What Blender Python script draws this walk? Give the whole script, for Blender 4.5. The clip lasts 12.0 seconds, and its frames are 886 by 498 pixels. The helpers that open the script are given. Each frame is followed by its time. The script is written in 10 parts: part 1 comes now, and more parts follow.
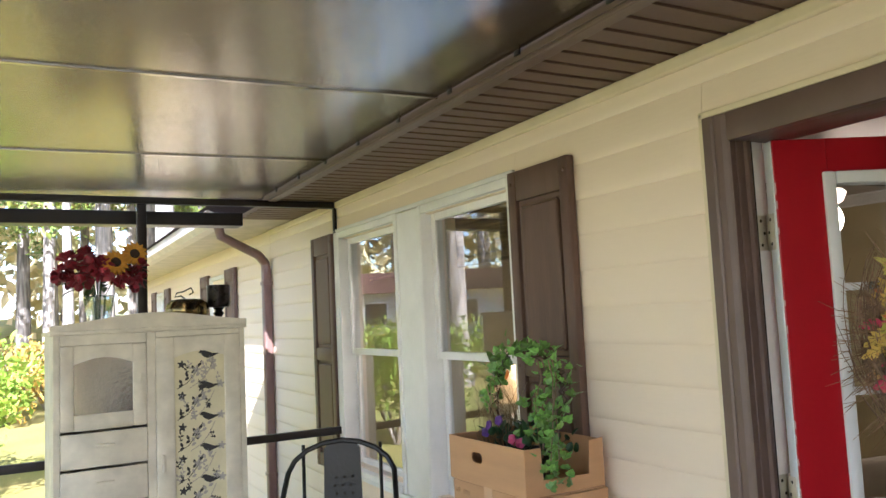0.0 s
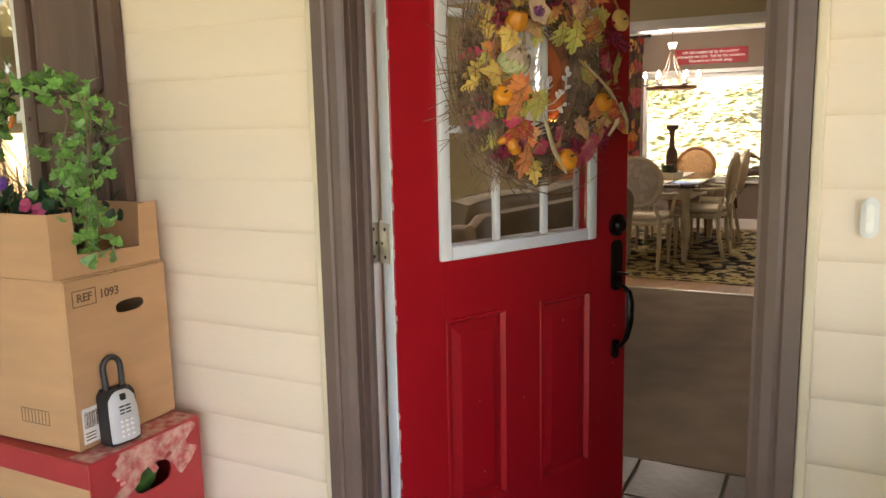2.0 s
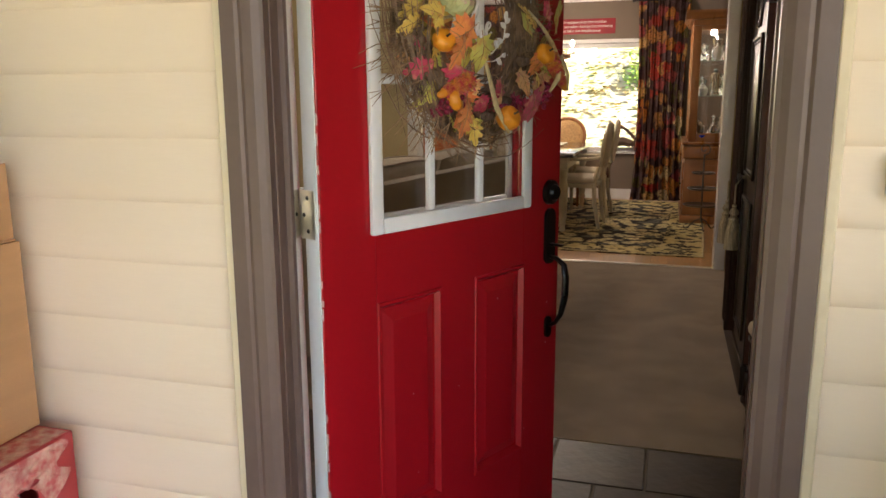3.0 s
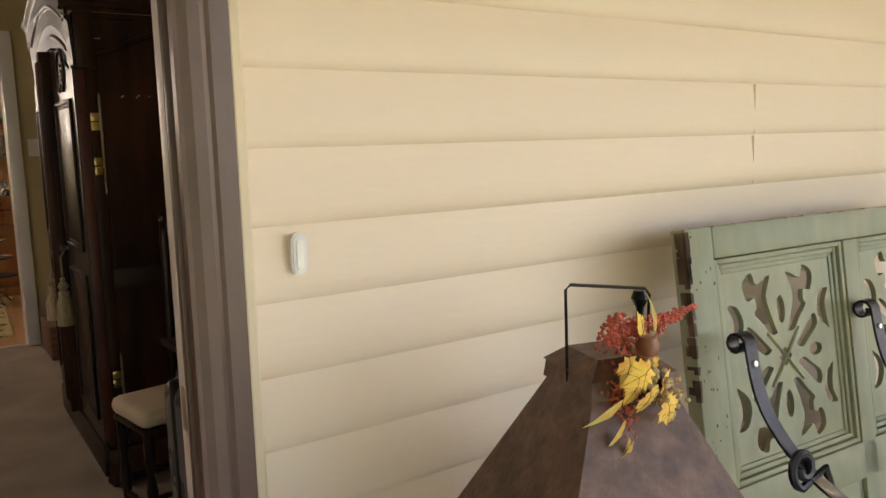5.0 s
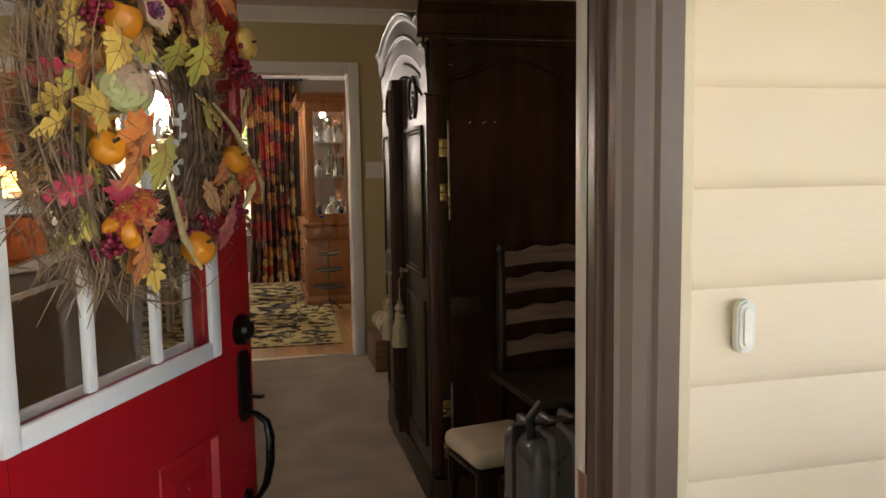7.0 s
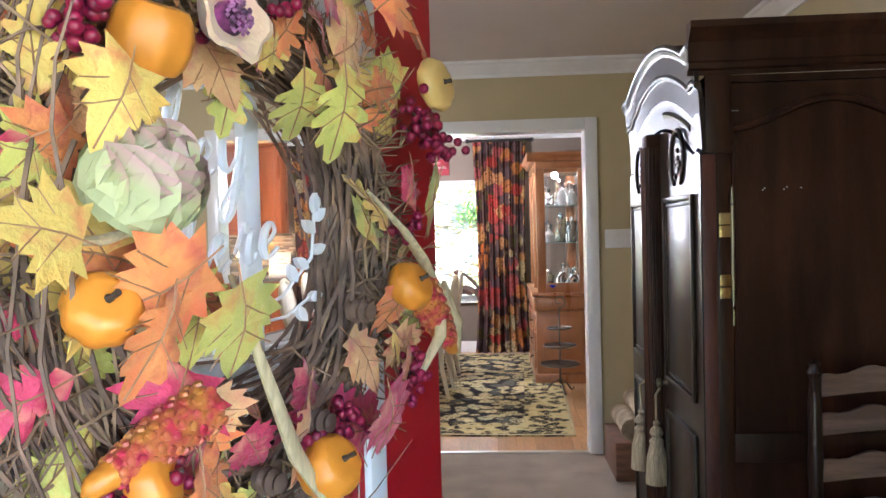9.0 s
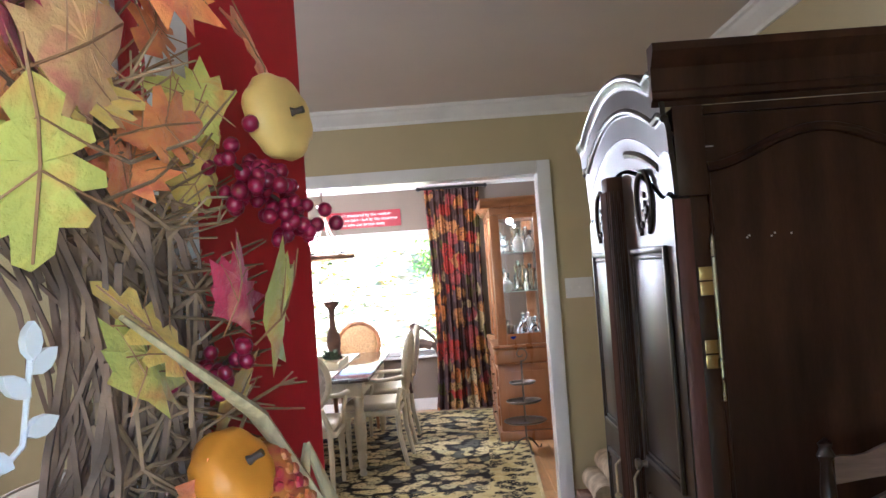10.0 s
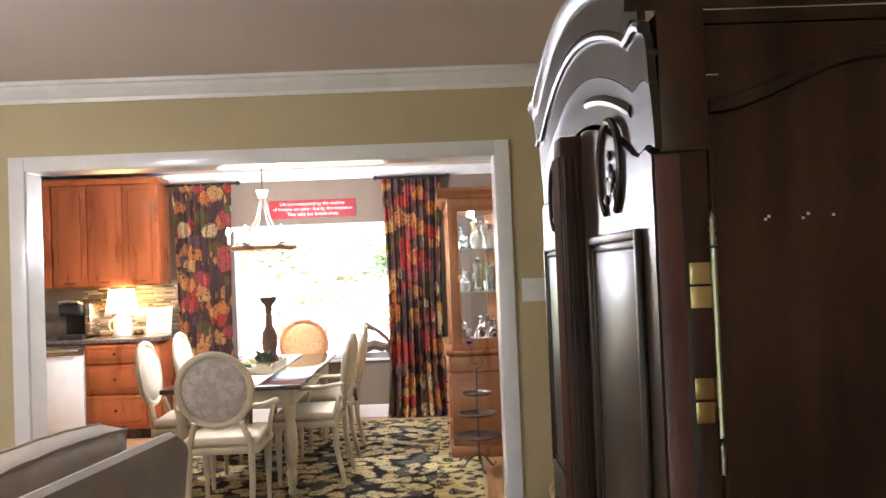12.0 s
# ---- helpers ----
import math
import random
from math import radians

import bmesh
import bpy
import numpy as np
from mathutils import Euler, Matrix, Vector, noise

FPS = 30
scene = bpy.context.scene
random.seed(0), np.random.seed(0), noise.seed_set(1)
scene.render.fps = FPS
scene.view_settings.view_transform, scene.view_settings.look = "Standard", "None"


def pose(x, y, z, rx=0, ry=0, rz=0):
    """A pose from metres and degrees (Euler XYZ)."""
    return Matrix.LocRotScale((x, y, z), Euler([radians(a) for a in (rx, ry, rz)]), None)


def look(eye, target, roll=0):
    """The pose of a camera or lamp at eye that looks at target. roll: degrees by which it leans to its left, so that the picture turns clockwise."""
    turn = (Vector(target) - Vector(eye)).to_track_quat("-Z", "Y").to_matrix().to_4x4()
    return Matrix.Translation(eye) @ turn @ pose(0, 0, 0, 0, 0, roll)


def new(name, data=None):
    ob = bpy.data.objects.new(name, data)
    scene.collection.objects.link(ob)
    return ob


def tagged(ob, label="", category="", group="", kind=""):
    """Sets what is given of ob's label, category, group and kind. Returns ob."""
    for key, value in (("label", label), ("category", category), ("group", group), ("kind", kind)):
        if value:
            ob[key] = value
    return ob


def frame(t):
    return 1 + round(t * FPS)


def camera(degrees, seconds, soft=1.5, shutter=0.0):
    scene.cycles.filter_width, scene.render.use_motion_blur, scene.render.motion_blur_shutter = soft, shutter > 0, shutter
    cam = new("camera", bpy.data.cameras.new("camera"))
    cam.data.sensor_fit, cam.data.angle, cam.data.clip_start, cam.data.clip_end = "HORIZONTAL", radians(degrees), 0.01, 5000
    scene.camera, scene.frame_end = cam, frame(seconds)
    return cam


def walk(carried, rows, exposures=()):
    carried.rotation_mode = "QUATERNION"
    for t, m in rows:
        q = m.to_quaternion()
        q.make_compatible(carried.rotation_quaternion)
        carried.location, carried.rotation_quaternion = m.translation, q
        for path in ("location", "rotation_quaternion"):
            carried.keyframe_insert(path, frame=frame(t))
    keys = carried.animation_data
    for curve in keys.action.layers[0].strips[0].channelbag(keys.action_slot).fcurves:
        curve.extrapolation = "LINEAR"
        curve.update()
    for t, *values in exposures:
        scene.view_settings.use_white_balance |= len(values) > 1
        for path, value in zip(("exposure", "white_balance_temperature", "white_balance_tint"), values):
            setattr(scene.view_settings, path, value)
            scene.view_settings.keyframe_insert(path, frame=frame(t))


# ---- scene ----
cam = camera(59.7, 12.0)
PATH = [
    (0, (1.496, -1.768, 1.593), (-0.253, -0.812, 1.764), -2.7),
    (0.5, (1.339, -1.742, 1.55), (-0.149, -0.407, 1.612), -3.5),
    (1, (1.255, -1.642, 1.466), (0.002, -0.083, 1.43), -3.2),
    (1.5, (1.178, -1.551, 1.394), (0.05, 0.09, 1.201), -2.1),
    (2, (1.01, -1.528, 1.334), (0.118, 0.235, 1.023), -1.2),
    (2.5, (0.849, -1.48, 1.305), (0.192, 0.373, 0.938), -0.5),
    (3, (0.737, -1.34, 1.291), (0.186, 0.543, 0.904), -0.3),
    (3.5, (0.658, -1.201, 1.313), (0.365, 0.745, 0.956), 1.0),
    (3.7, (0.621, -1.188, 1.321), (0.538, 0.785, 1.003), 1.4),
    (5.3, (0.554, -1.217, 1.367), (1.728, 0.379, 1.091), -1.8),
    (5.5, (0.551, -1.201, 1.377), (1.718, 0.404, 1.123), -1.8),
    (6, (0.498, -1.14, 1.374), (1.466, 0.597, 1.154), -1.3),
    (6.5, (0.475, -1.055, 1.38), (1.211, 0.792, 1.162), -1.3),
    (6.8, (0.469, -0.969, 1.381), (1.049, 0.933, 1.173), -1.1),
    (7, (0.473, -0.889, 1.376), (0.923, 1.048, 1.162), -0.9),
    (7.2, (0.462, -0.813, 1.368), (0.81, 1.145, 1.153), -0.4),
    (8.8, (0.485, -0.273, 1.419), (0.528, 1.722, 1.282), -0.3),
    (9, (0.517, -0.184, 1.458), (0.385, 1.81, 1.4), -1.5),
    (9.2, (0.522, -0.135, 1.474), (0.315, 1.855, 1.462), -2.1),
    (9.5, (0.52, -0.033, 1.5), (0.31, 1.955, 1.541), -2.5),
    (10, (0.568, 0.176, 1.507), (0.544, 2.175, 1.564), -4.1),
    (10.5, (0.598, 0.274, 1.497), (0.714, 2.269, 1.555), -5.7),
    (11, (0.701, 0.53, 1.497), (0.859, 2.523, 1.552), -3.9),
    (11.5, (0.749, 0.676, 1.489), (0.917, 2.669, 1.54), -2.6),
    (12, (0.745, 0.823, 1.482), (0.784, 2.822, 1.531), -2.3),
]
EXPOSURES = [(0, 2.1, 5300, 18), (0.6, 2.22, 5500, 18), (1.5, 2.5, 5850, 18), (3.7, 2.38, 6050, 20), (6.0, 2.2, 6000, 20), (7.2, 2.6, 5700, 19), (8.8, 3.8, 4650, 18), (9.5, 3.76, 4450, 18), (10.6, 3.83, 4600, 17), (12, 3.9, 4800, 17)]
walk(cam, [(t, look(eye, target, roll)) for t, eye, target, roll in PATH], EXPOSURES)

# ---- world ----
world = bpy.data.worlds.new("sky")
scene.world = world
world.use_nodes = True
wn = world.node_tree
sky = wn.nodes.new("ShaderNodeTexSky")
sky.sky_type = "NISHITA"
sky.sun_disc = False
SUN_EL, SUN_AZ = radians(35), radians(113)
sky.sun_elevation, sky.sun_rotation = SUN_EL, SUN_AZ
wn.links.new(sky.outputs[0], wn.nodes["Background"].inputs[0])
wn.nodes["Background"].inputs[1].default_value = 0.15

sun = new("sun", bpy.data.lights.new("sun", "SUN"))
sun.data.energy, sun.data.angle, sun.data.color = 5.0, radians(0.5), (1.0, 0.94, 0.84)
# the sun stands at azimuth SUN_AZ, clockwise from +y
sun_way = Vector((math.sin(SUN_AZ) * math.cos(SUN_EL), math.cos(SUN_AZ) * math.cos(SUN_EL), math.sin(SUN_EL)))
sun.matrix_world = look(sun_way * 50, (0, 0, 0))


# ---- building helpers ----
def mesh_of(bm, name, mats, smooth=False):
    me = bpy.data.meshes.new(name)
    bm.normal_update()
    bm.to_mesh(me)
    bm.free()
    for m in (mats if isinstance(mats, (list, tuple)) else [mats]):
        me.materials.append(m)
    if smooth:
        me.polygons.foreach_set("use_smooth", [True] * len(me.polygons))
        me.set_sharp_from_angle(angle=radians(42))
    return me


def part(name, bm, material, parent=None, label="", m=None, smooth=True):
    """Link a bmesh as one mesh object, under a thing or a part."""
    ob = new(name, mesh_of(bm, name, material, smooth))
    if parent is not None:
        ob.parent = parent
    if m is not None:
        ob.matrix_local = m
    if label:
        ob["label"] = label
    return ob


def thing(name, m, label, category, group="", kind=""):
    """An empty at the base of a thing, to parent its parts."""
    ob = new(name)
    ob.empty_display_size = 0.1
    ob.matrix_world = m
    return tagged(ob, label, category, group, kind)


def structure(name, bm, material, label, category, smooth=False):
    return tagged(part(name, bm, material, smooth=smooth), label, category, kind="structure")


def box(bm, x0, x1, y0, y1, z0, z1, bevel=0.0, m=None, seg=2, mat=0):
    """A bevelled box between two corners."""
    co = [(x, y, z) for z in (z0, z1) for y in (y0, y1) for x in (x0, x1)]
    vs = [bm.verts.new(c) for c in co]
    fs = [bm.faces.new([vs[i] for i in f]) for f in ((0, 2, 3, 1), (4, 5, 7, 6), (0, 1, 5, 4), (2, 6, 7, 3), (0, 4, 6, 2), (1, 3, 7, 5))]
    for f in fs:
        f.material_index = mat
    if bevel > 0:
        es = list({e for f in fs for e in f.edges})
        r = bmesh.ops.bevel(bm, geom=es, offset=bevel, segments=seg, affect="EDGES", profile=0.5)
        vs = list({v for f in r["faces"] for v in f.verts} | {v for v in vs if v.is_valid})
    if m is not None:
        bmesh.ops.transform(bm, matrix=m, verts=[v for v in vs if v.is_valid])
    return bm


def boxed(*a, **k):
    return box(bmesh.new(), *a, **k)


def lathe(bm, profile, n=20, m=None, mat=0):
    """Turn a profile of (radius, height) round the z axis."""
    rings = []
    for r, z in profile:
        if r < 1e-5:
            rings.append([bm.verts.new((0, 0, z))])
        else:
            rings.append([bm.verts.new((r * math.cos(2 * math.pi * i / n), r * math.sin(2 * math.pi * i / n), z)) for i in range(n)])
    for a, b in zip(rings, rings[1:]):
        for i in range(n):
            j = (i + 1) % n
            if len(a) == 1 and len(b) == 1:
                continue
            if len(a) == 1:
                f = bm.faces.new((a[0], b[j], b[i]))
            elif len(b) == 1:
                f = bm.faces.new((a[i], a[j], b[0]))
            else:
                f = bm.faces.new((a[i], a[j], b[j], b[i]))
            f.material_index = mat
    if m is not None:
        bmesh.ops.transform(bm, matrix=m, verts=[v for ring in rings for v in ring])
    return bm


def tube(bm, pts, r, n=8, flat=1.0, mat=0, cap=True):
    """A tube along points; r is a number or one for each point; flat squeezes it."""
    pts = [Vector(p) for p in pts]
    rs = r if isinstance(r, (list, tuple)) else [r] * len(pts)
    rings, side = [], None
    for i, p in enumerate(pts):
        d = (pts[min(i + 1, len(pts) - 1)] - pts[max(i - 1, 0)]).normalized()
        if side is None:
            side = d.cross(Vector((0, 0, 1)) if abs(d.z) < 0.9 else Vector((0, 1, 0))).normalized()
        side = (side - d * side.dot(d)).normalized()
        up = d.cross(side)
        rings.append([bm.verts.new(p + side * (rs[i] * math.cos(2 * math.pi * k / n)) + up * (rs[i] * flat * math.sin(2 * math.pi * k / n))) for k in range(n)])
    for a, b in zip(rings, rings[1:]):
        for k in range(n):
            f = bm.faces.new((a[k], a[(k + 1) % n], b[(k + 1) % n], b[k]))
            f.material_index = mat
    if cap:
        bm.faces.new(rings[0][::-1]).material_index = mat
        bm.faces.new(rings[-1]).material_index = mat
    return bm


def extrude_outline(bm, outline, y0, y1, m=None, mat=0):
    """A plate: an outline in x and z, extruded from y0 to y1."""
    a = [bm.verts.new((x, y0, z)) for x, z in outline]
    b = [bm.verts.new((x, y1, z)) for x, z in outline]
    n = len(a)
    fs = [bm.faces.new(a), bm.faces.new(b[::-1])] + [bm.faces.new((a[i], b[i], b[(i + 1) % n], a[(i + 1) % n])) for i in range(n)]
    for f in fs:
        f.material_index = mat
    bmesh.ops.recalc_face_normals(bm, faces=fs)
    if m is not None:
        bmesh.ops.transform(bm, matrix=m, verts=a + b)
    return bm


def sweep_x(bm, profile, x0, x1, m=None, mat=0):
    """A moulding: a closed profile in y and z, run along x."""
    a = [bm.verts.new((x0, y, z)) for y, z in profile]
    b = [bm.verts.new((x1, y, z)) for y, z in profile]
    n = len(a)
    fs = [bm.faces.new(a), bm.faces.new(b[::-1])] + [bm.faces.new((a[i], b[i], b[(i + 1) % n], a[(i + 1) % n])) for i in range(n)]
    for f in fs:
        f.material_index = mat
    bmesh.ops.recalc_face_normals(bm, faces=fs)
    if m is not None:
        bmesh.ops.transform(bm, matrix=m, verts=a + b)
    return bm


def arc(cx, cz, r, a0, a1, n, rz=None):
    """Points on an arc, in degrees."""
    return [(cx + r * math.cos(radians(a0 + (a1 - a0) * i / n)), cz + (rz or r) * math.sin(radians(a0 + (a1 - a0) * i / n))) for i in range(n + 1)]

def smooth_line(pts, n=5):
    """Points on a Catmull-Rom curve through the given ones."""
    q = [pts[0]] + list(pts) + [pts[-1]]
    out = []
    for a, b, c, d in zip(q, q[1:], q[2:], q[3:]):
        for i in range(n):
            t = i / n
            out.append(tuple(0.5 * (2 * b[k] + (c[k] - a[k]) * t + (2 * a[k] - 5 * b[k] + 4 * c[k] - d[k]) * t * t + (3 * b[k] - a[k] - 3 * c[k] + d[k]) * t ** 3) for k in (0, 1)))
    return out + [tuple(pts[-1])]


# ---- materials ----
def material(name, color, rough=0.5, metal=0.0, vary=0.12, scale=6.0, bump=0.1, bump_scale=60.0, color2=None, stretch=(1, 1, 1), spec=0.5, rand=0.0, coat=0.0, sheen=0.0, rough_vary=0.12, distort=0.0):
    """A surface with stains at a large scale, grain at a small one, and a fine relief."""
    m = bpy.data.materials.new(name)
    m.use_nodes = True
    nt = m.node_tree
    L, N = nt.links.new, nt.nodes.new
    p = nt.nodes["Principled BSDF"]
    tc, mp = N("ShaderNodeTexCoord"), N("ShaderNodeMapping")
    L(tc.outputs["Object"], mp.inputs[0])
    mp.inputs["Scale"].default_value = stretch
    big, fine = N("ShaderNodeTexNoise"), N("ShaderNodeTexNoise")
    big.inputs["Scale"].default_value, big.inputs["Detail"].default_value = scale, 6
    big.inputs["Distortion"].default_value = distort
    fine.inputs["Scale"].default_value, fine.inputs["Detail"].default_value = bump_scale, 4
    L(mp.outputs[0], big.inputs["Vector"])
    L(mp.outputs[0], fine.inputs["Vector"])
    ramp = N("ShaderNodeValToRGB")
    c2 = color2 or tuple(c * (1 - 2.2 * vary) for c in color)
    ramp.color_ramp.elements[0].position, ramp.color_ramp.elements[1].position = 0.36, 0.64
    ramp.color_ramp.elements[0].color, ramp.color_ramp.elements[1].color = (*c2, 1), (*color, 1)
    L(big.outputs["Fac"], ramp.inputs[0])
    mix = N("ShaderNodeMix")
    mix.data_type, mix.blend_type = "RGBA", "MULTIPLY"
    mix.inputs[0].default_value = 1.0
    L(ramp.outputs[0], mix.inputs[6])
    r2 = N("ShaderNodeMapRange")
    r2.inputs["To Min"].default_value, r2.inputs["To Max"].default_value = 1 - vary, 1 + vary * 0.6
    L(fine.outputs["Fac"], r2.inputs[0])
    L(r2.outputs[0], mix.inputs[7])
    out = mix.outputs[2]
    if rand > 0:
        oi, mr, mul = N("ShaderNodeObjectInfo"), N("ShaderNodeMapRange"), N("ShaderNodeMix")
        mr.inputs["To Min"].default_value, mr.inputs["To Max"].default_value = 1 - rand, 1 + rand
        L(oi.outputs["Random"], mr.inputs[0])
        mul.data_type, mul.blend_type = "RGBA", "MULTIPLY"
        mul.inputs[0].default_value = 1.0
        L(out, mul.inputs[6])
        L(mr.outputs[0], mul.inputs[7])
        out = mul.outputs[2]
    L(out, p.inputs["Base Color"])
    rr = N("ShaderNodeMapRange")
    rr.inputs["To Min"].default_value, rr.inputs["To Max"].default_value = max(rough - rough_vary, 0.03), min(rough + rough_vary, 1.0)
    L(big.outputs["Fac"], rr.inputs[0])
    L(rr.outputs[0], p.inputs["Roughness"])
    p.inputs["Metallic"].default_value = metal
    p.inputs["Specular IOR Level"].default_value = spec
    p.inputs["Coat Weight"].default_value = coat
    p.inputs["Sheen Weight"].default_value = sheen
    if bump > 0:
        b = N("ShaderNodeBump")
        b.inputs["Strength"].default_value, b.inputs["Distance"].default_value = bump, 0.004
        L(fine.outputs["Fac"], b.inputs["Height"])
        L(b.outputs[0], p.inputs["Normal"])
    return m


def glow(name, color, strength):
    m = bpy.data.materials.new(name)
    m.use_nodes = True
    p = m.node_tree.nodes["Principled BSDF"]
    p.inputs["Base Color"].default_value = (*color, 1)
    p.inputs["Emission Color"].default_value = (*color, 1)
    p.inputs["Emission Strength"].default_value = strength
    return m


def glass_material(name, color=(0.95, 0.97, 0.96), rough=0.0):
    m = bpy.data.materials.new(name)
    m.use_nodes = True
    p = m.node_tree.nodes["Principled BSDF"]
    p.inputs["Base Color"].default_value = (*color, 1)
    p.inputs["Transmission Weight"].default_value = 1.0
    p.inputs["Roughness"].default_value = rough
    p.inputs["IOR"].default_value = 1.45
    return m


SIDING = material("cream_siding", (0.81, 0.675, 0.52), 0.46, vary=0.018, scale=1.6, bump=0.12, bump_scale=60, stretch=(0.3, 1, 1.5))
BROWN = material("brown_paint", (0.145, 0.096, 0.08), 0.38, vary=0.08, scale=5, bump=0.08, spec=0.45, rough_vary=0.04)
SHUTTER = material("brown_shutter", (0.13, 0.075, 0.055), 0.5, vary=0.12, scale=8, bump=0.2, stretch=(3, 3, 0.4))
WHITE = material("white_paint", (0.8, 0.79, 0.76), 0.4, vary=0.04, bump=0.06)
RED = material("red_door_paint", (0.37, 0.006, 0.012), 0.31, vary=0.025, scale=1.5, bump=0.05, bump_scale=50, spec=0.45, rough_vary=0.01)
ALU_CEIL = material("bronze_porch_ceiling", (0.43, 0.385, 0.31), 0.18, metal=1.0, vary=0.05, scale=1.2, bump=0.22, bump_scale=45, spec=0.9, rough_vary=0.04, stretch=(1, 1, 1))
SOFFIT = material("brown_soffit", (0.16, 0.10, 0.075), 0.55, vary=0.08, bump=0.1)
DARKMETAL = material("dark_bronze_metal", (0.018, 0.014, 0.012), 0.4, metal=0.3, vary=0.15, bump=0.1)
WALL = material("khaki_wall_paint", (0.50, 0.425, 0.24), 0.75, vary=0.04, scale=2, bump=0.15, bump_scale=160)
TAUPE = material("taupe_wall_paint", (0.19, 0.145, 0.105), 0.75, vary=0.05, scale=2, bump=0.15, bump_scale=160)
CEILING = material("ceiling_paint", (0.72, 0.66, 0.62), 0.85, vary=0.03, scale=1.5, bump=0.2, bump_scale=140)
CARPET = material("beige_carpet", (0.33, 0.245, 0.155), 0.95, vary=0.16, scale=4, bump=1.0, bump_scale=260, sheen=0.3)
WOODFLOOR = material("light_oak_floor", (0.50, 0.29, 0.12), 0.32, vary=0.12, scale=5, bump=0.08, stretch=(8, 1, 1), rand=0.12)
TILE = material("brown_slate_tile", (0.055, 0.036, 0.024), 0.42, vary=0.3, scale=7, bump=0.5, bump_scale=25, rand=0.15)
GROUT = material("grout", (0.16, 0.13, 0.1), 0.9)
DARKWOOD = material("dark_walnut", (0.022, 0.0105, 0.0065), 0.3, vary=0.3, scale=3, bump=0.1, stretch=(9, 9, 0.7), coat=0.25)
CARDBOARD = material("cardboard", (0.50, 0.29, 0.14), 0.8, vary=0.06, scale=3, bump=0.12, bump_scale=120, stretch=(1, 1, 6))
CONCRETE = material("porch_concrete", (0.32, 0.29, 0.25), 0.8, vary=0.15, scale=2, bump=0.3)

# ---- house shell ----
FLOOR_PORCH = -0.12
CEIL = 2.48
HALL_W = 4.7      # living side of the wall with the cased opening
DIN_W = 8.7      # dining window wall
X_L, X_R = -4.2, 1.88
DCEIL = 2.53
LAP, LAP0 = 0.1285, 1.2125


def wall_panels(bm, x0, x1, z0, z1, y0, y1, holes):
    """A wall in the xz plane with thickness, split round its openings (x0, x1, z0, z1)."""
    xs = sorted({x0, x1, *[h[0] for h in holes], *[h[1] for h in holes]})
    for a, b in zip(xs, xs[1:]):
        hs = sorted([h for h in holes if h[0] < (a + b) / 2 < h[1]], key=lambda h: h[2])
        z = z0
        for h in hs:
            if h[2] > z:
                box(bm, a, b, y0, y1, z, h[2])
            z = h[3]
        if z < z1:
            box(bm, a, b, y0, y1, z, z1)
    return bm


DOOR_HOLE = (-0.03, 0.93, -0.12, 2.075)
WIN_L, WIN_R = (-3.05, -2.2, 0.72, 2.1), (-1.945, -1.1, 0.72, 2.1)
front = structure("wall_front", wall_panels(bmesh.new(), X_L - 4, 5.0, FLOOR_PORCH, CEIL + 0.1, 0.004, 0.13, [DOOR_HOLE, WIN_L, WIN_R]), SIDING, "front wall of the house behind the siding", "wall")
structure("wall_front_inside", wall_panels(bmesh.new(), X_L, X_R, 0, CEIL, 0.131, 0.145, [DOOR_HOLE, WIN_L, WIN_R]), WALL, "khaki painted inner face of the front wall", "wall")

far_hole = (-1.265, 1.114, 0.0, 2.06)
structure("wall_dining", wall_panels(bmesh.new(), X_L, X_R, 0, CEIL, HALL_W, HALL_W + 0.13, [far_hole]), WALL, "khaki wall with a wide cased opening", "wall")
DIN_WIN = (-1.23, 0.42, 0.60, 1.93)
structure("wall_window", wall_panels(bmesh.new(), X_L, X_R, 0, DCEIL, DIN_W, DIN_W + 0.15, [DIN_WIN]), TAUPE, "taupe dining room wall round the window", "wall")
structure("wall_east", boxed(X_R, X_R + 0.12, 0.145, DIN_W, 0, CEIL), WALL, "khaki living room side wall", "wall")
structure("wall_west", boxed(X_L - 0.12, X_L, 0.145, DIN_W, 0, CEIL), WALL, "khaki living room end wall", "wall")
structure("ceiling", boxed(X_L, X_R, 0.13, HALL_W + 0.13, CEIL, CEIL + 0.1), CEILING, "flat painted ceiling with a soft grey tone", "ceiling")
structure("subfloor", boxed(X_L, X_R, 0.0, DIN_W, -0.12, -0.03), GROUT, "dark subfloor under the rooms", "floor")
structure("carpet", boxed(X_L, X_R, 1.45, HALL_W + 0.04, -0.03, 0.0), CARPET, "worn beige carpet in the living room", "carpet")

structure("ceiling_dining", boxed(X_L, X_R, HALL_W + 0.131, DIN_W + 0.15, DCEIL, DCEIL + 0.1), material("dining_ceiling_paint", (0.70, 0.64, 0.54), 0.8, vary=0.03, bump=0.15, bump_scale=140), "pale dining room ceiling", "ceiling")
structure("wall_dining_back", wall_panels(bmesh.new(), X_L, X_R, 0, DCEIL, HALL_W + 0.131, HALL_W + 0.142, [far_hole]), TAUPE, "taupe dining side of the opening wall", "wall")

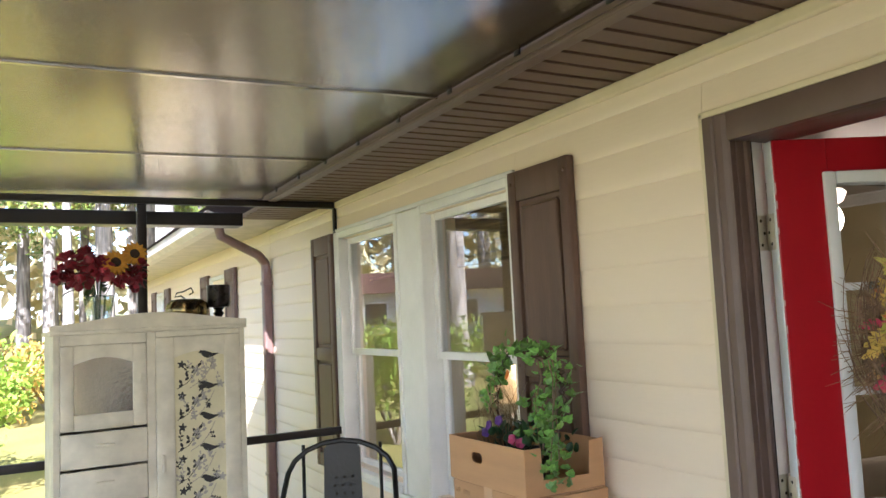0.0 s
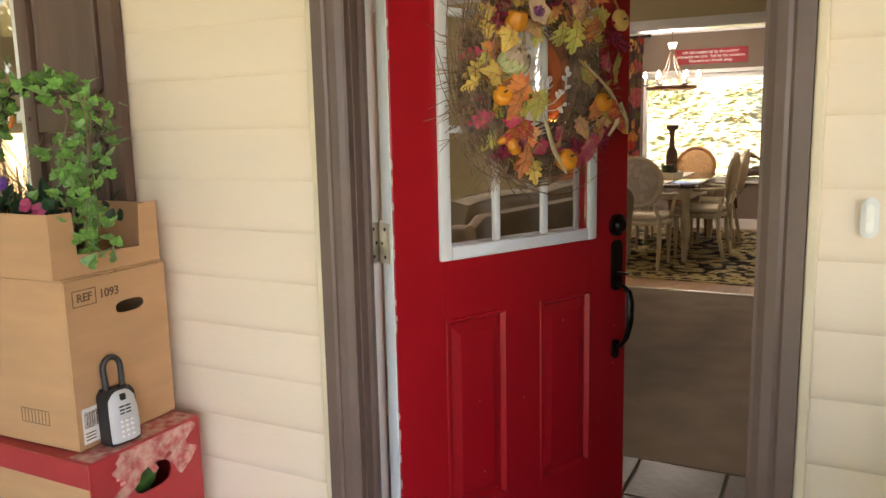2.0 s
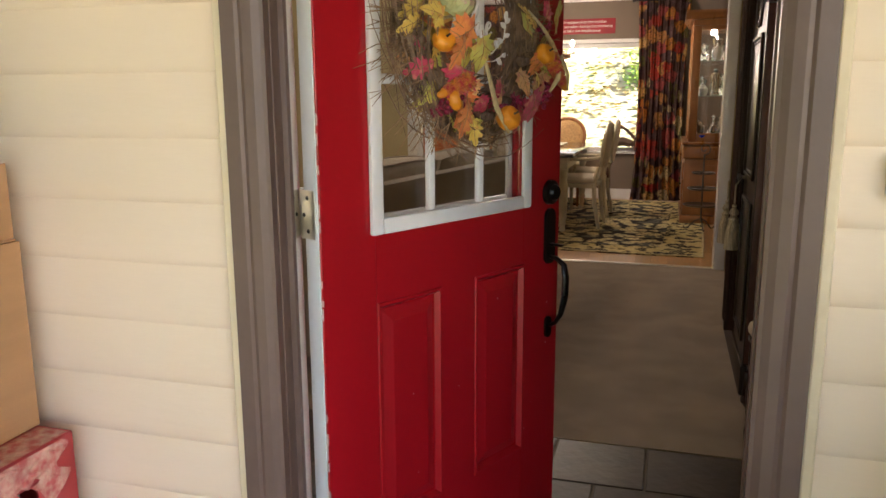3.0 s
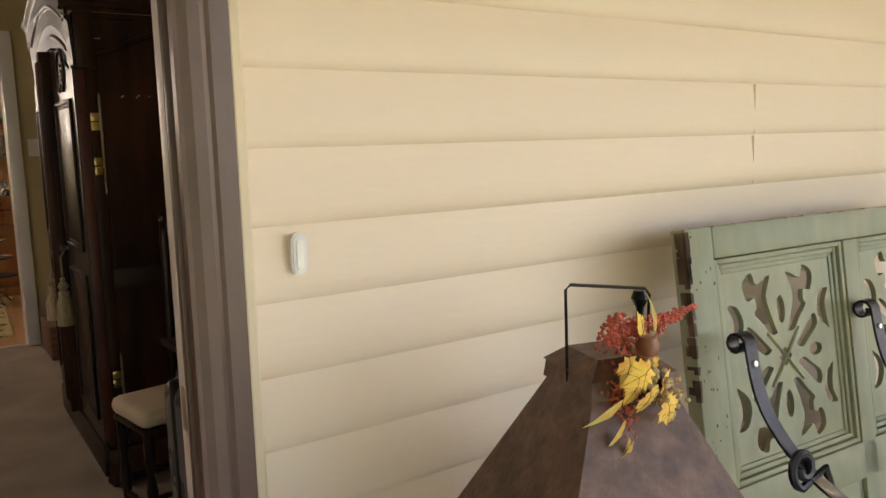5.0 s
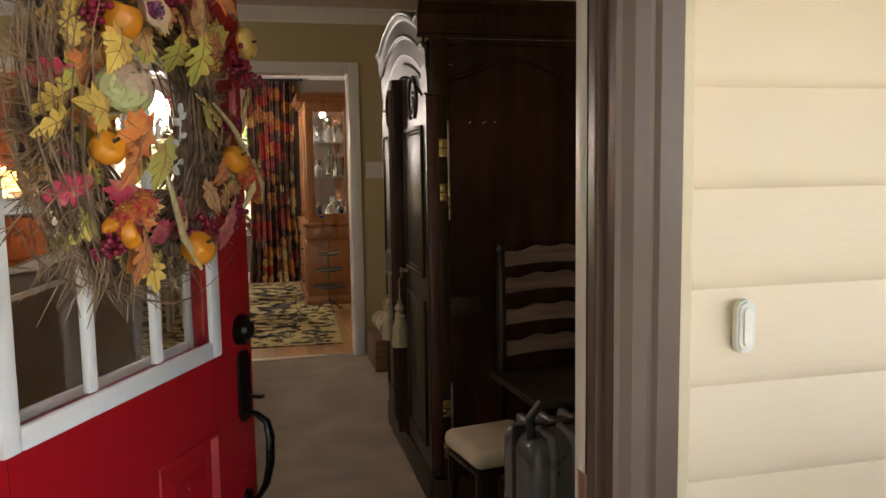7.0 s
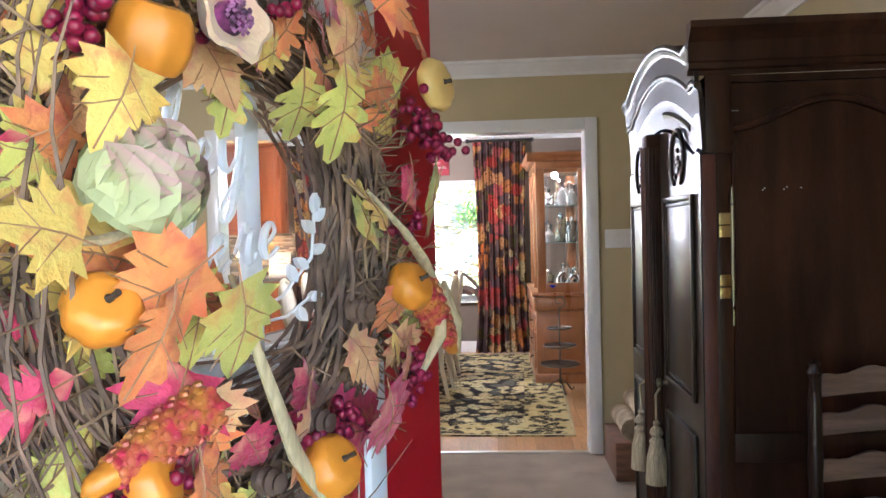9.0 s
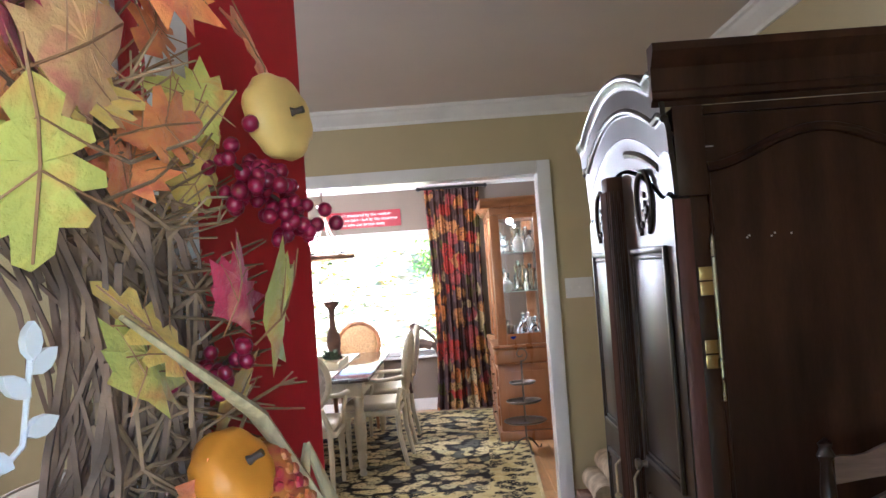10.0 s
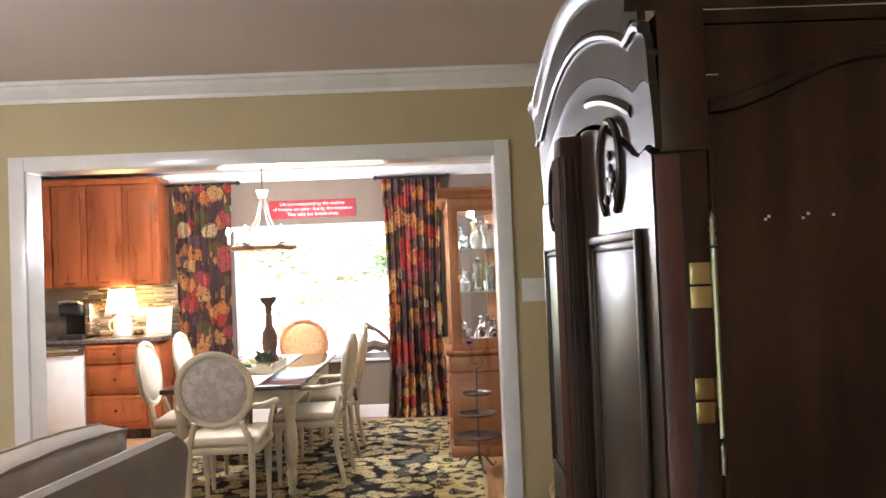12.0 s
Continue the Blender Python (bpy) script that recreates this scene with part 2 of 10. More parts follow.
# ---- porch: siding, trim, windows, ceiling ----
def siding_course(bm, x0, x1, z, holes):
    """One dutch-lap course: a hollow at the top, a proud butt at the bottom."""
    top = z + LAP
    spans, x = [], x0
    for h in sorted(holes):
        if h[2] < top - 0.01 and h[3] > z + 0.01:
            if h[0] > x:
                spans.append((x, h[0]))
            x = max(x, h[1])
    if x < x1:
        spans.append((x, x1))
    for a, b in spans:
        pr = [(0.002, z), (-0.0078, z), (-0.0102, z + 0.003), (-0.013, z + 0.013), (-0.0144, z + 0.028), (-0.0138, z + 0.05), (-0.0112, z + 0.08), (-0.0078, z + 0.108), (-0.0054, z + LAP), (0.002, z + LAP)]
        sweep_x(bm, pr, a, b)
    return bm


siding_holes = [(-0.088, 0.992, -0.2, 2.125), (-3.1, -1.075, 0.66, 2.165)]
for k in range(-11, 9):
    z = LAP0 + k * LAP
    if z > 2.33:
        continue
    bm = siding_course(bmesh.new(), -4.62, 5.0, z, siding_holes)
    part("siding_board", bm, SIDING, front, m=pose(0, 0, 0), smooth=True)
    bm = siding_course(bmesh.new(), -12.0, -4.625, z, [(-6.9, -6.12, 0.9, 2.1), (-10.6, -9.8, 0.9, 2.1)])
    part("siding_board", bm, SIDING, front, m=pose(0, 0, 0), smooth=False)
# cut boards above and below the openings
def cut_board(x0, x1, z0, z1):
    k = math.floor((z0 + 0.001 - LAP0) / LAP)
    z = LAP0 + k * LAP
    prof = [(-0.0078, 0.0), (-0.0102, 0.003), (-0.013, 0.013), (-0.0144, 0.028), (-0.0138, 0.05), (-0.0112, 0.08), (-0.0078, 0.108), (-0.0054, LAP)]
    def depth(h):
        for (a, ha), (b, hb) in zip(prof, prof[1:]):
            if ha <= h <= hb:
                return a + (b - a) * (h - ha) / (hb - ha)
        return prof[-1][0]
    hs = [z0 - z] + [h for _, h in prof if z0 - z < h < z1 - z] + [z1 - z]
    bm = sweep_x(bmesh.new(), [(0.002, z0)] + [(depth(h), z + h) for h in hs] + [(0.002, z1)], x0, x1)
    part("siding_board", bm, SIDING, front, m=pose(0, 0, 0), smooth=True)


cut_board(-0.087, 0.991, 2.1475, LAP0 + 8 * LAP)
cut_board(-3.099, -1.076, 2.1685, LAP0 + 8 * LAP)
cut_board(-3.099, -1.076, LAP0 - 5 * LAP, 0.6545)
# vertical seams where boards overlap
for x, k in ((2.345, 1), (2.345, 0)):
    part("siding_seam", boxed(x, x + 0.003, -0.0134, -0.005, LAP0 + k * LAP + 0.003, LAP0 + (k + 1) * LAP - 0.003, bevel=0.0008), SIDING, front, m=pose(0, 0, 0))
J = material("cream_channel", (0.74, 0.63, 0.44), 0.45, vary=0.04)
for x in (-0.094, 0.974):
    structure("trim_channel", boxed(x, x + 0.02, -0.028, 0.002, -0.12, 2.145, bevel=0.004), J, "cream siding channel beside the door trim", "trim")
structure("trim_channel_top", boxed(-0.094, 0.994, -0.028, 0.002, 2.127, 2.147, bevel=0.004), J, "cream siding channel above the door trim", "trim")

# the door's outer casing and jambs
CASING = thing("door_frame", pose(0, 0, 0), "brown painted door frame with a white inner jamb", "door frame", kind="structure")
def casing_profile(s):
    return [(0.0, 0.0), (0.0, -0.035), (0.03, -0.035), (0.036, -0.03), (0.044, -0.033), (0.062, -0.03), (0.075, -0.022), (0.082, -0.02), (0.082, 0.0)]
def upright(x, side, z1):
    bm = bmesh.new()
    pr = [(x + side * u, v) for u, v in casing_profile(0)]
    a = [bm.verts.new((p[0], p[1], -0.12)) for p in pr]
    b = [bm.verts.new((p[0], p[1], z1)) for p in pr]
    fs = [bm.faces.new(a), bm.faces.new(b[::-1])] + [bm.faces.new((a[i], b[i], b[(i + 1) % len(a)], a[(i + 1) % len(a)])) for i in range(len(a))]
    bmesh.ops.recalc_face_normals(bm, faces=fs)
    return bm
part("casing", upright(-0.073, 1, 2.125), BROWN, CASING, smooth=False)
part("casing", upright(0.973, -1, 2.125), BROWN, CASING, smooth=False)
part("casing_head", boxed(0.01, 0.892, -0.034, 0.0, 2.043, 2.125, bevel=0.004), BROWN, CASING)
for a, b, y1 in ((-0.029, 0.012, 0.062), (0.902, 0.929, 0.088)):
    part("jamb", boxed(a, b, 0.001, y1, -0.02, 2.075, bevel=0.003), BROWN, CASING, "brown painted jamb")
    part("stop", boxed(a + (0.008 if a < 0.5 else -0.012), b - (-0.012 if a < 0.5 else 0.008), 0.03, 0.046, -0.02, 2.06, bevel=0.003), BROWN, CASING, "brown door stop")
    part("weather_strip", boxed(a + (0.008 if a < 0.5 else 0.0), b - (0.0 if a < 0.5 else 0.008), y1 + 0.0005, y1 + 0.004, 0, 2.06, bevel=0.0015), DARKMETAL, CASING, "black weather strip")
part("jamb", boxed(-0.029, -0.012, 0.0665, 0.142, -0.02, 2.06, bevel=0.002), WHITE, CASING, "white painted jamb")
part("jamb", boxed(0.901, 0.929, 0.0925, 0.129, -0.02, 2.06, bevel=0.004), WHITE, CASING, "white painted jamb")
part("head_jamb", boxed(0.013, 0.901, 0.001, 0.16, 2.045, 2.075, bevel=0.003), BROWN, CASING)
part("strike_plate", boxed(0.899, 0.903, 0.085, 0.11, 0.86, 0.94, bevel=0.001), material("brushed_nickel", (0.74, 0.70, 0.60), 0.4, metal=1.0, vary=0.05), CASING, "worn metal strike plate")
part("threshold", boxed(0.0, 0.902, -0.06, 0.16, -0.115, -0.004, bevel=0.008), DARKMETAL, CASING, "dark metal threshold")
for a in (0, 1):
    x0, x1 = ((-0.10, -0.03), (0.93, 1.0))[a]
    part("inner_casing", boxed(x0, x1, 0.146, 0.163, 0, 2.15, bevel=0.004), WHITE, CASING, "white inner door casing")
part("inner_casing", boxed(-0.029, 0.929, 0.146, 0.163, 2.08, 2.15, bevel=0.004), WHITE, CASING, "white inner door casing")

GLASS = glass_material("window_glass")
COATED = glass_material("coated_window_glass", (0.88, 0.92, 0.9))
COATED.node_tree.nodes["Principled BSDF"].inputs["IOR"].default_value = 1.75
BLIND = material("bamboo_blind", (0.42, 0.27, 0.12), 0.7, vary=0.25, scale=10, bump=0.6, bump_scale=90, stretch=(0.4, 1, 9))


def double_hung(name, x0, x1, z0, z1, zm):
    """A white vinyl double-hung window: frame, two sashes, panes."""
    w = thing(name, pose((x0 + x1) / 2, 0, z0), "white vinyl double-hung window in the cream wall", "window", kind="structure")
    h, hz = (x1 - x0) / 2, z1 - z0
    for s in (-1, 1):
        a, b = sorted((s * h, s * (h - 0.0365)))
        part("window_frame", boxed(a, b, -0.03, 0.10, 0, hz, bevel=0.004), WHITE, w)
    part("window_frame", boxed(-h + 0.037, h - 0.037, -0.03, 0.10, hz - 0.04, hz, bevel=0.004), WHITE, w)
    part("window_sill", boxed(-h + 0.037, h - 0.037, -0.04, 0.10, 0, 0.035, bevel=0.004), WHITE, w)
    m = zm - z0
    for za, zb, y in ((m - 0.015, hz - 0.041, 0.03), (0.036, m + 0.02, 0.062)):
        sash = part("sash", boxed(-h + 0.037, -h + 0.077, y, y + 0.03, za, zb, bevel=0.004), WHITE, w)
        bm = sash.data
        b2 = bmesh.new()
        b2.from_mesh(bm)
        box(b2, h - 0.077, h - 0.037, y, y + 0.03, za, zb, bevel=0.004)
        box(b2, -h + 0.0775, h - 0.0775, y, y + 0.03, za, za + 0.036, bevel=0.004)
        box(b2, -h + 0.0775, h - 0.0775, y, y + 0.03, zb - 0.04, zb, bevel=0.004)
        b2.to_mesh(bm)
        b2.free()
        pane = part("pane", boxed(-h + 0.076, h - 0.076, y + 0.012, y + 0.016, za + 0.034, zb - 0.038), COATED, sash, "clear window pane")
        pane.visible_shadow = False
    return w


win_a = double_hung("window_1", -3.085, -2.2, 0.68, 2.145, 1.395)
win_b = double_hung("window_2", -1.945, -1.09, 0.68, 2.145, 1.395)
structure("window_mullion", boxed(-2.199, -1.946, -0.022, 0.1, 0.68, 2.14, bevel=0.004), WHITE, "flat cream board between two windows", "trim")
structure("window_casing", boxed(-3.133, -3.0855, -0.032, 0.1, 0.68, 2.145, bevel=0.004), WHITE, "white side casing of the pair of windows", "trim")
structure("window_apron", boxed(-3.133, -1.075, -0.035, 0.003, 0.655, 0.679, bevel=0.004), WHITE, "white sill below the pair of windows", "trim")
structure("window_head", boxed(-3.133, -1.075, -0.03, 0.003, 2.146, 2.168, bevel=0.004), WHITE, "white head trim above the pair of windows", "trim")
for x0, x1 in ((-3.0, -2.28), (-1.87, -1.16)):
    tagged(part("bamboo_blind", boxed(x0, x1, 0.15, 0.17, 1.83, 2.12, bevel=0.004), BLIND), "woven bamboo roman blind drawn up in the window", "blind", "window blinds")


def shutter(m, h, group):
    """A raised-panel shutter: two stiles, three rails, two raised panels."""
    s = thing("shutter", m, "brown raised-panel shutter screwed to the siding", "shutter", group)
    w = 0.195
    for a in (-1, 1):
        x0, x1 = sorted((a * w, a * (w - 0.052)))
        part("stile", boxed(x0, x1, -0.034, 0, 0, h, bevel=0.004), SHUTTER, s)
    for z0, z1 in ((0, 0.085), (h * 0.46, h * 0.46 + 0.08), (h - 0.12, h)):
        part("rail", boxed(-w + 0.053, w - 0.053, -0.032, 0, z0, z1, bevel=0.004), SHUTTER, s)
    for z0, z1 in ((0.086, h * 0.46 - 0.001), (h * 0.46 + 0.081, h - 0.121)):
        bm = boxed(-w + 0.053, w - 0.053, -0.016, 0, z0, z1)
        box(bm, -w + 0.072, w - 0.072, -0.029, -0.0161, z0 + 0.02, z1 - 0.02, bevel=0.012, seg=1)
        part("panel", bm, SHUTTER, s)
    for z in (0.05, h * 0.46 + 0.04, h - 0.05):
        for a in (-1, 1):
            part("screw", lathe(bmesh.new(), [(0, 0.006), (0.006, 0.005), (0.008, 0)], 10, m=pose(a * (w - 0.022), -0.034, z, 90)), SHUTTER, s)
    return s


shutter(pose(-0.888, -0.016, 0.655), 1.495, "shutters")
shutter(pose(-3.33, -0.016, 0.65), 1.495, "shutters")
for x, z in ((-5.92, 0.75), (-7.1, 0.75), (-9.6, 0.75), (-10.8, 0.75)):
    shutter(pose(x, -0.016, z), 1.38, "shutters")
double_hung("window_3", -6.9, -6.12, 0.9, 2.1, 1.45)
double_hung("window_4", -10.6, -9.8, 0.9, 2.1, 1.45)

# soffit: brown vented boards across, with a dark rail at its outer edge
SOF_Z = 2.345
sof = structure("soffit", boxed(-12, 6, -0.40, 0.004, SOF_Z + 0.012, SOF_Z + 0.03), SOFFIT, "brown vinyl soffit under the eave", "soffit")
x = -4.0
while x < 3.4:
    bm = bmesh.new()
    pr = [(-0.40, SOF_Z + 0.0125), (-0.40, SOF_Z), (0.002, SOF_Z), (0.002, SOF_Z + 0.0125)]
    sweep_x(bm, pr, x, x + 0.072)
    box(bm, x + 0.073, x + 0.0875, -0.4, 0.002, SOF_Z + 0.008, SOF_Z + 0.0124)
    part("soffit_board", bm, SOFFIT, sof, m=pose(0, 0, 0), smooth=False)
    x += 0.094
structure("soffit_far", boxed(-12, -4.01, -0.45, 0.002, SOF_Z, SOF_Z + 0.0118), material("pale_soffit", (0.55, 0.48, 0.42), 0.5), "pale soffit of the far eave", "soffit")
structure("frieze", boxed(-4.6, 6, -0.03, 0.003, SOF_Z - 0.045, SOF_Z - 0.001, bevel=0.008), J, "cream trim board under the soffit", "trim")
rail_bm = boxed(-3.2, 6, -0.455, -0.402, SOF_Z - 0.012, SOF_Z + 0.05, bevel=0.006)
box(rail_bm, -3.2, 6, -0.463, -0.456, SOF_Z + 0.0, SOF_Z + 0.02, bevel=0.002)
rail = structure("eave_rail", rail_bm, BROWN, "dark brown eave rail carrying the porch roof", "trim")
for x in [-2.9 + 0.42 * i for i in range(18)]:
    part("fastener", boxed(x, x + 0.03, -0.47, -0.4635, SOF_Z + 0.012, SOF_Z + 0.03, bevel=0.003), DARKMETAL, rail, m=pose(0, 0, 0))

# the porch roof: wide satin aluminium panels with raised seams, falling slightly outwards
def ceil_z(y):
    return SOF_Z + 0.03 + 0.02 * (y + 0.45)
pc = thing("ceiling_porch", pose(0, 0, 0), "satin aluminium porch ceiling panels with seams", "ceiling", kind="structure")
# the run to the right is unseen, extended to keep direct sun out
xs = [-3.25, -2.03, -0.88, 0.28, 1.44, 2.6, 3.76, 4.92, 6.08, 7.24, 8.4]
for a, b in zip(xs, xs[1:]):
    bm = bmesh.new()
    for y0, y1 in ((-0.463, -3.6),):
        vs = [bm.verts.new(c) for c in ((a + 0.002, y0, ceil_z(y0)), (b - 0.002, y0, ceil_z(y0)), (b - 0.002, y1, ceil_z(y1)), (a + 0.002, y1, ceil_z(y1)))]
        f = bm.faces.new(vs)
        bmesh.ops.solidify(bm, geom=[f], thickness=-0.07)
    bmesh.ops.recalc_face_normals(bm, faces=bm.faces)
    part("ceiling_panel", bm, ALU_CEIL, pc, smooth=False)
    bm = bmesh.new()
    vs = [bm.verts.new(c) for dz in (-0.007, 0.0) for c in ((b - 0.012, -0.463, ceil_z(-0.463) + dz), (b + 0.006, -0.463, ceil_z(-0.463) + dz), (b + 0.006, -3.6, ceil_z(-3.6) + dz), (b - 0.012, -3.6, ceil_z(-3.6) + dz))]
    for f in ((0, 1, 2, 3), (7, 6, 5, 4), (0, 4, 5, 1), (1, 5, 6, 2), (2, 6, 7, 3), (3, 7, 4, 0)):
        bm.faces.new([vs[i] for i in f])
    bmesh.ops.recalc_face_normals(bm, faces=bm.faces)
    part("seam", bm, ALU_CEIL, pc, smooth=False)

# dark screen frame round the porch
fr = thing("screen_frame", pose(0, 0, 0), "dark bronze aluminium frame of the porch screen", "screen frame", kind="structure")
def bar(x0, x1, y0, y1, z0, z1):
    part("frame_bar", boxed(x0, x1, y0, y1, z0, z1, bevel=0.003), DARKMETAL, fr)
XS = -3.12
bar(XS - 0.025, XS + 0.025, -3.55, -0.03, 2.302, 2.34)
bar(XS - 0.02, XS + 0.02, -3.55, -0.03, 0.89, 0.935)
bar(XS - 0.02, XS + 0.025, -0.03, 0.002 - 0.02, -0.1, 2.34)
for y in (-1.18, -2.36, -3.55):
    bar(XS - 0.025, XS + 0.025, y - 0.025, y + 0.025, -0.12, 2.30)
bar(XS - 0.02, XS + 0.02, -3.55, -0.03, -0.119, -0.07)
for x in (-1.9, -0.6, 0.7, 2.0, 3.3, 4.6):
    bar(x - 0.025, x + 0.025, -3.575, -3.525, -0.12, 2.24)
bar(XS + 0.03, 6, -3.57, -3.53, 0.895, 0.935)
bar(XS + 0.03, 6, -3.575, -3.525, 2.24, 2.29)
bm = boxed(-3.42, -3.28, -3.9, -0.565, 2.205, 2.285, bevel=0.006)
structure("porch_gutter", bm, DARKMETAL, "dark bronze gutter at the end of the porch roof", "gutter")

# downspout and gutter of the far eave
sp = thing("downspout", pose(-4.62, 0, 0), "brown corrugated downspout fixed to the siding", "downspout")
SPOUT = material("spout_brown", (0.20, 0.115, 0.095), 0.4, vary=0.08)
part("pipe", boxed(-0.04, 0.04, -0.085, -0.018, -0.1, 2.03, bevel=0.012), SPOUT, sp)
bm = bmesh.new()
tube(bm, [(0, -0.05, 2.0), (0, -0.06, 2.08), (0.05, -0.13, 2.14), (0.14, -0.33, 2.22), (0.2, -0.45, 2.27), (0.2, -0.47, 2.36)], 0.046, 10, 0.8)
part("elbow", bm, SPOUT, sp)
for z in (0.4, 1.9):
    part("strap", boxed(-0.046, 0.046, -0.09, -0.016, z, z + 0.03, bevel=0.003), SPOUT, sp)
bm = bmesh.new()
sweep_x(bm, [(-0.45, 2.33), (-0.53, 2.33), (-0.57, 2.37), (-0.575, 2.45), (-0.565, 2.45), (-0.45, 2.40)], -12, -4.3)
structure("gutter", bm, material("white_gutter", (0.62, 0.55, 0.5), 0.35), "pale gutter along the far eave", "gutter")
bm = bmesh.new()
vs = [bm.verts.new(c) for c in ((-12, -0.6, 2.46), (8, -0.6, 2.46), (8, 4.4, 4.4), (-12, 4.4, 4.4))]
f = bm.faces.new(vs)
bmesh.ops.solidify(bm, geom=[f], thickness=0.05)
structure("roof_front", bm, material("shingle_roof", (0.10, 0.075, 0.065), 0.9, vary=0.3, scale=9, bump=0.8, stretch=(1, 6, 1)), "brown shingle roof of the house", "roof")
bm = bmesh.new()
vs = [bm.verts.new(c) for c in ((-12, 9.3, 2.52), (8, 9.3, 2.52), (8, 4.4, 4.4), (-12, 4.4, 4.4))]
f = bm.faces.new(vs[::-1])
bmesh.ops.solidify(bm, geom=[f], thickness=0.05)
structure("roof_back", bm, bpy.data.materials["shingle_roof"], "brown shingle roof of the house", "roof")
structure("porch_floor", boxed(-3.3, 8.4, -3.7, 0.0, -0.28, FLOOR_PORCH), CONCRETE, "grey concrete porch floor", "floor")

# doorbell
bell = thing("doorbell", pose(1.071, -0.016, 1.165), "white plastic doorbell button on the siding", "doorbell")
def capsule(w, h, n=8):
    r = w / 2
    return arc(0, h / 2 - r, r, 0, 180, n) + arc(0, -h / 2 + r, r, 180, 360, n)
bm = extrude_outline(bmesh.new(), capsule(0.028, 0.07), -0.015, 0)
bmesh.ops.bevel(bm, geom=[e for e in bm.edges if abs(e.verts[0].co.y - e.verts[1].co.y) < 1e-6], offset=0.003, segments=2, affect="EDGES")
part("base", bm, WHITE, bell)
part("button", extrude_outline(bmesh.new(), capsule(0.012, 0.05), -0.018, -0.0151), material("lit_button", (0.9, 0.88, 0.82), 0.25, vary=0.02), bell, "glossy white push button")


# ---- porch: boxes, plant, lockbox ----
TAPE = material("clear_tape", (0.62, 0.40, 0.24), 0.12, vary=0.05, bump=0.05, spec=0.8)
INK = material("brown_print", (0.12, 0.065, 0.03), 0.7, vary=0.05)
PAPER = material("white_label", (0.8, 0.78, 0.74), 0.6, vary=0.03)
BLACKIN = material("dark_hole", (0.012, 0.008, 0.005), 0.9)


def text_mesh(s, size, depth=0.0006, shear=0.0, bold=0.0):
    cu = bpy.data.curves.new("writing", "FONT")
    cu.body, cu.size, cu.extrude, cu.shear, cu.offset = s, size, depth, shear, bold
    cu.align_x, cu.align_y = "CENTER", "CENTER"
    cu.resolution_u = 3
    ob = bpy.data.objects.new("writing", cu)
    me = bpy.data.meshes.new_from_object(ob)
    bpy.data.objects.remove(ob)
    return me


def writing(s, size, mat, parent, m, **k):
    me = text_mesh(s, size, **k)
    me.materials.append(mat)
    ob = new("writing", me)
    ob.parent = parent
    ob.matrix_local = m
    return ob


def oval(w, h, n=20):
    return [(w / 2 * math.cos(2 * math.pi * i / n), h / 2 * math.sin(2 * math.pi * i / n)) for i in range(n)]


BX0, BX1, BY0, BY1 = -1.035, -0.555, -0.385, -0.075
def panel_with_hole(bm, w, h, hole_c, hole_w, hole_h, y0, y1, notch=None):
    """A board in xz with a real slot through it: a frame of quads between the outline and the slot."""
    n = 24
    inner = [(hole_c[0] + hole_w / 2 * math.copysign(abs(math.cos(a)) ** 0.6, math.cos(a)), hole_c[1] + hole_h / 2 * math.copysign(abs(math.sin(a)) ** 0.8, math.sin(a))) for a in (2 * math.pi * i / n for i in range(n))]
    outer = []
    for x, z in inner:
        dx, dz = x - hole_c[0], z - hole_c[1]
        k = min([((w if dx > 0 else 0) - hole_c[0]) / dx if abs(dx) > 1e-6 else 1e9, ((h if dz > 0 else 0) - hole_c[1]) / dz if abs(dz) > 1e-6 else 1e9])
        outer.append((hole_c[0] + dx * k, hole_c[1] + dz * k))
    corners = [(0, 0), (w, 0), (w, h), (0, h)]
    for c in corners:
        i = min(range(n), key=lambda q: (outer[q][0] - c[0]) ** 2 + (outer[q][1] - c[1]) ** 2)
        outer[i] = c
    rows = [[bm.verts.new((p[0], y, p[1])) for p in ring] for ring, y in ((outer, y0), (inner, y0), (inner, y1), (outer, y1))]
    fs = []
    for a, b in zip(rows, rows[1:] + rows[:1]):
        for i in range(n):
            j = (i + 1) % n
            fs.append(bm.faces.new((a[i], a[j], b[j], b[i])))
    bmesh.ops.recalc_face_normals(bm, faces=fs)
    return bm


def cardboard_box(m, w, d, h, label):
    b = thing("cardboard_box", m, label, "cardboard box", "stacked boxes")
    # front, side with a hand slot, the rest plain
    part("panel", boxed(0, w - 0.006, 0, 0.005, 0, h, bevel=0.0015), CARDBOARD, b)
    bm = panel_with_hole(bmesh.new(), d, h, (d * 0.6, h - 0.09), 0.09, 0.032, 0, 0.005)
    part("panel", bm, CARDBOARD, b, m=pose(w, 0, 0, 0, 0, 90), smooth=False)
    part("panel", boxed(0, w - 0.006, d - 0.005, d, 0, h, bevel=0.0015), CARDBOARD, b)
    part("panel", boxed(0, 0.005, 0.006, d - 0.006, 0, h, bevel=0.0015), CARDBOARD, b)
    part("flap", boxed(0.001, w - 0.006, 0.001, d / 2 - 0.002, h + 0.0005, h + 0.005, bevel=0.0015), CARDBOARD, b)
    part("flap", boxed(0.001, w - 0.006, d / 2 + 0.002, d - 0.001, h + 0.0005, h + 0.005, bevel=0.0015), CARDBOARD, b)
    part("bottom", boxed(0.006, w - 0.006, 0.006, d - 0.006, 0, 0.005), CARDBOARD, b)
    return b


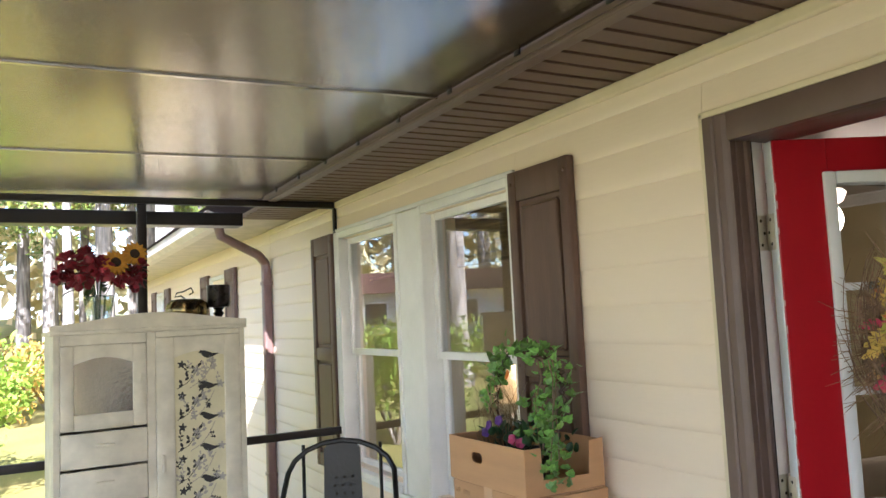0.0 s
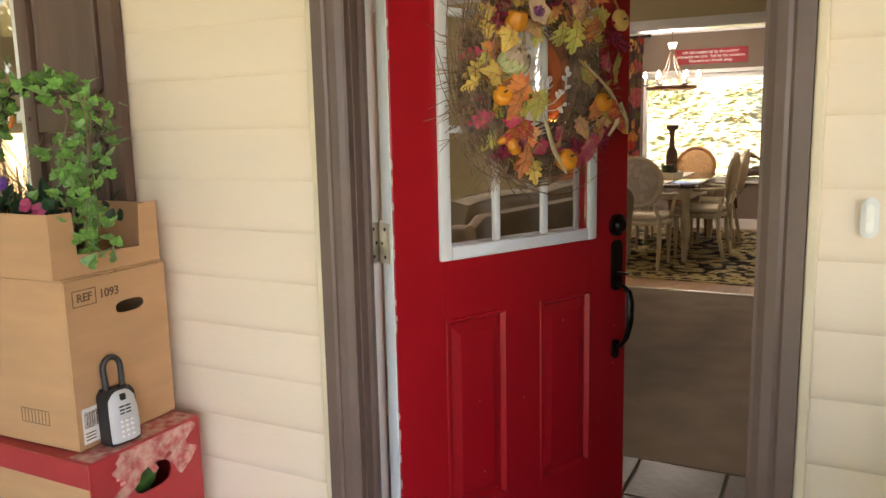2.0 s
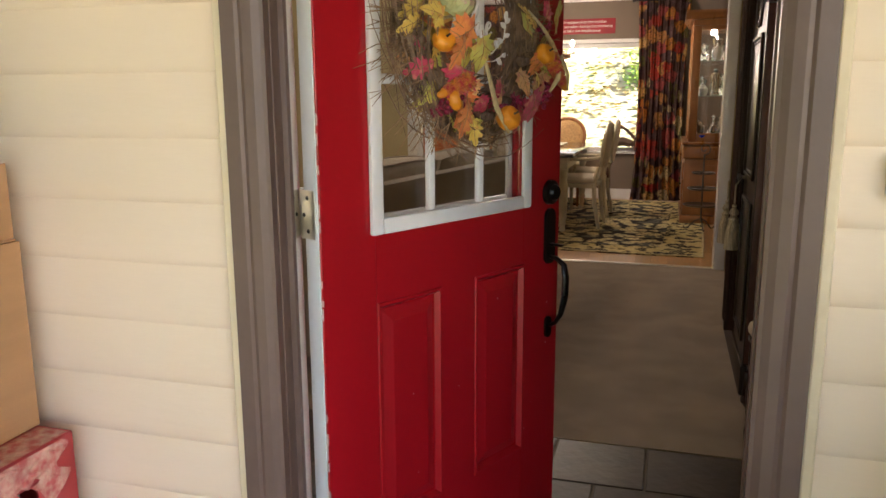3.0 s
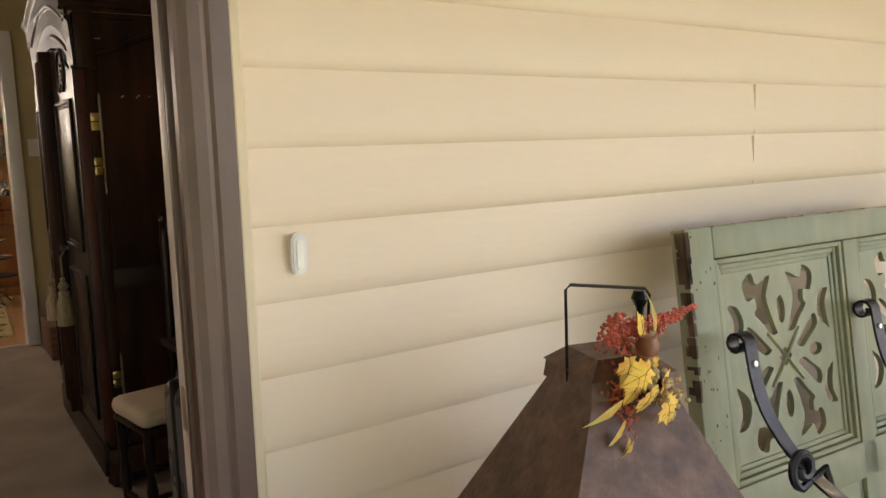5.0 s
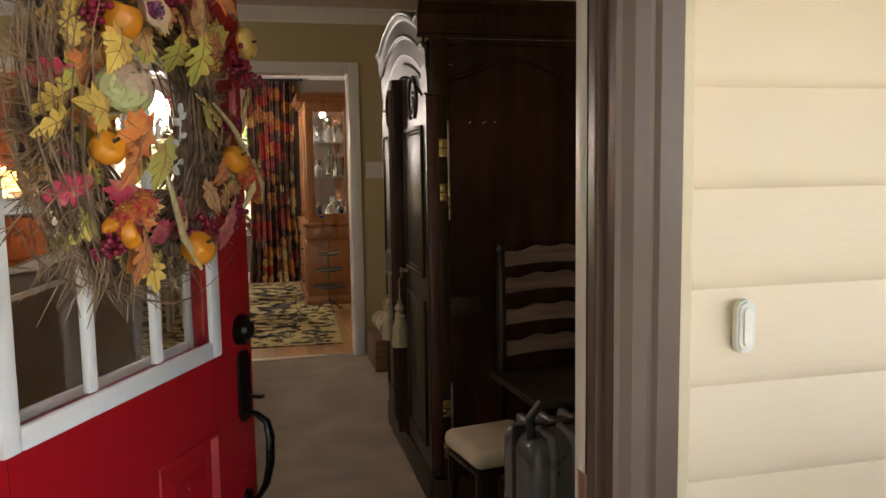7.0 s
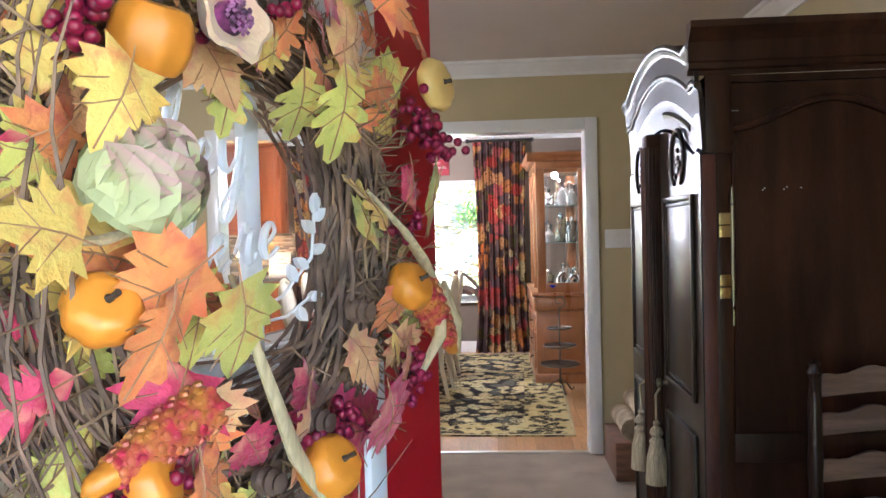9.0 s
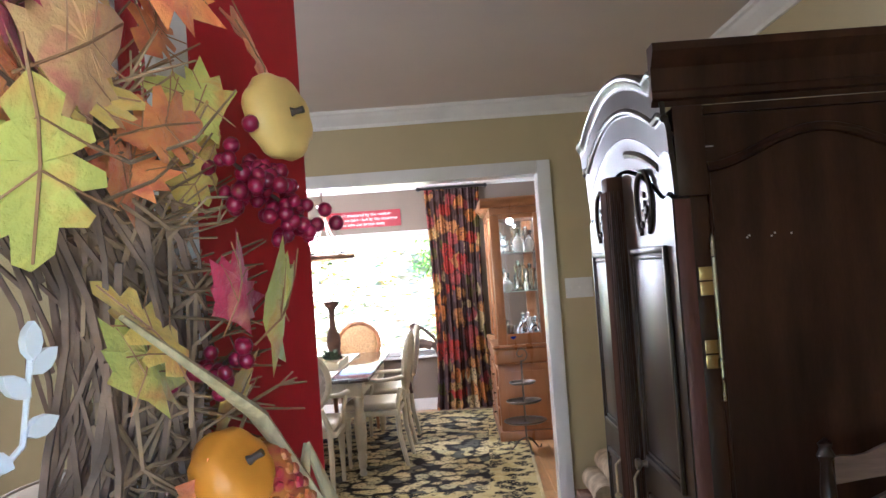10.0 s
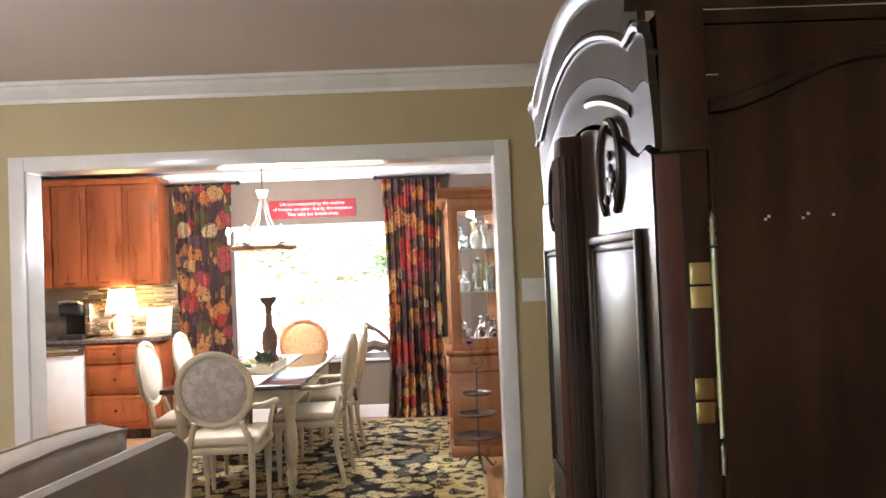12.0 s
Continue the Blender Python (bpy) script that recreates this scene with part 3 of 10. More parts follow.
bw, bd = BX1 - BX0, BY1 - BY0
TOP_RED = 0.585
big = cardboard_box(pose(BX0, BY0, TOP_RED + 0.003, 0, 0, 2), bw, bd, 0.41, "tall tan cardboard box printed with a reference number")
part("tape", boxed(bw * 0.42, bw * 0.42 + 0.05, -0.0012, 0.0002, 0.33, 0.4155), TAPE, big, "glossy clear packing tape")
writing("1093", 0.03, INK, big, pose(bw + 0.0008, 0.125, 0.365, 90, 0, 90), bold=0.0004)
writing("REF", 0.028, INK, big, pose(bw + 0.0008, 0.052, 0.366, 90, 0, 90), bold=0.0005)
bm = bmesh.new()
for x0, x1, z0, z1 in ((0.018, 0.086, 0.346, 0.348), (0.018, 0.086, 0.384, 0.386), (0.018, 0.020, 0.346, 0.386), (0.084, 0.086, 0.346, 0.386)):
    box(bm, bw + 0.0002, bw + 0.0009, x0, x1, z0, z1)
part("printed_frame", bm, INK, big)
FADED = material("faded_print", (0.33, 0.19, 0.10), 0.75, vary=0.05)
writing("REF", 0.022, FADED, big, pose(0.03, -0.0008, 0.375, 90), bold=0.0003)
writing("1093", 0.022, FADED, big, pose(0.085, -0.0008, 0.374, 90), bold=0.0003)
bm = bmesh.new()
for i in range(9):
    box(bm, bw * 0.60 + i * 0.012, bw * 0.60 + i * 0.012 + 0.0015, -0.0008, 0, 0.055, 0.085)
box(bm, bw * 0.60, bw * 0.60 + 0.098, -0.0008, 0, 0.087, 0.0885)
box(bm, bw * 0.60, bw * 0.60 + 0.098, -0.0008, 0, 0.052, 0.0535)
part("printed_code", bm, INK, big)
lab = part("label", boxed(bw + 0.0001, bw + 0.001, 0.015, 0.075, 0.012, 0.10), PAPER, big, "white shipping label")
bm = bmesh.new()
rr = random.Random(4)
y = 0.02
while y < 0.07:
    t = rr.choice((0.001, 0.002, 0.003))
    box(bm, bw + 0.0011, bw + 0.0015, y, y + t, 0.05, 0.09)
    y += t + rr.choice((0.0012, 0.002))
for z in (0.02, 0.028, 0.036):
    box(bm, bw + 0.0011, bw + 0.0015, 0.02, 0.05, z, z + 0.003)
part("printed_code", bm, INK, lab, m=pose(0, 0, 0))

# the open tray on top
TZ = TOP_RED + 0.003 + 0.41 + 0.006
tray = thing("cardboard_tray", pose(BX0 - 0.012, BY0 - 0.004, TZ, 0, 0, 1), "open tan cardboard tray holding an ivy plant", "cardboard tray", "stacked boxes")
tw, td, th = bw - 0.012, bd + 0.012, 0.152
part("panel", panel_with_hole(bmesh.new(), tw, th, (tw * 0.40, th * 0.60), 0.07, 0.038, 0, 0.005), CARDBOARD, tray, smooth=False)
part("panel", boxed(0, tw, td - 0.005, td, 0, th, bevel=0.0015), CARDBOARD, tray)
part("panel", boxed(0, 0.005, 0.006, td - 0.006, 0, th, bevel=0.0015), CARDBOARD, tray)
bm = extrude_outline(bmesh.new(), [(0, 0), (td, 0), (td, th + 0.005), (td * 0.82, th), (td * 0.80, 0.045), (td * 0.22, 0.05), (td * 0.2, th), (0, th)], 0, 0.005)
part("panel", bm, CARDBOARD, tray, "notched end panel", m=pose(tw + 0.0055, 0, 0, 0, 0, 90), smooth=False)
part("bottom", boxed(0.006, tw - 0.006, 0.006, td - 0.006, 0.0, 0.004), CARDBOARD, tray)

# red printed carton below
REDBOX = material("red_carton", (0.42, 0.03, 0.035), 0.5, vary=0.1, scale=5)
redb = thing("red_carton", pose(BX0 - 0.005, BY0 - 0.02, FLOOR_PORCH), "red printed produce carton with tan front, taped on top", "cardboard box", "stacked boxes")
rw, rd, rh = 0.56, 0.345, TOP_RED - FLOOR_PORCH - 0.003
part("panel", boxed(0, rw - 0.006, 0, 0.005, 0, rh, bevel=0.002), CARDBOARD, redb)
part("panel", panel_with_hole(bmesh.new(), rd, rh, (rd * 0.52, rh - 0.1), 0.12, 0.065, 0, 0.005), REDBOX, redb, m=pose(rw, 0, 0, 0, 0, 90), smooth=False)
part("panel", boxed(0, rw - 0.006, rd - 0.005, rd, 0, rh), REDBOX, redb)
part("panel", boxed(0, 0.005, 0.006, rd - 0.006, 0, rh), REDBOX, redb)
part("lid", boxed(0.001, rw - 0.001, 0.001, rd - 0.001, rh + 0.0004, rh + 0.003), REDBOX, redb)
part("tape", boxed(rw * 0.86, rw - 0.004, 0.01, rd - 0.01, rh + 0.0032, rh + 0.0042), material("crinkled_tape", (0.50, 0.10, 0.10), 0.14, vary=0.35, scale=38, bump=1.0, bump_scale=40, color2=(0.62, 0.34, 0.28), spec=0.9), redb, "crinkled clear tape")
rt = random.Random(8)
bm = bmesh.new()
g = [[bm.verts.new((rw + 0.0015 + rt.uniform(0, 0.0035) * (0 < j < 12), 0.075 + 0.235 * i / 14 + rt.uniform(-0.004, 0.004) + 0.02 * math.sin(j * 0.9), rh - 0.002 - (0.10 + 0.03 * math.sin(i * 1.1)) * j / 12)) for i in range(15)] for j in range(13)]
for a, b in zip(g, g[1:]):
    for i in range(14):
        if (b[i].co.y - rd * 0.52) ** 2 / 0.0036 + (b[i].co.z - rh + 0.1) ** 2 / 0.0011 > 1:
            bm.faces.new((a[i], a[i + 1], b[i + 1], b[i]))
part("tape", bm, bpy.data.materials["crinkled_tape"], redb, "crinkled clear tape", smooth=False)
part("front_print", boxed(0.0, rw - 0.006, -0.0012, -0.0002, rh - 0.06, rh), REDBOX, redb)
MELON = material("green_fruit", (0.06, 0.17, 0.03), 0.35, vary=0.4, scale=14)
tagged(part("melon", lathe(bmesh.new(), [(0.0, -0.06), (0.04, -0.05), (0.06, -0.02), (0.065, 0.01), (0.05, 0.045), (0.0, 0.06)], 20, m=pose(BX0 - 0.005 + rw - 0.08, BY0 - 0.02 + rd * 0.52, TOP_RED - 0.11)), MELON), "green striped melon inside the red carton", "melon")
for i, z in enumerate((rh - 0.05, rh - 0.068, rh - 0.084)):
    part("print", boxed(rw + 0.0002, rw + 0.001, 0.06 + 0.01 * i, 0.15 - 0.01 * i, z, z + 0.009), material("pink_print", (0.75, 0.35, 0.3), 0.6), redb)
bm = extrude_outline(bmesh.new(), [(0, 0), (0.03, 0), (0.03, 0.02), (0.037, 0.02), (0.015, 0.04), (-0.007, 0.02), (0, 0.02)], -0.0008, 0, m=pose(rw, 0.075, rh - 0.045, 0, 0, 90))
part("print", bm, bpy.data.materials["pink_print"], redb)

# lockbox with keypad on the red carton
LX, LY = -0.518, -0.278
lk = thing("lock_box", pose(LX, LY, TOP_RED + 0.004, -5, 0, 84) @ Matrix.Scale(1.28, 4), "grey and black combination lock box with shackle", "lock box")
LG = material("grey_plastic_face", (0.55, 0.54, 0.56), 0.42, vary=0.05)
BLK = material("black_rubber", (0.018, 0.017, 0.018), 0.45, vary=0.1)
bm = extrude_outline(bmesh.new(), [(-0.03, 0), (0.03, 0), (0.033, 0.006), (0.03, 0.095), (0.022, 0.106), (-0.022, 0.106), (-0.03, 0.095), (-0.033, 0.006)], -0.016, 0.016)
part("body", bm, BLK, lk)
bm = bmesh.new()
rows = []
for z, hw, y in ((0.002, 0.028, -0.018), (0.006, 0.03, -0.0235), (0.03, 0.0305, -0.0255), (0.06, 0.03, -0.0255), (0.085, 0.028, -0.0225), (0.098, 0.024, -0.019), (0.102, 0.02, -0.0165)):
    rows.append([bm.verts.new(c) for c in ((-hw, -0.0163, z), (-hw, y + 0.006, z), (-hw + 0.012, y, z), (hw - 0.012, y, z), (hw, y + 0.006, z), (hw, -0.0163, z))])
for a, b in zip(rows, rows[1:]):
    for i in range(5):
        bm.faces.new((a[i], a[i + 1], b[i + 1], b[i]))
bm.faces.new(rows[0][::-1])
bm.faces.new(rows[-1])
bmesh.ops.recalc_face_normals(bm, faces=bm.faces)
part("face", bm, LG, lk, "pale grey keypad face")
for i in range(4):
    for j in range(3):
        part("key", boxed(-0.014 + j * 0.0105, -0.008 + j * 0.0105, -0.0272, -0.0252, 0.014 + i * 0.0095, 0.0185 + i * 0.0095, bevel=0.0008), PAPER, lk)
for i in range(3):
    for j in range(2):
        part("slot", boxed(-0.012 + j * 0.013, -0.002 + j * 0.013, -0.0262, -0.0245, 0.058 + i * 0.0065, 0.0608 + i * 0.0065), BLK, lk)
part("latch", boxed(-0.006, 0.006, -0.0245, -0.0185, 0.083, 0.096, bevel=0.002), BLK, lk)
part("shackle", tube(bmesh.new(), [(-0.017, 0, 0.1), (-0.018, 0, 0.14)] + [(0.018 * math.cos(radians(a)), 0, 0.145 + 0.02 * math.sin(radians(a))) for a in range(180, -1, -20)] + [(0.018, 0, 0.14), (0.017, 0, 0.1)], 0.0058, 10), BLK, lk, "black coated shackle")

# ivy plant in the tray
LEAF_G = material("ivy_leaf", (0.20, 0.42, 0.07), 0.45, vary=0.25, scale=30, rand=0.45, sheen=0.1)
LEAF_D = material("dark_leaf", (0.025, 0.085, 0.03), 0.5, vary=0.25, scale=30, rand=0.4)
STEM = material("vine_stem", (0.13, 0.085, 0.045), 0.7, vary=0.2)
STEMD = material("dark_twig", (0.07, 0.045, 0.03), 0.7, vary=0.2)


def leaf_mesh(name, outline, mat, fold=0.25, curl=0.3):
    """A leaf: an outline round a midrib, folded and curled, slightly thick."""
    bm = bmesh.new()
    zs = [p[1] for p in outline]
    zmax = max(zs)
    def up(x, y):
        return abs(x) * fold - curl * (y / zmax) ** 2 * zmax * 0.35
    mid = [bm.verts.new((0, y, up(0, y))) for y in (0.0, zmax * 0.35, zmax * 0.7, zmax)]
    for s in (1, -1):
        vs = [bm.verts.new((s * x, y, up(x, y))) for x, y in outline if x > 1e-6]
        ring = [mid[0]] + vs + [mid[3]]
        n = len(ring)
        for i in range(n - 1):
            a, b = ring[i], ring[i + 1]
            ya, yb = a.co.y, b.co.y
            k = min(range(4), key=lambda q: abs(mid[q].co.y - (ya + yb) / 2))
            c = mid[k]
            if c in (a, b):
                c = mid[1] if k == 0 else mid[2]
            f = [a, b, c] if s > 0 else [c, b, a]
            bm.faces.new(f)
        ks = []
        for i in range(n - 1):
            ya, yb = ring[i].co.y, ring[i + 1].co.y
            k = min(range(4), key=lambda q: abs(mid[q].co.y - (ya + yb) / 2))
            if mid[k] in (ring[i], ring[i + 1]):
                k = 1 if k == 0 else 2
            ks.append(k)
        for i in range(n - 2):
            if ks[i] != ks[i + 1]:
                lo, hi = sorted((ks[i], ks[i + 1]))
                for q in range(lo, hi):
                    f = [ring[i + 1], mid[q + 1], mid[q]]
                    if len(set(f)) == 3:
                        try:
                            bm.faces.new(f if s > 0 else f[::-1])
                        except ValueError:
                            pass
    me = mesh_of(bm, name, mat)
    return me


IVY = [(0.012, -0.006), (0.028, 0.0), (0.03, 0.012), (0.02, 0.018), (0.024, 0.03), (0.012, 0.034), (0.006, 0.046), (0.0, 0.056)]
ivy_me = leaf_mesh("ivy_leaf", IVY, LEAF_G)
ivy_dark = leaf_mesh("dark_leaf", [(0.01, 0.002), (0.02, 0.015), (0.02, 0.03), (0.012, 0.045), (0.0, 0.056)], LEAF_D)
plant = thing("ivy_plant", pose(BX0 + 0.24, BY0 + 0.17, TZ + 0.006), "potted ivy trained on a twig arch with pansies", "plant")
part("pot", lathe(bmesh.new(), [(0, 0), (0.07, 0), (0.09, 0.09), (0.095, 0.1), (0.085, 0.1), (0.08, 0.085), (0, 0.085)], 24), BLK, plant, "black nursery pot")
rng = random.Random(7)
arch = []
for i in range(29):
    a = radians(205 - 230 * i / 28)
    arch.append(Vector((0.205 * math.cos(a) + 0.005, 0.02 * math.sin(3 * a), 0.285 + 0.165 * math.sin(a))))
arch = [Vector((-0.13, 0, 0.06))] + arch + [Vector((0.18, -0.01, 0.1))]
for q in range(4):
    off = [(rng.uniform(-0.012, 0.012), rng.uniform(-0.02, 0.02), rng.uniform(-0.012, 0.012)) for _ in arch]
    part("twig", tube(bmesh.new(), [p + Vector(o) for p, o in zip(arch, off)], 0.0028, 5), STEMD, plant)
for q in range(7):
    x, y = rng.uniform(0.10, 0.2), rng.uniform(-0.04, 0.04)
    pts = [Vector((x, y, 0.42)), Vector((x + 0.02, y, 0.36)), Vector((x + rng.uniform(0.0, 0.05), y - 0.02, 0.28)), Vector((x + rng.uniform(0.01, 0.05), y - 0.02, 0.18)), Vector((x + rng.uniform(0.0, 0.05), y - 0.03, 0.1))]
    part("vine", tube(bmesh.new(), pts, 0.002, 5), material("pale_vine", (0.22, 0.15, 0.09), 0.7) if q == 0 else bpy.data.materials["pale_vine"], plant)


def scatter_leaf(me, parent, name, at, s, rng, tilt=60):
    ob = new(name, me)
    ob.parent = parent
    ob.matrix_local = Matrix.Translation(at) @ Euler((radians(rng.uniform(-20, tilt) + 40), radians(rng.uniform(-40, 40)), radians(rng.uniform(0, 360)))).to_matrix().to_4x4() @ Matrix.Scale(s, 4)
    return ob


for i in range(200):
    p = arch[rng.randrange(2, 30)]
    at = p + Vector((rng.gauss(0, 0.024), rng.gauss(0, 0.03) - 0.01, rng.gauss(0, 0.024)))
    scatter_leaf(ivy_me, plant, "leaf", at, rng.uniform(0.38, 0.7), rng)
for i in range(95):
    f = rng.random()
    at = Vector((0.14 + 0.10 * f + rng.gauss(0, 0.03), -0.05 + rng.gauss(0, 0.035), 0.30 - 0.27 * f + rng.gauss(0, 0.02)))
    if at.z < 0.155:
        at.x = max(at.x, 0.2)
    scatter_leaf(ivy_me, plant, "leaf", at, rng.uniform(0.4, 0.72), rng)
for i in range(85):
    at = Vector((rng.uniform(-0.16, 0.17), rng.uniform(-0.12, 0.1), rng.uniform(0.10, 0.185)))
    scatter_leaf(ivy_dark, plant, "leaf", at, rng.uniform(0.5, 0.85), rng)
PETALS = [material("purple_petal", (0.10, 0.02, 0.24), 0.5, vary=0.2), material("pink_petal", (0.4, 0.03, 0.12), 0.5, vary=0.2), material("orange_petal", (0.75, 0.22, 0.01), 0.5, vary=0.2)]
for m, at in ((0, (-0.07, -0.11, 0.19)), (0, (-0.11, -0.1, 0.16)), (1, (0.09, -0.12, 0.16)), (1, (0.12, -0.11, 0.15)), (2, (-0.06, -0.03, 0.36)), (0, (-0.02, -0.1, 0.21))):
    bm = bmesh.new()
    for k in range(5):
        a = 2 * math.pi * k / 5
        lathe(bm, [(0, -0.003), (0.009, -0.002), (0.01, 0.002), (0, 0.003)], 8, m=Matrix.Translation((0.009 * math.cos(a), 0.009 * math.sin(a), 0)) @ Euler((0.3 * math.sin(a), -0.3 * math.cos(a), 0)).to_matrix().to_4x4())
    part("flower", bm, PETALS[m], plant, m=pose(*at, 75, 0, rng.uniform(-30, 60)))
DRY = material("dry_grass", (0.30, 0.24, 0.13), 0.8, vary=0.2)
bm = bmesh.new()
for i in range(70):
    x = rng.uniform(-0.2, -0.08)
    y = rng.uniform(-0.1, 0.06)
    h = rng.uniform(0.12, 0.26)
    tube(bm, [(x, y, 0.09), (x - 0.01 + rng.gauss(0, 0.02), y, 0.09 + h * 0.6), (x - 0.03 + rng.gauss(0, 0.03), y + rng.gauss(0, 0.02), 0.09 + h)], 0.0012, 3)
tagged(part("dry_sprigs", bm, DRY, plant), kind="stuff")

# ---- porch: painted wardrobe and what stands on it ----
OLDWHITE = material("aged_white_paint", (0.66, 0.61, 0.47), 0.5, vary=0.09, scale=9, bump=0.25, bump_scale=30)
PAPERY = material("floral_paper", (0.66, 0.60, 0.38), 0.7, vary=0.06)
INKB = material("black_print", (0.03, 0.028, 0.025), 0.7, vary=0.05)
INKG = material("grey_print", (0.36, 0.33, 0.29), 0.7, vary=0.05)
wd = thing("wardrobe", pose(-2.45, -0.785, FLOOR_PORCH, 0, 0, 94 - 1), "aged white painted wardrobe with bird-print paper door panel", "wardrobe")
# local: x runs from -0.87 to 0 along the front, -y is the front
W, Hh, Dp = 0.87, 1.70, 0.42
part("side_panel", boxed(-W, -W + 0.022, 0.002, Dp, 0, Hh, bevel=0.003), OLDWHITE, wd)
part("side_panel", boxed(-0.022, 0, 0.002, Dp, 0, Hh, bevel=0.003), OLDWHITE, wd)
part("back_panel", boxed(-W + 0.0225, -0.0225, Dp - 0.012, Dp, 0.05, Hh), OLDWHITE, wd)
part("divider", boxed(-W / 2 - 0.036, -W / 2 - 0.002, 0.002, Dp - 0.0125, 0.06, Hh - 0.001, bevel=0.003), OLDWHITE, wd)
part("base", boxed(-W + 0.0225, -0.0225, 0.01, Dp - 0.0125, 0.0, 0.06, bevel=0.003), OLDWHITE, wd)
part("top", boxed(-W - 0.012, 0.012, -0.012, Dp + 0.004, Hh + 0.0005, Hh + 0.02, bevel=0.004), OLDWHITE, wd)
cr = [(-W - 0.012, 0.0), (0.012, 0.0), (0.012, 0.024)] + [(0.012 - (W + 0.024) * u, 0.026 + 0.046 * math.sin(math.pi * u) ** 1.7) for u in [i / 20 for i in range(21)]][1:-1] + [(-W - 0.012, 0.024)]
part("crest", extrude_outline(bmesh.new(), cr, -0.012, 0.012, m=pose(0, 0, Hh + 0.0205)), OLDWHITE, wd, smooth=False)
HX = -W / 2 - 0.038
bm = boxed(-W + 0.0005, -W + 0.0285, -0.013, 0.0015, 0.0, Hh, bevel=0.003)
box(bm, HX + 0.0015, HX + 0.0405, -0.013, 0.0015, 0.06, Hh, bevel=0.003)
box(bm, -0.0285, -0.0005, -0.013, 0.0015, 0.0, Hh, bevel=0.003)
box(bm, -W + 0.029, HX + 0.001, -0.013, 0.0015, Hh - 0.048, Hh, bevel=0.003)
box(bm, HX + 0.041, -0.029, -0.013, 0.0015, Hh - 0.028, Hh, bevel=0.003)
part("face_frame", bm, OLDWHITE, wd, smooth=False)


def drawer(z0, z1):
    f = part("drawer", boxed(-W + 0.03, HX, -0.018, 0.015, z0, z1, bevel=0.004), OLDWHITE, wd)
    part("handle", boxed(-W + 0.03 + (HX + W - 0.03) / 2 - 0.04, -W + 0.03 + (HX + W - 0.03) / 2 + 0.04, -0.033, -0.0185, (z0 + z1) / 2 + 0.01, (z0 + z1) / 2 + 0.024, bevel=0.005), OLDWHITE, f, "pale bar pull", m=pose(0, 0, 0))


# small arched glass door above the drawers
zd0, zd1 = Hh - 0.43, Hh - 0.05
dr = part("small_door", boxed(-W + 0.03, -W + 0.085, -0.018, 0.004, zd0, zd1, bevel=0.004), OLDWHITE, wd)
b2 = bmesh.new()
box(b2, HX - 0.06, HX, -0.018, 0.004, zd0, zd1, bevel=0.004)
box(b2, -W + 0.0852, HX - 0.0602, -0.018, 0.004, zd0, zd0 + 0.07, bevel=0.003)
ga, gb = -W + 0.0852, HX - 0.0602
ar = [(ga, zd1 - 0.085)] + [(ga + (gb - ga) * i / 12, zd1 - 0.085 + 0.03 * math.sin(math.pi * i / 12)) for i in range(1, 12)] + [(gb, zd1 - 0.085), (gb, zd1), (ga, zd1)]
extrude_outline(b2, ar, -0.018, 0.004)
part("door_frame", b2, OLDWHITE, dr, m=pose(0, 0, 0))
part("pane", boxed(ga, gb, -0.008, -0.004, zd0 + 0.068, zd1 - 0.05), material("old_mirror_pane", (0.55, 0.53, 0.52), 0.08, metal=0.9, vary=0.05), dr, "reflecting glass pane", m=pose(0, 0, 0))
part("knob", boxed(HX - 0.03, HX - 0.02, -0.03, -0.0185, zd0 + 0.2, zd0 + 0.24, bevel=0.003), OLDWHITE, dr, m=pose(0, 0, 0))
for z in (zd0 + 0.06, zd1 - 0.08):
    part("hinge", boxed(-W + 0.022, -W + 0.03, -0.022, -0.012, z, z + 0.035, bevel=0.002), OLDWHITE, dr, m=pose(0, 0, 0))
z = zd0 - 0.012
for h in (0.155, 0.155, 0.2, 0.28, 0.3):
    drawer(z - h, z)
    z -= h + 0.012
# long door with the printed paper panel
LD0, LD1 = HX + 0.042, -0.03
ld = part("long_door", boxed(LD0, LD0 + 0.085, -0.018, 0.004, 0.08, Hh - 0.03, bevel=0.004), OLDWHITE, wd)
b2 = bmesh.new()
box(b2, LD1 - 0.075, LD1, -0.018, 0.004, 0.08, Hh - 0.03, bevel=0.004)
pa, pb, pt = LD0 + 0.0852, LD1 - 0.0752, Hh - 0.1
ar = [(pa, pt - 0.03)] + [(pa + (pb - pa) * i / 12, pt - 0.03 + 0.028 * math.sin(math.pi * i / 12)) for i in range(1, 12)] + [(pb, pt - 0.03), (pb, Hh - 0.03), (pa, Hh - 0.03)]
extrude_outline(b2, ar, -0.018, 0.004)
box(b2, pa, pb, -0.018, 0.004, 0.08, 0.2, bevel=0.003)
part("door_frame", b2, OLDWHITE, ld, m=pose(0, 0, 0))
part("paper_panel", boxed(pa, pb, -0.008, 0.003, 0.198, pt), PAPERY, ld, "cream paper printed with birds and leaves", m=pose(0, 0, 0))
part("latch", boxed(LD0 + 0.02, LD0 + 0.032, -0.034, -0.0185, Hh - 0.66, Hh - 0.58, bevel=0.003), OLDWHITE, ld, m=pose(0, 0, 0))
for z in (0.3, Hh - 0.2):
    part("hinge", boxed(LD1, LD1 + 0.008, -0.022, -0.012, z, z + 0.045, bevel=0.002), OLDWHITE, ld, m=pose(0, 0, 0))
# the print: sprigs, flowers and bird shapes, flat on the paper
rp = random.Random(3)
bb, bg = bmesh.new(), bmesh.new()


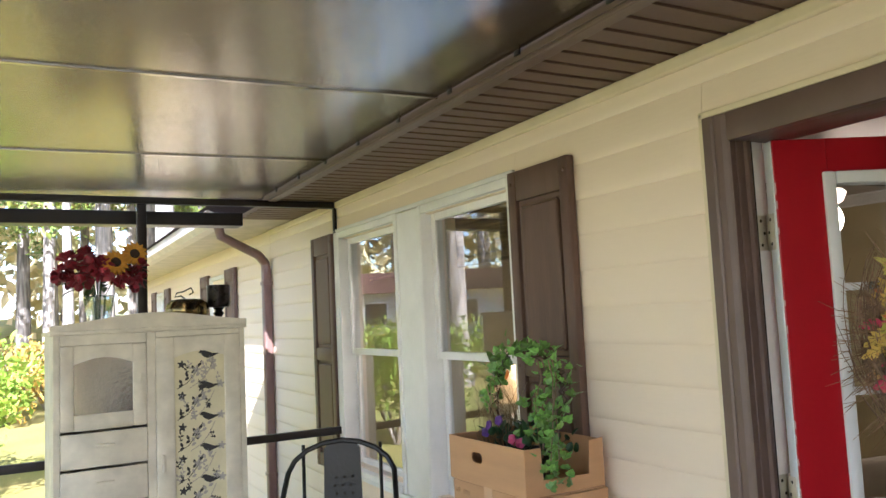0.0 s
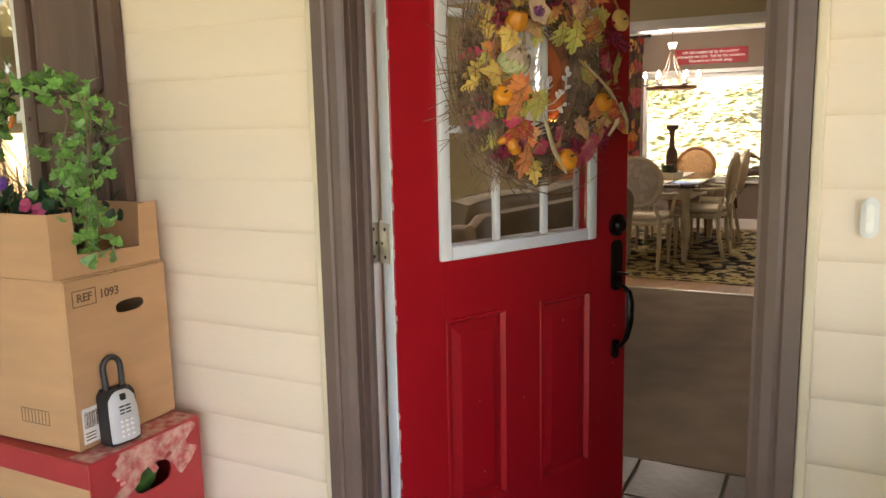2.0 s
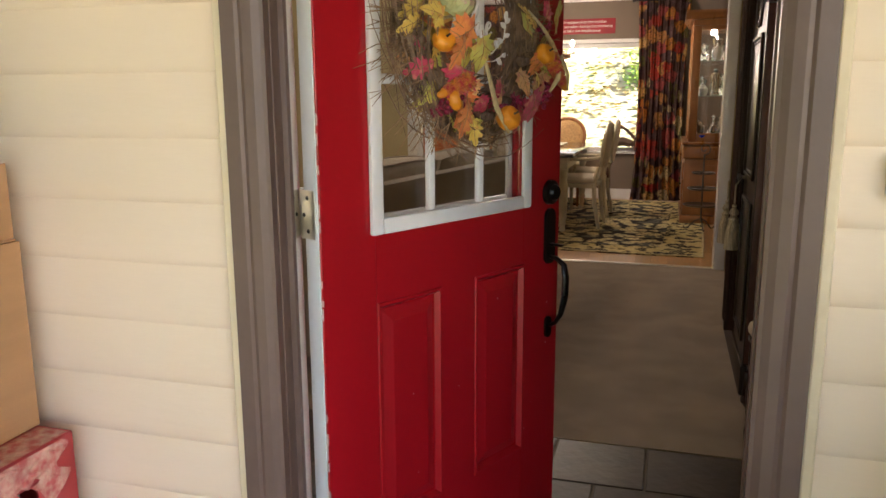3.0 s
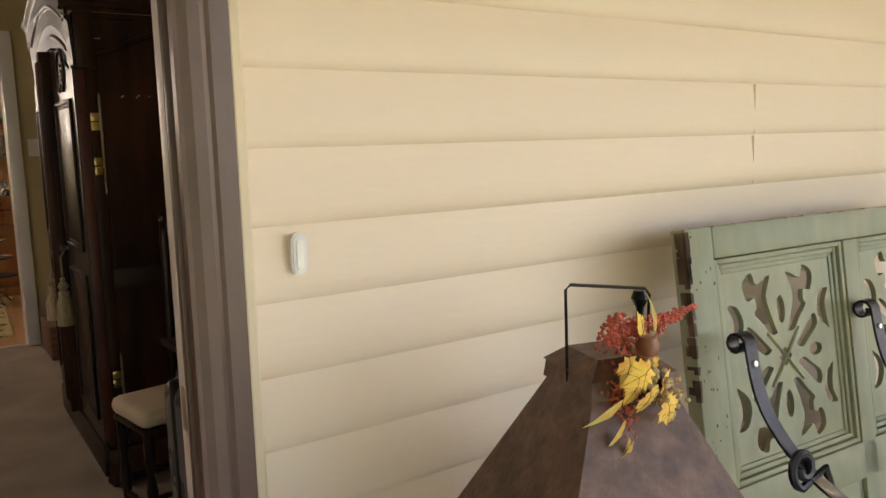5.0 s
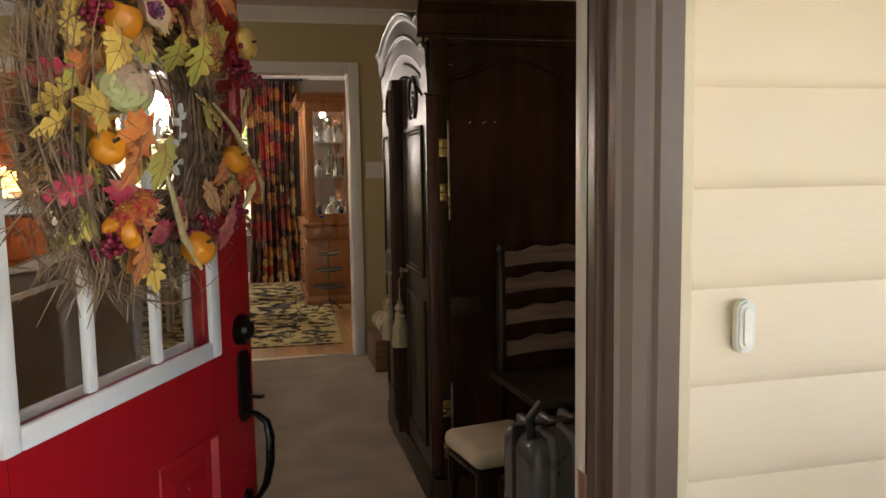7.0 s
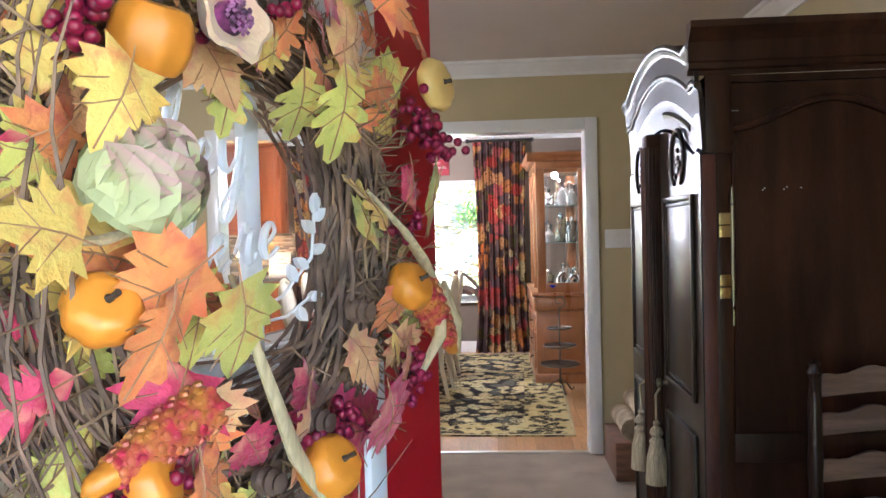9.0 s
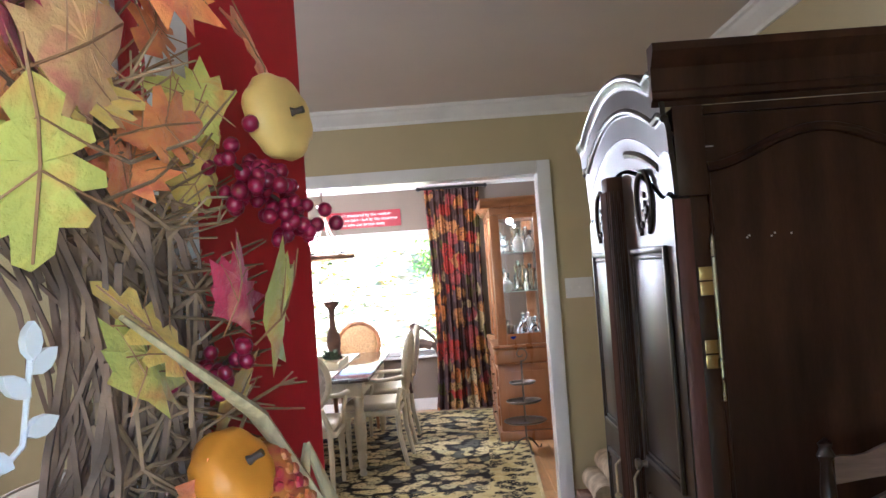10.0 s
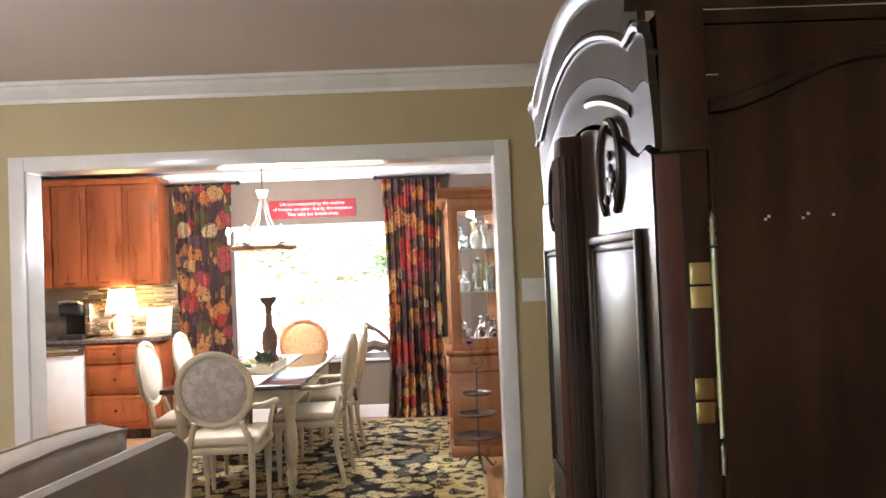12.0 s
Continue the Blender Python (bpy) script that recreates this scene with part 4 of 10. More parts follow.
def flat_leaf(bm, x, z, a, L, w):
    c, s = math.cos(a), math.sin(a)
    extrude_outline(bm, [(x + c * u - s * v, z + s * u + c * v) for u, v in ((0, 0), (L * 0.35, w), (L * 0.75, w * 0.8), (L, 0), (L * 0.75, -w * 0.8), (L * 0.35, -w))], -0.0092, -0.0081)


def flat_flower(bm, x, z, r):
    pts = []
    for i in range(20):
        q = r * (1.0 if i % 4 < 2 else 0.55)
        pts.append((x + q * math.cos(2 * math.pi * i / 20), z + q * math.sin(2 * math.pi * i / 20)))
    extrude_outline(bm, pts, -0.0092, -0.0081)


for i in range(70):
    xq, zq = rp.uniform(pa + 0.012, pb - 0.03), rp.uniform(0.24, pt - 0.06)
    bm = (bb, bg, bg)[i % 3]
    aq = rp.uniform(0.3, 2.6)
    tube(bm, [(xq, -0.0085, zq), (xq + 0.018 * math.cos(aq), -0.0085, zq + 0.02), (xq + 0.02 * math.cos(aq + 0.6), -0.0085, zq + 0.045)], 0.0011, 4)
    for k in range(4):
        flat_leaf(bm, xq + 0.004 * k * math.cos(aq), zq + 0.01 * k, aq + (-0.9, 0.9)[k % 2], 0.016, 0.0042)
    if i % 5 == 0:
        flat_flower(bm, xq, zq, rp.uniform(0.011, 0.018))
for row in range(9):
    z0 = pt - 0.10 - row * 0.15
    if z0 < 0.3:
        break
    for bm, dx in ((bb, 0.0), (bg, 0.06)):
        tube(bm, [(pa + 0.012 + dx, -0.0085, z0 - 0.08), (pa + 0.06 + dx, -0.0085, z0 - 0.055), (pa + 0.10 + dx, -0.0085, z0 - 0.01), (min(pa + 0.13 + dx, pb - 0.006), -0.0085, z0 + 0.05)], 0.0016, 4)
    for i in range(7):
        flat_leaf(bb, pa + 0.02 + i * 0.015, z0 - 0.075 + i * 0.016, radians(40 + (i % 2) * 75), 0.026, 0.007)
        flat_leaf(bg, pa + 0.075 + i * 0.013, z0 - 0.055 + i * 0.016, radians(30 + (i % 2) * 80), 0.026, 0.007)
    flat_flower(bb, pa + 0.035, z0 + 0.035, 0.02)
    flat_flower(bg, pa + 0.105, z0 + 0.005, 0.022)
    flat_flower(bg, pb - 0.02, z0 - 0.07, 0.02)
    zb = z0 + 0.075
    xb = pb - 0.085
    extrude_outline(bb, [(xb - 0.04, zb + 0.012), (xb - 0.03, zb + 0.022), (xb - 0.018, zb + 0.026), (xb - 0.004, zb + 0.02), (xb + 0.03, zb + 0.006), (xb + 0.068, zb + 0.006), (xb + 0.03, zb - 0.009), (xb + 0.005, zb - 0.017), (xb - 0.018, zb - 0.006), (xb - 0.026, zb + 0.008)], -0.0092, -0.0081)
part("print", bb, INKB, ld, "black printed birds and sprigs", m=pose(0, 0, 0), smooth=False)
part("print", bg, INKG, ld, "grey printed sprigs", m=pose(0, 0, 0), smooth=False)

# flowers in a glass vase, a mercury-glass pumpkin and a dark lantern on top
WT = FLOOR_PORCH + Hh + 0.022
vase = thing("vase", pose(-2.53, -1.45, WT), "clear cut-glass vase of red and sunflower blooms", "vase")
prof = [(0, 0), (0.042, 0), (0.048, 0.01), (0.05, 0.02), (0.068, 0.155), (0.072, 0.16), (0.067, 0.158), (0.047, 0.022), (0, 0.018)]
part("glass", lathe(bmesh.new(), prof, 28), glass_material("cut_glass", (0.93, 0.97, 0.95), 0.05), vase, "clear ribbed glass")
REDP, DKLEAF = material("red_bloom", (0.32, 0.012, 0.03), 0.6, vary=0.3, scale=30), material("bloom_leaf", (0.06, 0.12, 0.025), 0.6, vary=0.25)
YEL, SEED = material("sunflower_petal", (0.75, 0.36, 0.015), 0.6, vary=0.2), material("seed_head", (0.03, 0.015, 0.008), 0.9)
rv = random.Random(11)
bm = bmesh.new()
for i in range(9):
    a = rv.uniform(0, 6.28)
    tube(bm, [(0.02 * math.cos(a), 0.02 * math.sin(a), 0.03), (0.03 * math.cos(a), 0.03 * math.sin(a), 0.16), (0.08 * math.cos(a), 0.08 * math.sin(a), 0.26)], 0.003, 5)
part("stems", bm, DKLEAF, vase)
petal = leaf_mesh("petal", [(0.008, 0.004), (0.015, 0.014), (0.013, 0.026), (0.0, 0.032)], REDP, 0.3, 0.8)


def bloom_head(parent, at, r, count, me, name):
    for i in range(count):
        v = Vector((rv.gauss(0, 1), rv.gauss(0, 1), rv.gauss(0.3, 1))).normalized()
        ob = new(name, me)
        ob.parent = parent
        ob.matrix_local = Matrix.Translation(Vector(at) + v * r * 0.55) @ v.to_track_quat("Y", "Z").to_matrix().to_4x4() @ Matrix.Rotation(rv.uniform(-1.3, 1.3), 4, "Y") @ Matrix.Scale(r / 0.042, 4)


for at, r in (((0.01, -0.15, 0.255), 0.05), ((0.03, -0.12, 0.31), 0.055), ((0.05, -0.04, 0.33), 0.055), ((0.06, 0.02, 0.28), 0.05), ((0.05, -0.08, 0.25), 0.055), ((0.03, 0.15, 0.235), 0.055), ((0.04, 0.10, 0.25), 0.05), ((0.02, 0.17, 0.29), 0.045), ((0.0, 0.0, 0.3), 0.05)):
    head = part("bloom", lathe(bmesh.new(), [(0, -r * 0.6), (r * 0.5, -r * 0.3), (r * 0.55, r * 0.2), (0, r * 0.5)], 10, m=pose(*at)), REDP, vase, "dark red hydrangea bloom")
    bloom_head(head, at, r, 26, petal, "petal")
ypetal = leaf_mesh("sun_petal", [(0.006, 0.004), (0.009, 0.02), (0.006, 0.035), (0.0, 0.045)], YEL, 0.3, 0.5)
for at in ((0.07, 0.07, 0.315), (0.02, 0.16, 0.36)):
    c = part("sunflower", lathe(bmesh.new(), [(0, 0.012), (0.02, 0.01), (0.026, 0.0), (0.0, -0.006)], 14), SEED, vase, "yellow sunflower with a dark centre", m=Matrix.Translation(at) @ Euler((radians(-10), radians(75), 0)).to_matrix().to_4x4())
    for ring in (0, 1):
        for i in range(14):
            ob = new("petal", ypetal)
            ob.parent = c
            ob.matrix_local = Matrix.Rotation(2 * math.pi * (i + ring / 2) / 14, 4, "Z") @ Matrix.Translation((0, 0.02, 0.002 - ring * 0.003)) @ Matrix.Rotation(0.15 - ring * 0.3, 4, "X")
gl = leaf_mesh("bloom_leaf", [(0.012, 0.01), (0.02, 0.03), (0.016, 0.055), (0.0, 0.085)], DKLEAF, 0.25, 0.7)
for i in range(26):
    ob = new("leaf", gl)
    ob.parent = vase
    a = rv.uniform(0, 6.28)
    ob.matrix_local = Matrix.Translation((0.05 * math.cos(a), 0.10 * math.sin(a), 0.19 + rv.uniform(0, 0.1))) @ Euler((rv.uniform(-0.4, 0.5), 0, a - 1.57)).to_matrix().to_4x4()
pk = thing("pumpkin_ornament", pose(-2.55, -1.04, WT), "amber mercury-glass pumpkin with a wire stem", "ornament")
AMBER = material("mercury_glass", (0.42, 0.30, 0.12), 0.18, metal=0.9, vary=0.5, scale=16)


def pumpkin_bm(r, h, ribs=10, n=40, bm=None, m=None):
    bm = bm or bmesh.new()
    rings = []
    K = 9
    for k in range(K + 1):
        a = math.pi * k / K
        ring = []
        for i in range(n):
            t = 2 * math.pi * i / n
            rr = r * (math.sin(a) ** 0.8) * (1 - 0.09 * abs(math.cos(t * ribs / 2)) ** 3) + 0.004
            ring.append(bm.verts.new((rr * math.cos(t), rr * math.sin(t), h / 2 - h / 2 * math.cos(a) * (1 - 0.25 * abs(math.cos(a)) ** 6))))
        rings.append(ring)
    for a, b in zip(rings, rings[1:]):
        for i in range(n):
            bm.faces.new((a[i], a[(i + 1) % n], b[(i + 1) % n], b[i]))
    bm.faces.new(rings[0][::-1])
    bm.faces.new(rings[-1])
    if m is not None:
        bmesh.ops.transform(bm, matrix=m, verts=[v for q in rings for v in q])
    return bm


part("body", pumpkin_bm(0.105, 0.15), AMBER, pk)
part("stem", tube(bmesh.new(), [(0, 0, 0.09), (0, -0.005, 0.13), (0.0, -0.03, 0.15), (0, -0.06, 0.145), (0, -0.05, 0.165), (0, -0.02, 0.17), (0, 0.02, 0.19), (0, 0.03, 0.165), (0, 0.01, 0.155)], 0.004, 6), DARKMETAL, pk, "curled dark wire stem")
lc = thing("candle_lantern", pose(-2.55, -0.885, WT), "dark punched-metal candle lantern on a foot", "lantern")
DKM = material("dark_mercury", (0.05, 0.04, 0.035), 0.3, metal=0.8, vary=0.5, scale=25)
part("foot", lathe(bmesh.new(), [(0, 0), (0.05, 0), (0.05, 0.008), (0.02, 0.02), (0.016, 0.04), (0.028, 0.055), (0.016, 0.07), (0.03, 0.085), (0.0, 0.085)], 20), DKM, lc)
part("bowl", lathe(bmesh.new(), [(0.0, 0.085), (0.05, 0.087), (0.058, 0.1), (0.058, 0.2), (0.054, 0.2), (0.054, 0.1), (0.0, 0.095)], 24), DKM, lc)

# ---- porch: black metal chair with a grey cushion ----
BLACKM = material("black_metal", (0.012, 0.012, 0.014), 0.35, metal=0.4, vary=0.2, bump=0.12)
ch = thing("metal_chair", pose(-1.62, -0.62, FLOOR_PORCH, 0, 0, 62), "black metal armchair with punched back and grey cushion", "chair")
SH = 0.70
for sx in (-1, 1):
    for sy in (-1, 1):
        part("leg", tube(bmesh.new(), [(sx * 0.17, sy * 0.16, SH - 0.01), (sx * 0.23, sy * 0.22, 0.0)], 0.015, 8), BLACKM, ch)
part("seat", boxed(-0.2, 0.2, -0.2, 0.2, SH - 0.02, SH + 0.01, bevel=0.012), BLACKM, ch)
part("cushion", boxed(-0.195, 0.195, -0.195, 0.195, SH + 0.011, SH + 0.07, bevel=0.028, seg=4), material("grey_cushion", (0.30, 0.29, 0.30), 0.9, vary=0.1, bump=0.5, bump_scale=200), ch, "pale grey seat cushion")
hoop = [(-0.245, -0.19, SH + 0.13), (-0.25, -0.1, SH + 0.19), (-0.24, 0.06, SH + 0.27)] + [(0.235 * math.cos(radians(a)), 0.14 + 0.05 * math.sin(radians(a)), SH + 0.33 + 0.155 * math.sin(radians(a))) for a in range(170, 9, -20)] + [(0.24, 0.06, SH + 0.27), (0.25, -0.1, SH + 0.19), (0.245, -0.19, SH + 0.13)]
part("hoop", tube(bmesh.new(), hoop, 0.012, 8), BLACKM, ch, "bent tubular back and arm hoop")
for sx in (-1, 1):
    part("arm_post", tube(bmesh.new(), [(sx * 0.245, -0.19, SH + 0.13), (sx * 0.235, -0.175, SH + 0.08), (sx * 0.19, -0.15, SH - 0.005)], 0.011, 8), BLACKM, ch)
    part("back_post", tube(bmesh.new(), [(sx * 0.17, 0.195, SH + 0.47), (sx * 0.17, 0.18, SH)], 0.008, 8), BLACKM, ch)
bm = extrude_outline(bmesh.new(), [(-0.075, 0), (0.075, 0), (0.085, 0.2), (0.08, 0.44), (0.05, 0.475), (-0.05, 0.475), (-0.08, 0.44), (-0.085, 0.2)], -0.002, 0.002, m=pose(0, 0.188, SH + 0.008, -2))
sp2 = part("splat", bm, BLACKM, ch, "punched sheet-metal splat")
for z in range(4):
    for x in range(3):
        part("hole", lathe(bmesh.new(), [(0, 0), (0.006, 0)], 10, m=pose(-0.035 + x * 0.035 + (z % 2) * 0.008, 0.184, SH + 0.22 + z * 0.035, 90)), BLACKIN, sp2, m=pose(0, 0, 0))

# ---- porch: old green door panel bench and rusty lantern ----
GREEN = material("weathered_green", (0.30, 0.30, 0.185), 0.5, vary=0.2, scale=9, bump=0.45, bump_scale=30, color2=(0.235, 0.26, 0.17), stretch=(1, 1, 0.4))
RAWWOOD = material("bare_old_wood", (0.27, 0.18, 0.12), 0.85, vary=0.4, scale=18, bump=0.8, stretch=(1, 1, 0.3))
IRON = material("blued_iron", (0.045, 0.045, 0.055), 0.42, metal=0.7, vary=0.3)
bench = thing("door_bench", pose(1.86, -0.375, FLOOR_PORCH, -9, 0, -3), "weathered green carved door panel bench back with iron scrolls", "bench")
BT = 1.285
# local: x to the right, -y to the front; the leaning back
part("stile", boxed(0, 0.085, 0, 0.04, 0, BT, bevel=0.004), GREEN, bench)
bm = bmesh.new()
rq = random.Random(14)
for i in range(46):
    z = BT - 0.004 - 0.34 * rq.random() ** 1.3
    w_ = rq.uniform(0.002, 0.014) * (1 - (BT - z) * 1.6)
    box(bm, -0.0012, w_, -0.0012, rq.uniform(0.006, 0.03), z - rq.uniform(0.006, 0.03), z)
for i in range(26):
    x, z = rq.uniform(0.0, 0.075), BT - rq.uniform(0.0, 0.5)
    box(bm, x, x + rq.uniform(0.001, 0.004), -0.0008, 0.002, z - rq.uniform(0.001, 0.008), z)
tagged(part("worn_edge", bm, RAWWOOD, bench, "bare wood where the paint has chipped"), kind="stuff")
part("stile", boxed(0.552, 0.61, 0, 0.038, 0, BT - 0.071, bevel=0.003), GREEN, bench)
part("stile", boxed(1.08, 1.165, 0, 0.04, 0, BT, bevel=0.004), GREEN, bench)
part("top_rail", boxed(0.0855, 1.0795, 0, 0.04, BT - 0.07, BT, bevel=0.004), GREEN, bench)
bm = bmesh.new()
for i in range(16):
    x = 0.09 + rv.random() * 1.05
    box(bm, x, x + rv.uniform(0.01, 0.06), -0.001, 0.012, BT - 0.002, BT + 0.0012)
tagged(part("chipped_paint", bm, material("paint_chip", (0.5, 0.42, 0.36), 0.8, vary=0.2), bench), kind="stuff")
part("mid_rail", boxed(0.0855, 1.0795, 0, 0.04, BT - 0.66, BT - 0.57, bevel=0.004), GREEN, bench)


def carved_panel(x0, x1, z0, z1):
    """A recessed panel in a stepped moulding, with a pierced knot of petals over dark openings."""
    for k, (dx, y) in enumerate(((0.0, 0.004), (0.013, 0.012), (0.024, 0.018))):
        bm = bmesh.new()
        a0, a1, c0, c1 = x0 + dx, x1 - dx, z0 + dx, z1 - dx
        t = 0.0125
        box(bm, a0, a0 + t, y, 0.036, c0, c1, bevel=0.003)
        box(bm, a1 - t, a1, y, 0.036, c0, c1, bevel=0.003)
        box(bm, a0 + t, a1 - t, y, 0.036, c0, c0 + t, bevel=0.003)
        box(bm, a0 + t, a1 - t, y, 0.036, c1 - t, c1, bevel=0.003)
        part("moulding", bm, GREEN, bench)
    cx, cz = (x0 + x1) / 2, (z0 + z1) / 2
    hw, hh = (x1 - x0) / 2 - 0.044, (z1 - z0) / 2 - 0.044
    holes = [[(cx + 0.13 * hw * u, cz + 0.11 * hh * v) for u, v in ((1, 0), (0, 1), (-1, 0), (0, -1))]]
    quarter = ([(0.10, 0.28), (0.2, 0.5), (0.26, 0.72), (0.16, 0.95), (0.42, 0.86), (0.5, 1.0), (0.68, 0.9), (0.62, 0.7), (0.48, 0.72), (0.46, 0.6), (0.5, 0.54), (0.36, 0.42), (0.22, 0.28)],
               [(0.95, 0.2), (0.76, 0.34), (0.72, 0.5), (0.82, 0.66), (0.98, 0.68), (0.9, 0.54), (0.9, 0.4)],
               [(0.24, 0.1), (0.42, 0.26), (0.64, 0.42), (0.69, 0.28), (0.5, 0.14), (0.36, 0.06)])
    for sx in (-1, 1):
        for sz in (-1, 1):
            for pts in quarter:
                loop = smooth_line(pts + pts[:1], 3)[:-1]
                holes.append([(cx + sx * u * hw, cz + sz * v * hh) for u, v in loop])
    for ex, ez, a, b in ((0.62, 0, 0.13, 0.075), (-0.62, 0, 0.13, 0.075), (0, 0.54, 0.075, 0.16), (0, -0.54, 0.075, 0.16)):
        holes.append([(cx + (ex + a * math.cos(2 * math.pi * i / 14)) * hw, cz + (ez + b * math.sin(2 * math.pi * i / 14)) * hh) for i in range(14)])
    bm = bmesh.new()
    for loop in [[(x0 + 0.036, z0 + 0.036), (x1 - 0.036, z0 + 0.036), (x1 - 0.036, z1 - 0.036), (x0 + 0.036, z1 - 0.036)]] + holes:
        vs = [bm.verts.new((x, 0.022, z)) for x, z in loop]
        for a, b in zip(vs, vs[1:] + vs[:1]):
            bm.edges.new((a, b))
    bmesh.ops.triangle_fill(bm, use_beauty=True, use_dissolve=False, edges=list(bm.edges), normal=(0, -1, 0))
    face = bmesh.ops.extrude_face_region(bm, geom=list(bm.faces))
    bmesh.ops.translate(bm, vec=(0, 0.013, 0), verts=[v for v in face["geom"] if isinstance(v, bmesh.types.BMVert)])
    bmesh.ops.recalc_face_normals(bm, faces=list(bm.faces))
    pan = part("panel", bm, GREEN, bench, "pierced knot of petals cut through the panel", smooth=False)
    bm = bmesh.new()
    for s in (-1, 1):
        tube(bm, [(cx - 0.3 * hw, 0.0225, cz - s * 0.3 * hh), (cx - 0.1 * hw, 0.0205, cz - s * 0.1 * hh), (cx + 0.1 * hw, 0.0205, cz + s * 0.1 * hh), (cx + 0.3 * hw, 0.0225, cz + s * 0.3 * hh)], 0.006, 6, 0.6)
    part("carving", bm, GREEN, pan, "carved crossing bands", m=pose(0, 0, 0))


for x0 in (0.087, 0.612):
    carved_panel(x0, x0 + 0.464, BT - 0.569, BT - 0.072)
part("lower_panel", boxed(0.0855, 1.0795, 0.012, 0.03, 0.1, BT - 0.661), GREEN, bench)


def spiral(cx, cz, r0, r1, a0, turns, n=22):
    return [(cx + (r0 + (r1 - r0) * i / n) * math.cos(radians(a0 + 360 * turns * i / n)), cz + (r0 + (r1 - r0) * i / n) * math.sin(radians(a0 + 360 * turns * i / n))) for i in range(n + 1)]


for x0 in (0.03, 0.53):
    br = thing("iron_bracket", pose(1.86 + x0 + 0.005, -0.395, FLOOR_PORCH, -9, 0, -3), "black wrought iron scroll bracket on the bench", "bracket", "iron brackets")
    curl = [(-0.035 + 0.024 * math.cos(radians(a)) * (0.55 + 0.45 * k / 12), BT - 0.245 + 0.024 * math.sin(radians(a)) * (0.55 + 0.45 * k / 12)) for k, a in enumerate(range(-200, 185, 30))]
    arm_ = smooth_line([(-0.06, BT - 0.262), (-0.066, BT - 0.32), (-0.085, BT - 0.40), (-0.13, BT - 0.49), (-0.21, BT - 0.58), (-0.31, BT - 0.65)], 4)
    band = curl + arm_
    bm = bmesh.new()
    rows = []
    for k, (y, z) in enumerate(band):
        pa_, pb_ = band[max(k - 1, 0)], band[min(k + 1, len(band) - 1)]
        d = Vector((pb_[0] - pa_[0], pb_[1] - pa_[1])).normalized() * 0.003
        lean = 0.02 + 0.55 * max(0.0, -0.07 - y)
        rows.append([bm.verts.new(c) for c in ((lean, y - d.y, z + d.x), (lean + 0.034, y - d.y, z + d.x), (lean + 0.034, y + d.y, z - d.x), (lean, y + d.y, z - d.x))])
    for a, b in zip(rows, rows[1:]):
        for k in range(4):
            bm.faces.new((a[k], a[(k + 1) % 4], b[(k + 1) % 4], b[k]))
    bm.faces.new(rows[0][::-1])
    bm.faces.new(rows[-1])
    bmesh.ops.recalc_face_normals(bm, faces=list(bm.faces))
    part("strap", bm, IRON, br)
    bm = bmesh.new()
    tube(bm, [(0.075 + u, -0.14, BT - 0.44 - 0.03 + v) for u, v in spiral(-0.02, -0.02, 0.012, 0.04, 180, 1.2)] + [(0.11, -0.15, BT - 0.5), (0.13, -0.16, BT - 0.62)], 0.009, 7)
    part("scroll", bm, IRON, br)
    part("rivet", lathe(bmesh.new(), [(0, 0.004), (0.006, 0.003), (0.008, 0)], 10, m=pose(0.037, -0.0665, BT - 0.285, 90)), material("steel_rivet", (0.6, 0.6, 0.6), 0.3, metal=1.0), br)
seat_b = tagged(part("bench_seat", boxed(1.87, 3.1, -0.85, -0.42, 0.30, 0.34, bevel=0.006), GREEN), "weathered green plank bench seat before the panel", "bench")
for x in (1.95, 3.0):
    part("leg", boxed(x, x + 0.06, -0.82, -0.45, FLOOR_PORCH, 0.299, bevel=0.004), GREEN, seat_b, m=pose(0, 0, 0))

RUST = material("rusty_tin", (0.19, 0.115, 0.085), 0.52, metal=0.3, vary=0.5, scale=24, bump=0.5, bump_scale=70, color2=(0.10, 0.06, 0.047))
lan = thing("tin_lantern", pose(1.40, -0.41, FLOOR_PORCH, 0, 0, -14), "tall rusty tin lantern with wire handle and autumn swag", "lantern")
LT = 1.135


def frustum(bm, w0, w1, z0, z1, y=1.0):
    a = [bm.verts.new((sx * w0 / 2, sy * w0 / 2 * y, z0)) for sx, sy in ((-1, -1), (1, -1), (1, 1), (-1, 1))]
    b = [bm.verts.new((sx * w1 / 2, sy * w1 / 2 * y, z1)) for sx, sy in ((-1, -1), (1, -1), (1, 1), (-1, 1))]
    bm.faces.new(a[::-1])
    bm.faces.new(b)
    es = [bm.faces.new((a[i], a[(i + 1) % 4], b[(i + 1) % 4], b[i])) for i in range(4)]
    return bm


part("base", boxed(-0.2, 0.2, -0.2, 0.2, 0.0, 0.05, bevel=0.005), RUST, lan)
for sx in (-1, 1):
    for sy in (-1, 1):
        part("post", boxed(sx * 0.185 - 0.012, sx * 0.185 + 0.012, sy * 0.185 - 0.012, sy * 0.185 + 0.012, 0.05, LT - 0.36, bevel=0.002), RUST, lan)
for a in range(4):
    p = part("pane", boxed(-0.17, 0.17, -0.187, -0.183, 0.05, LT - 0.36), GLASS, lan, "dusty lantern glass", m=pose(0, 0, 0, 0, 0, 90 * a))
part("eave", boxed(-0.225, 0.225, -0.225, 0.225, LT - 0.36, LT - 0.335, bevel=0.003), RUST, lan)
part("roof", frustum(bmesh.new(), 0.42, 0.135, LT - 0.334, LT - 0.04), RUST, lan, smooth=False)
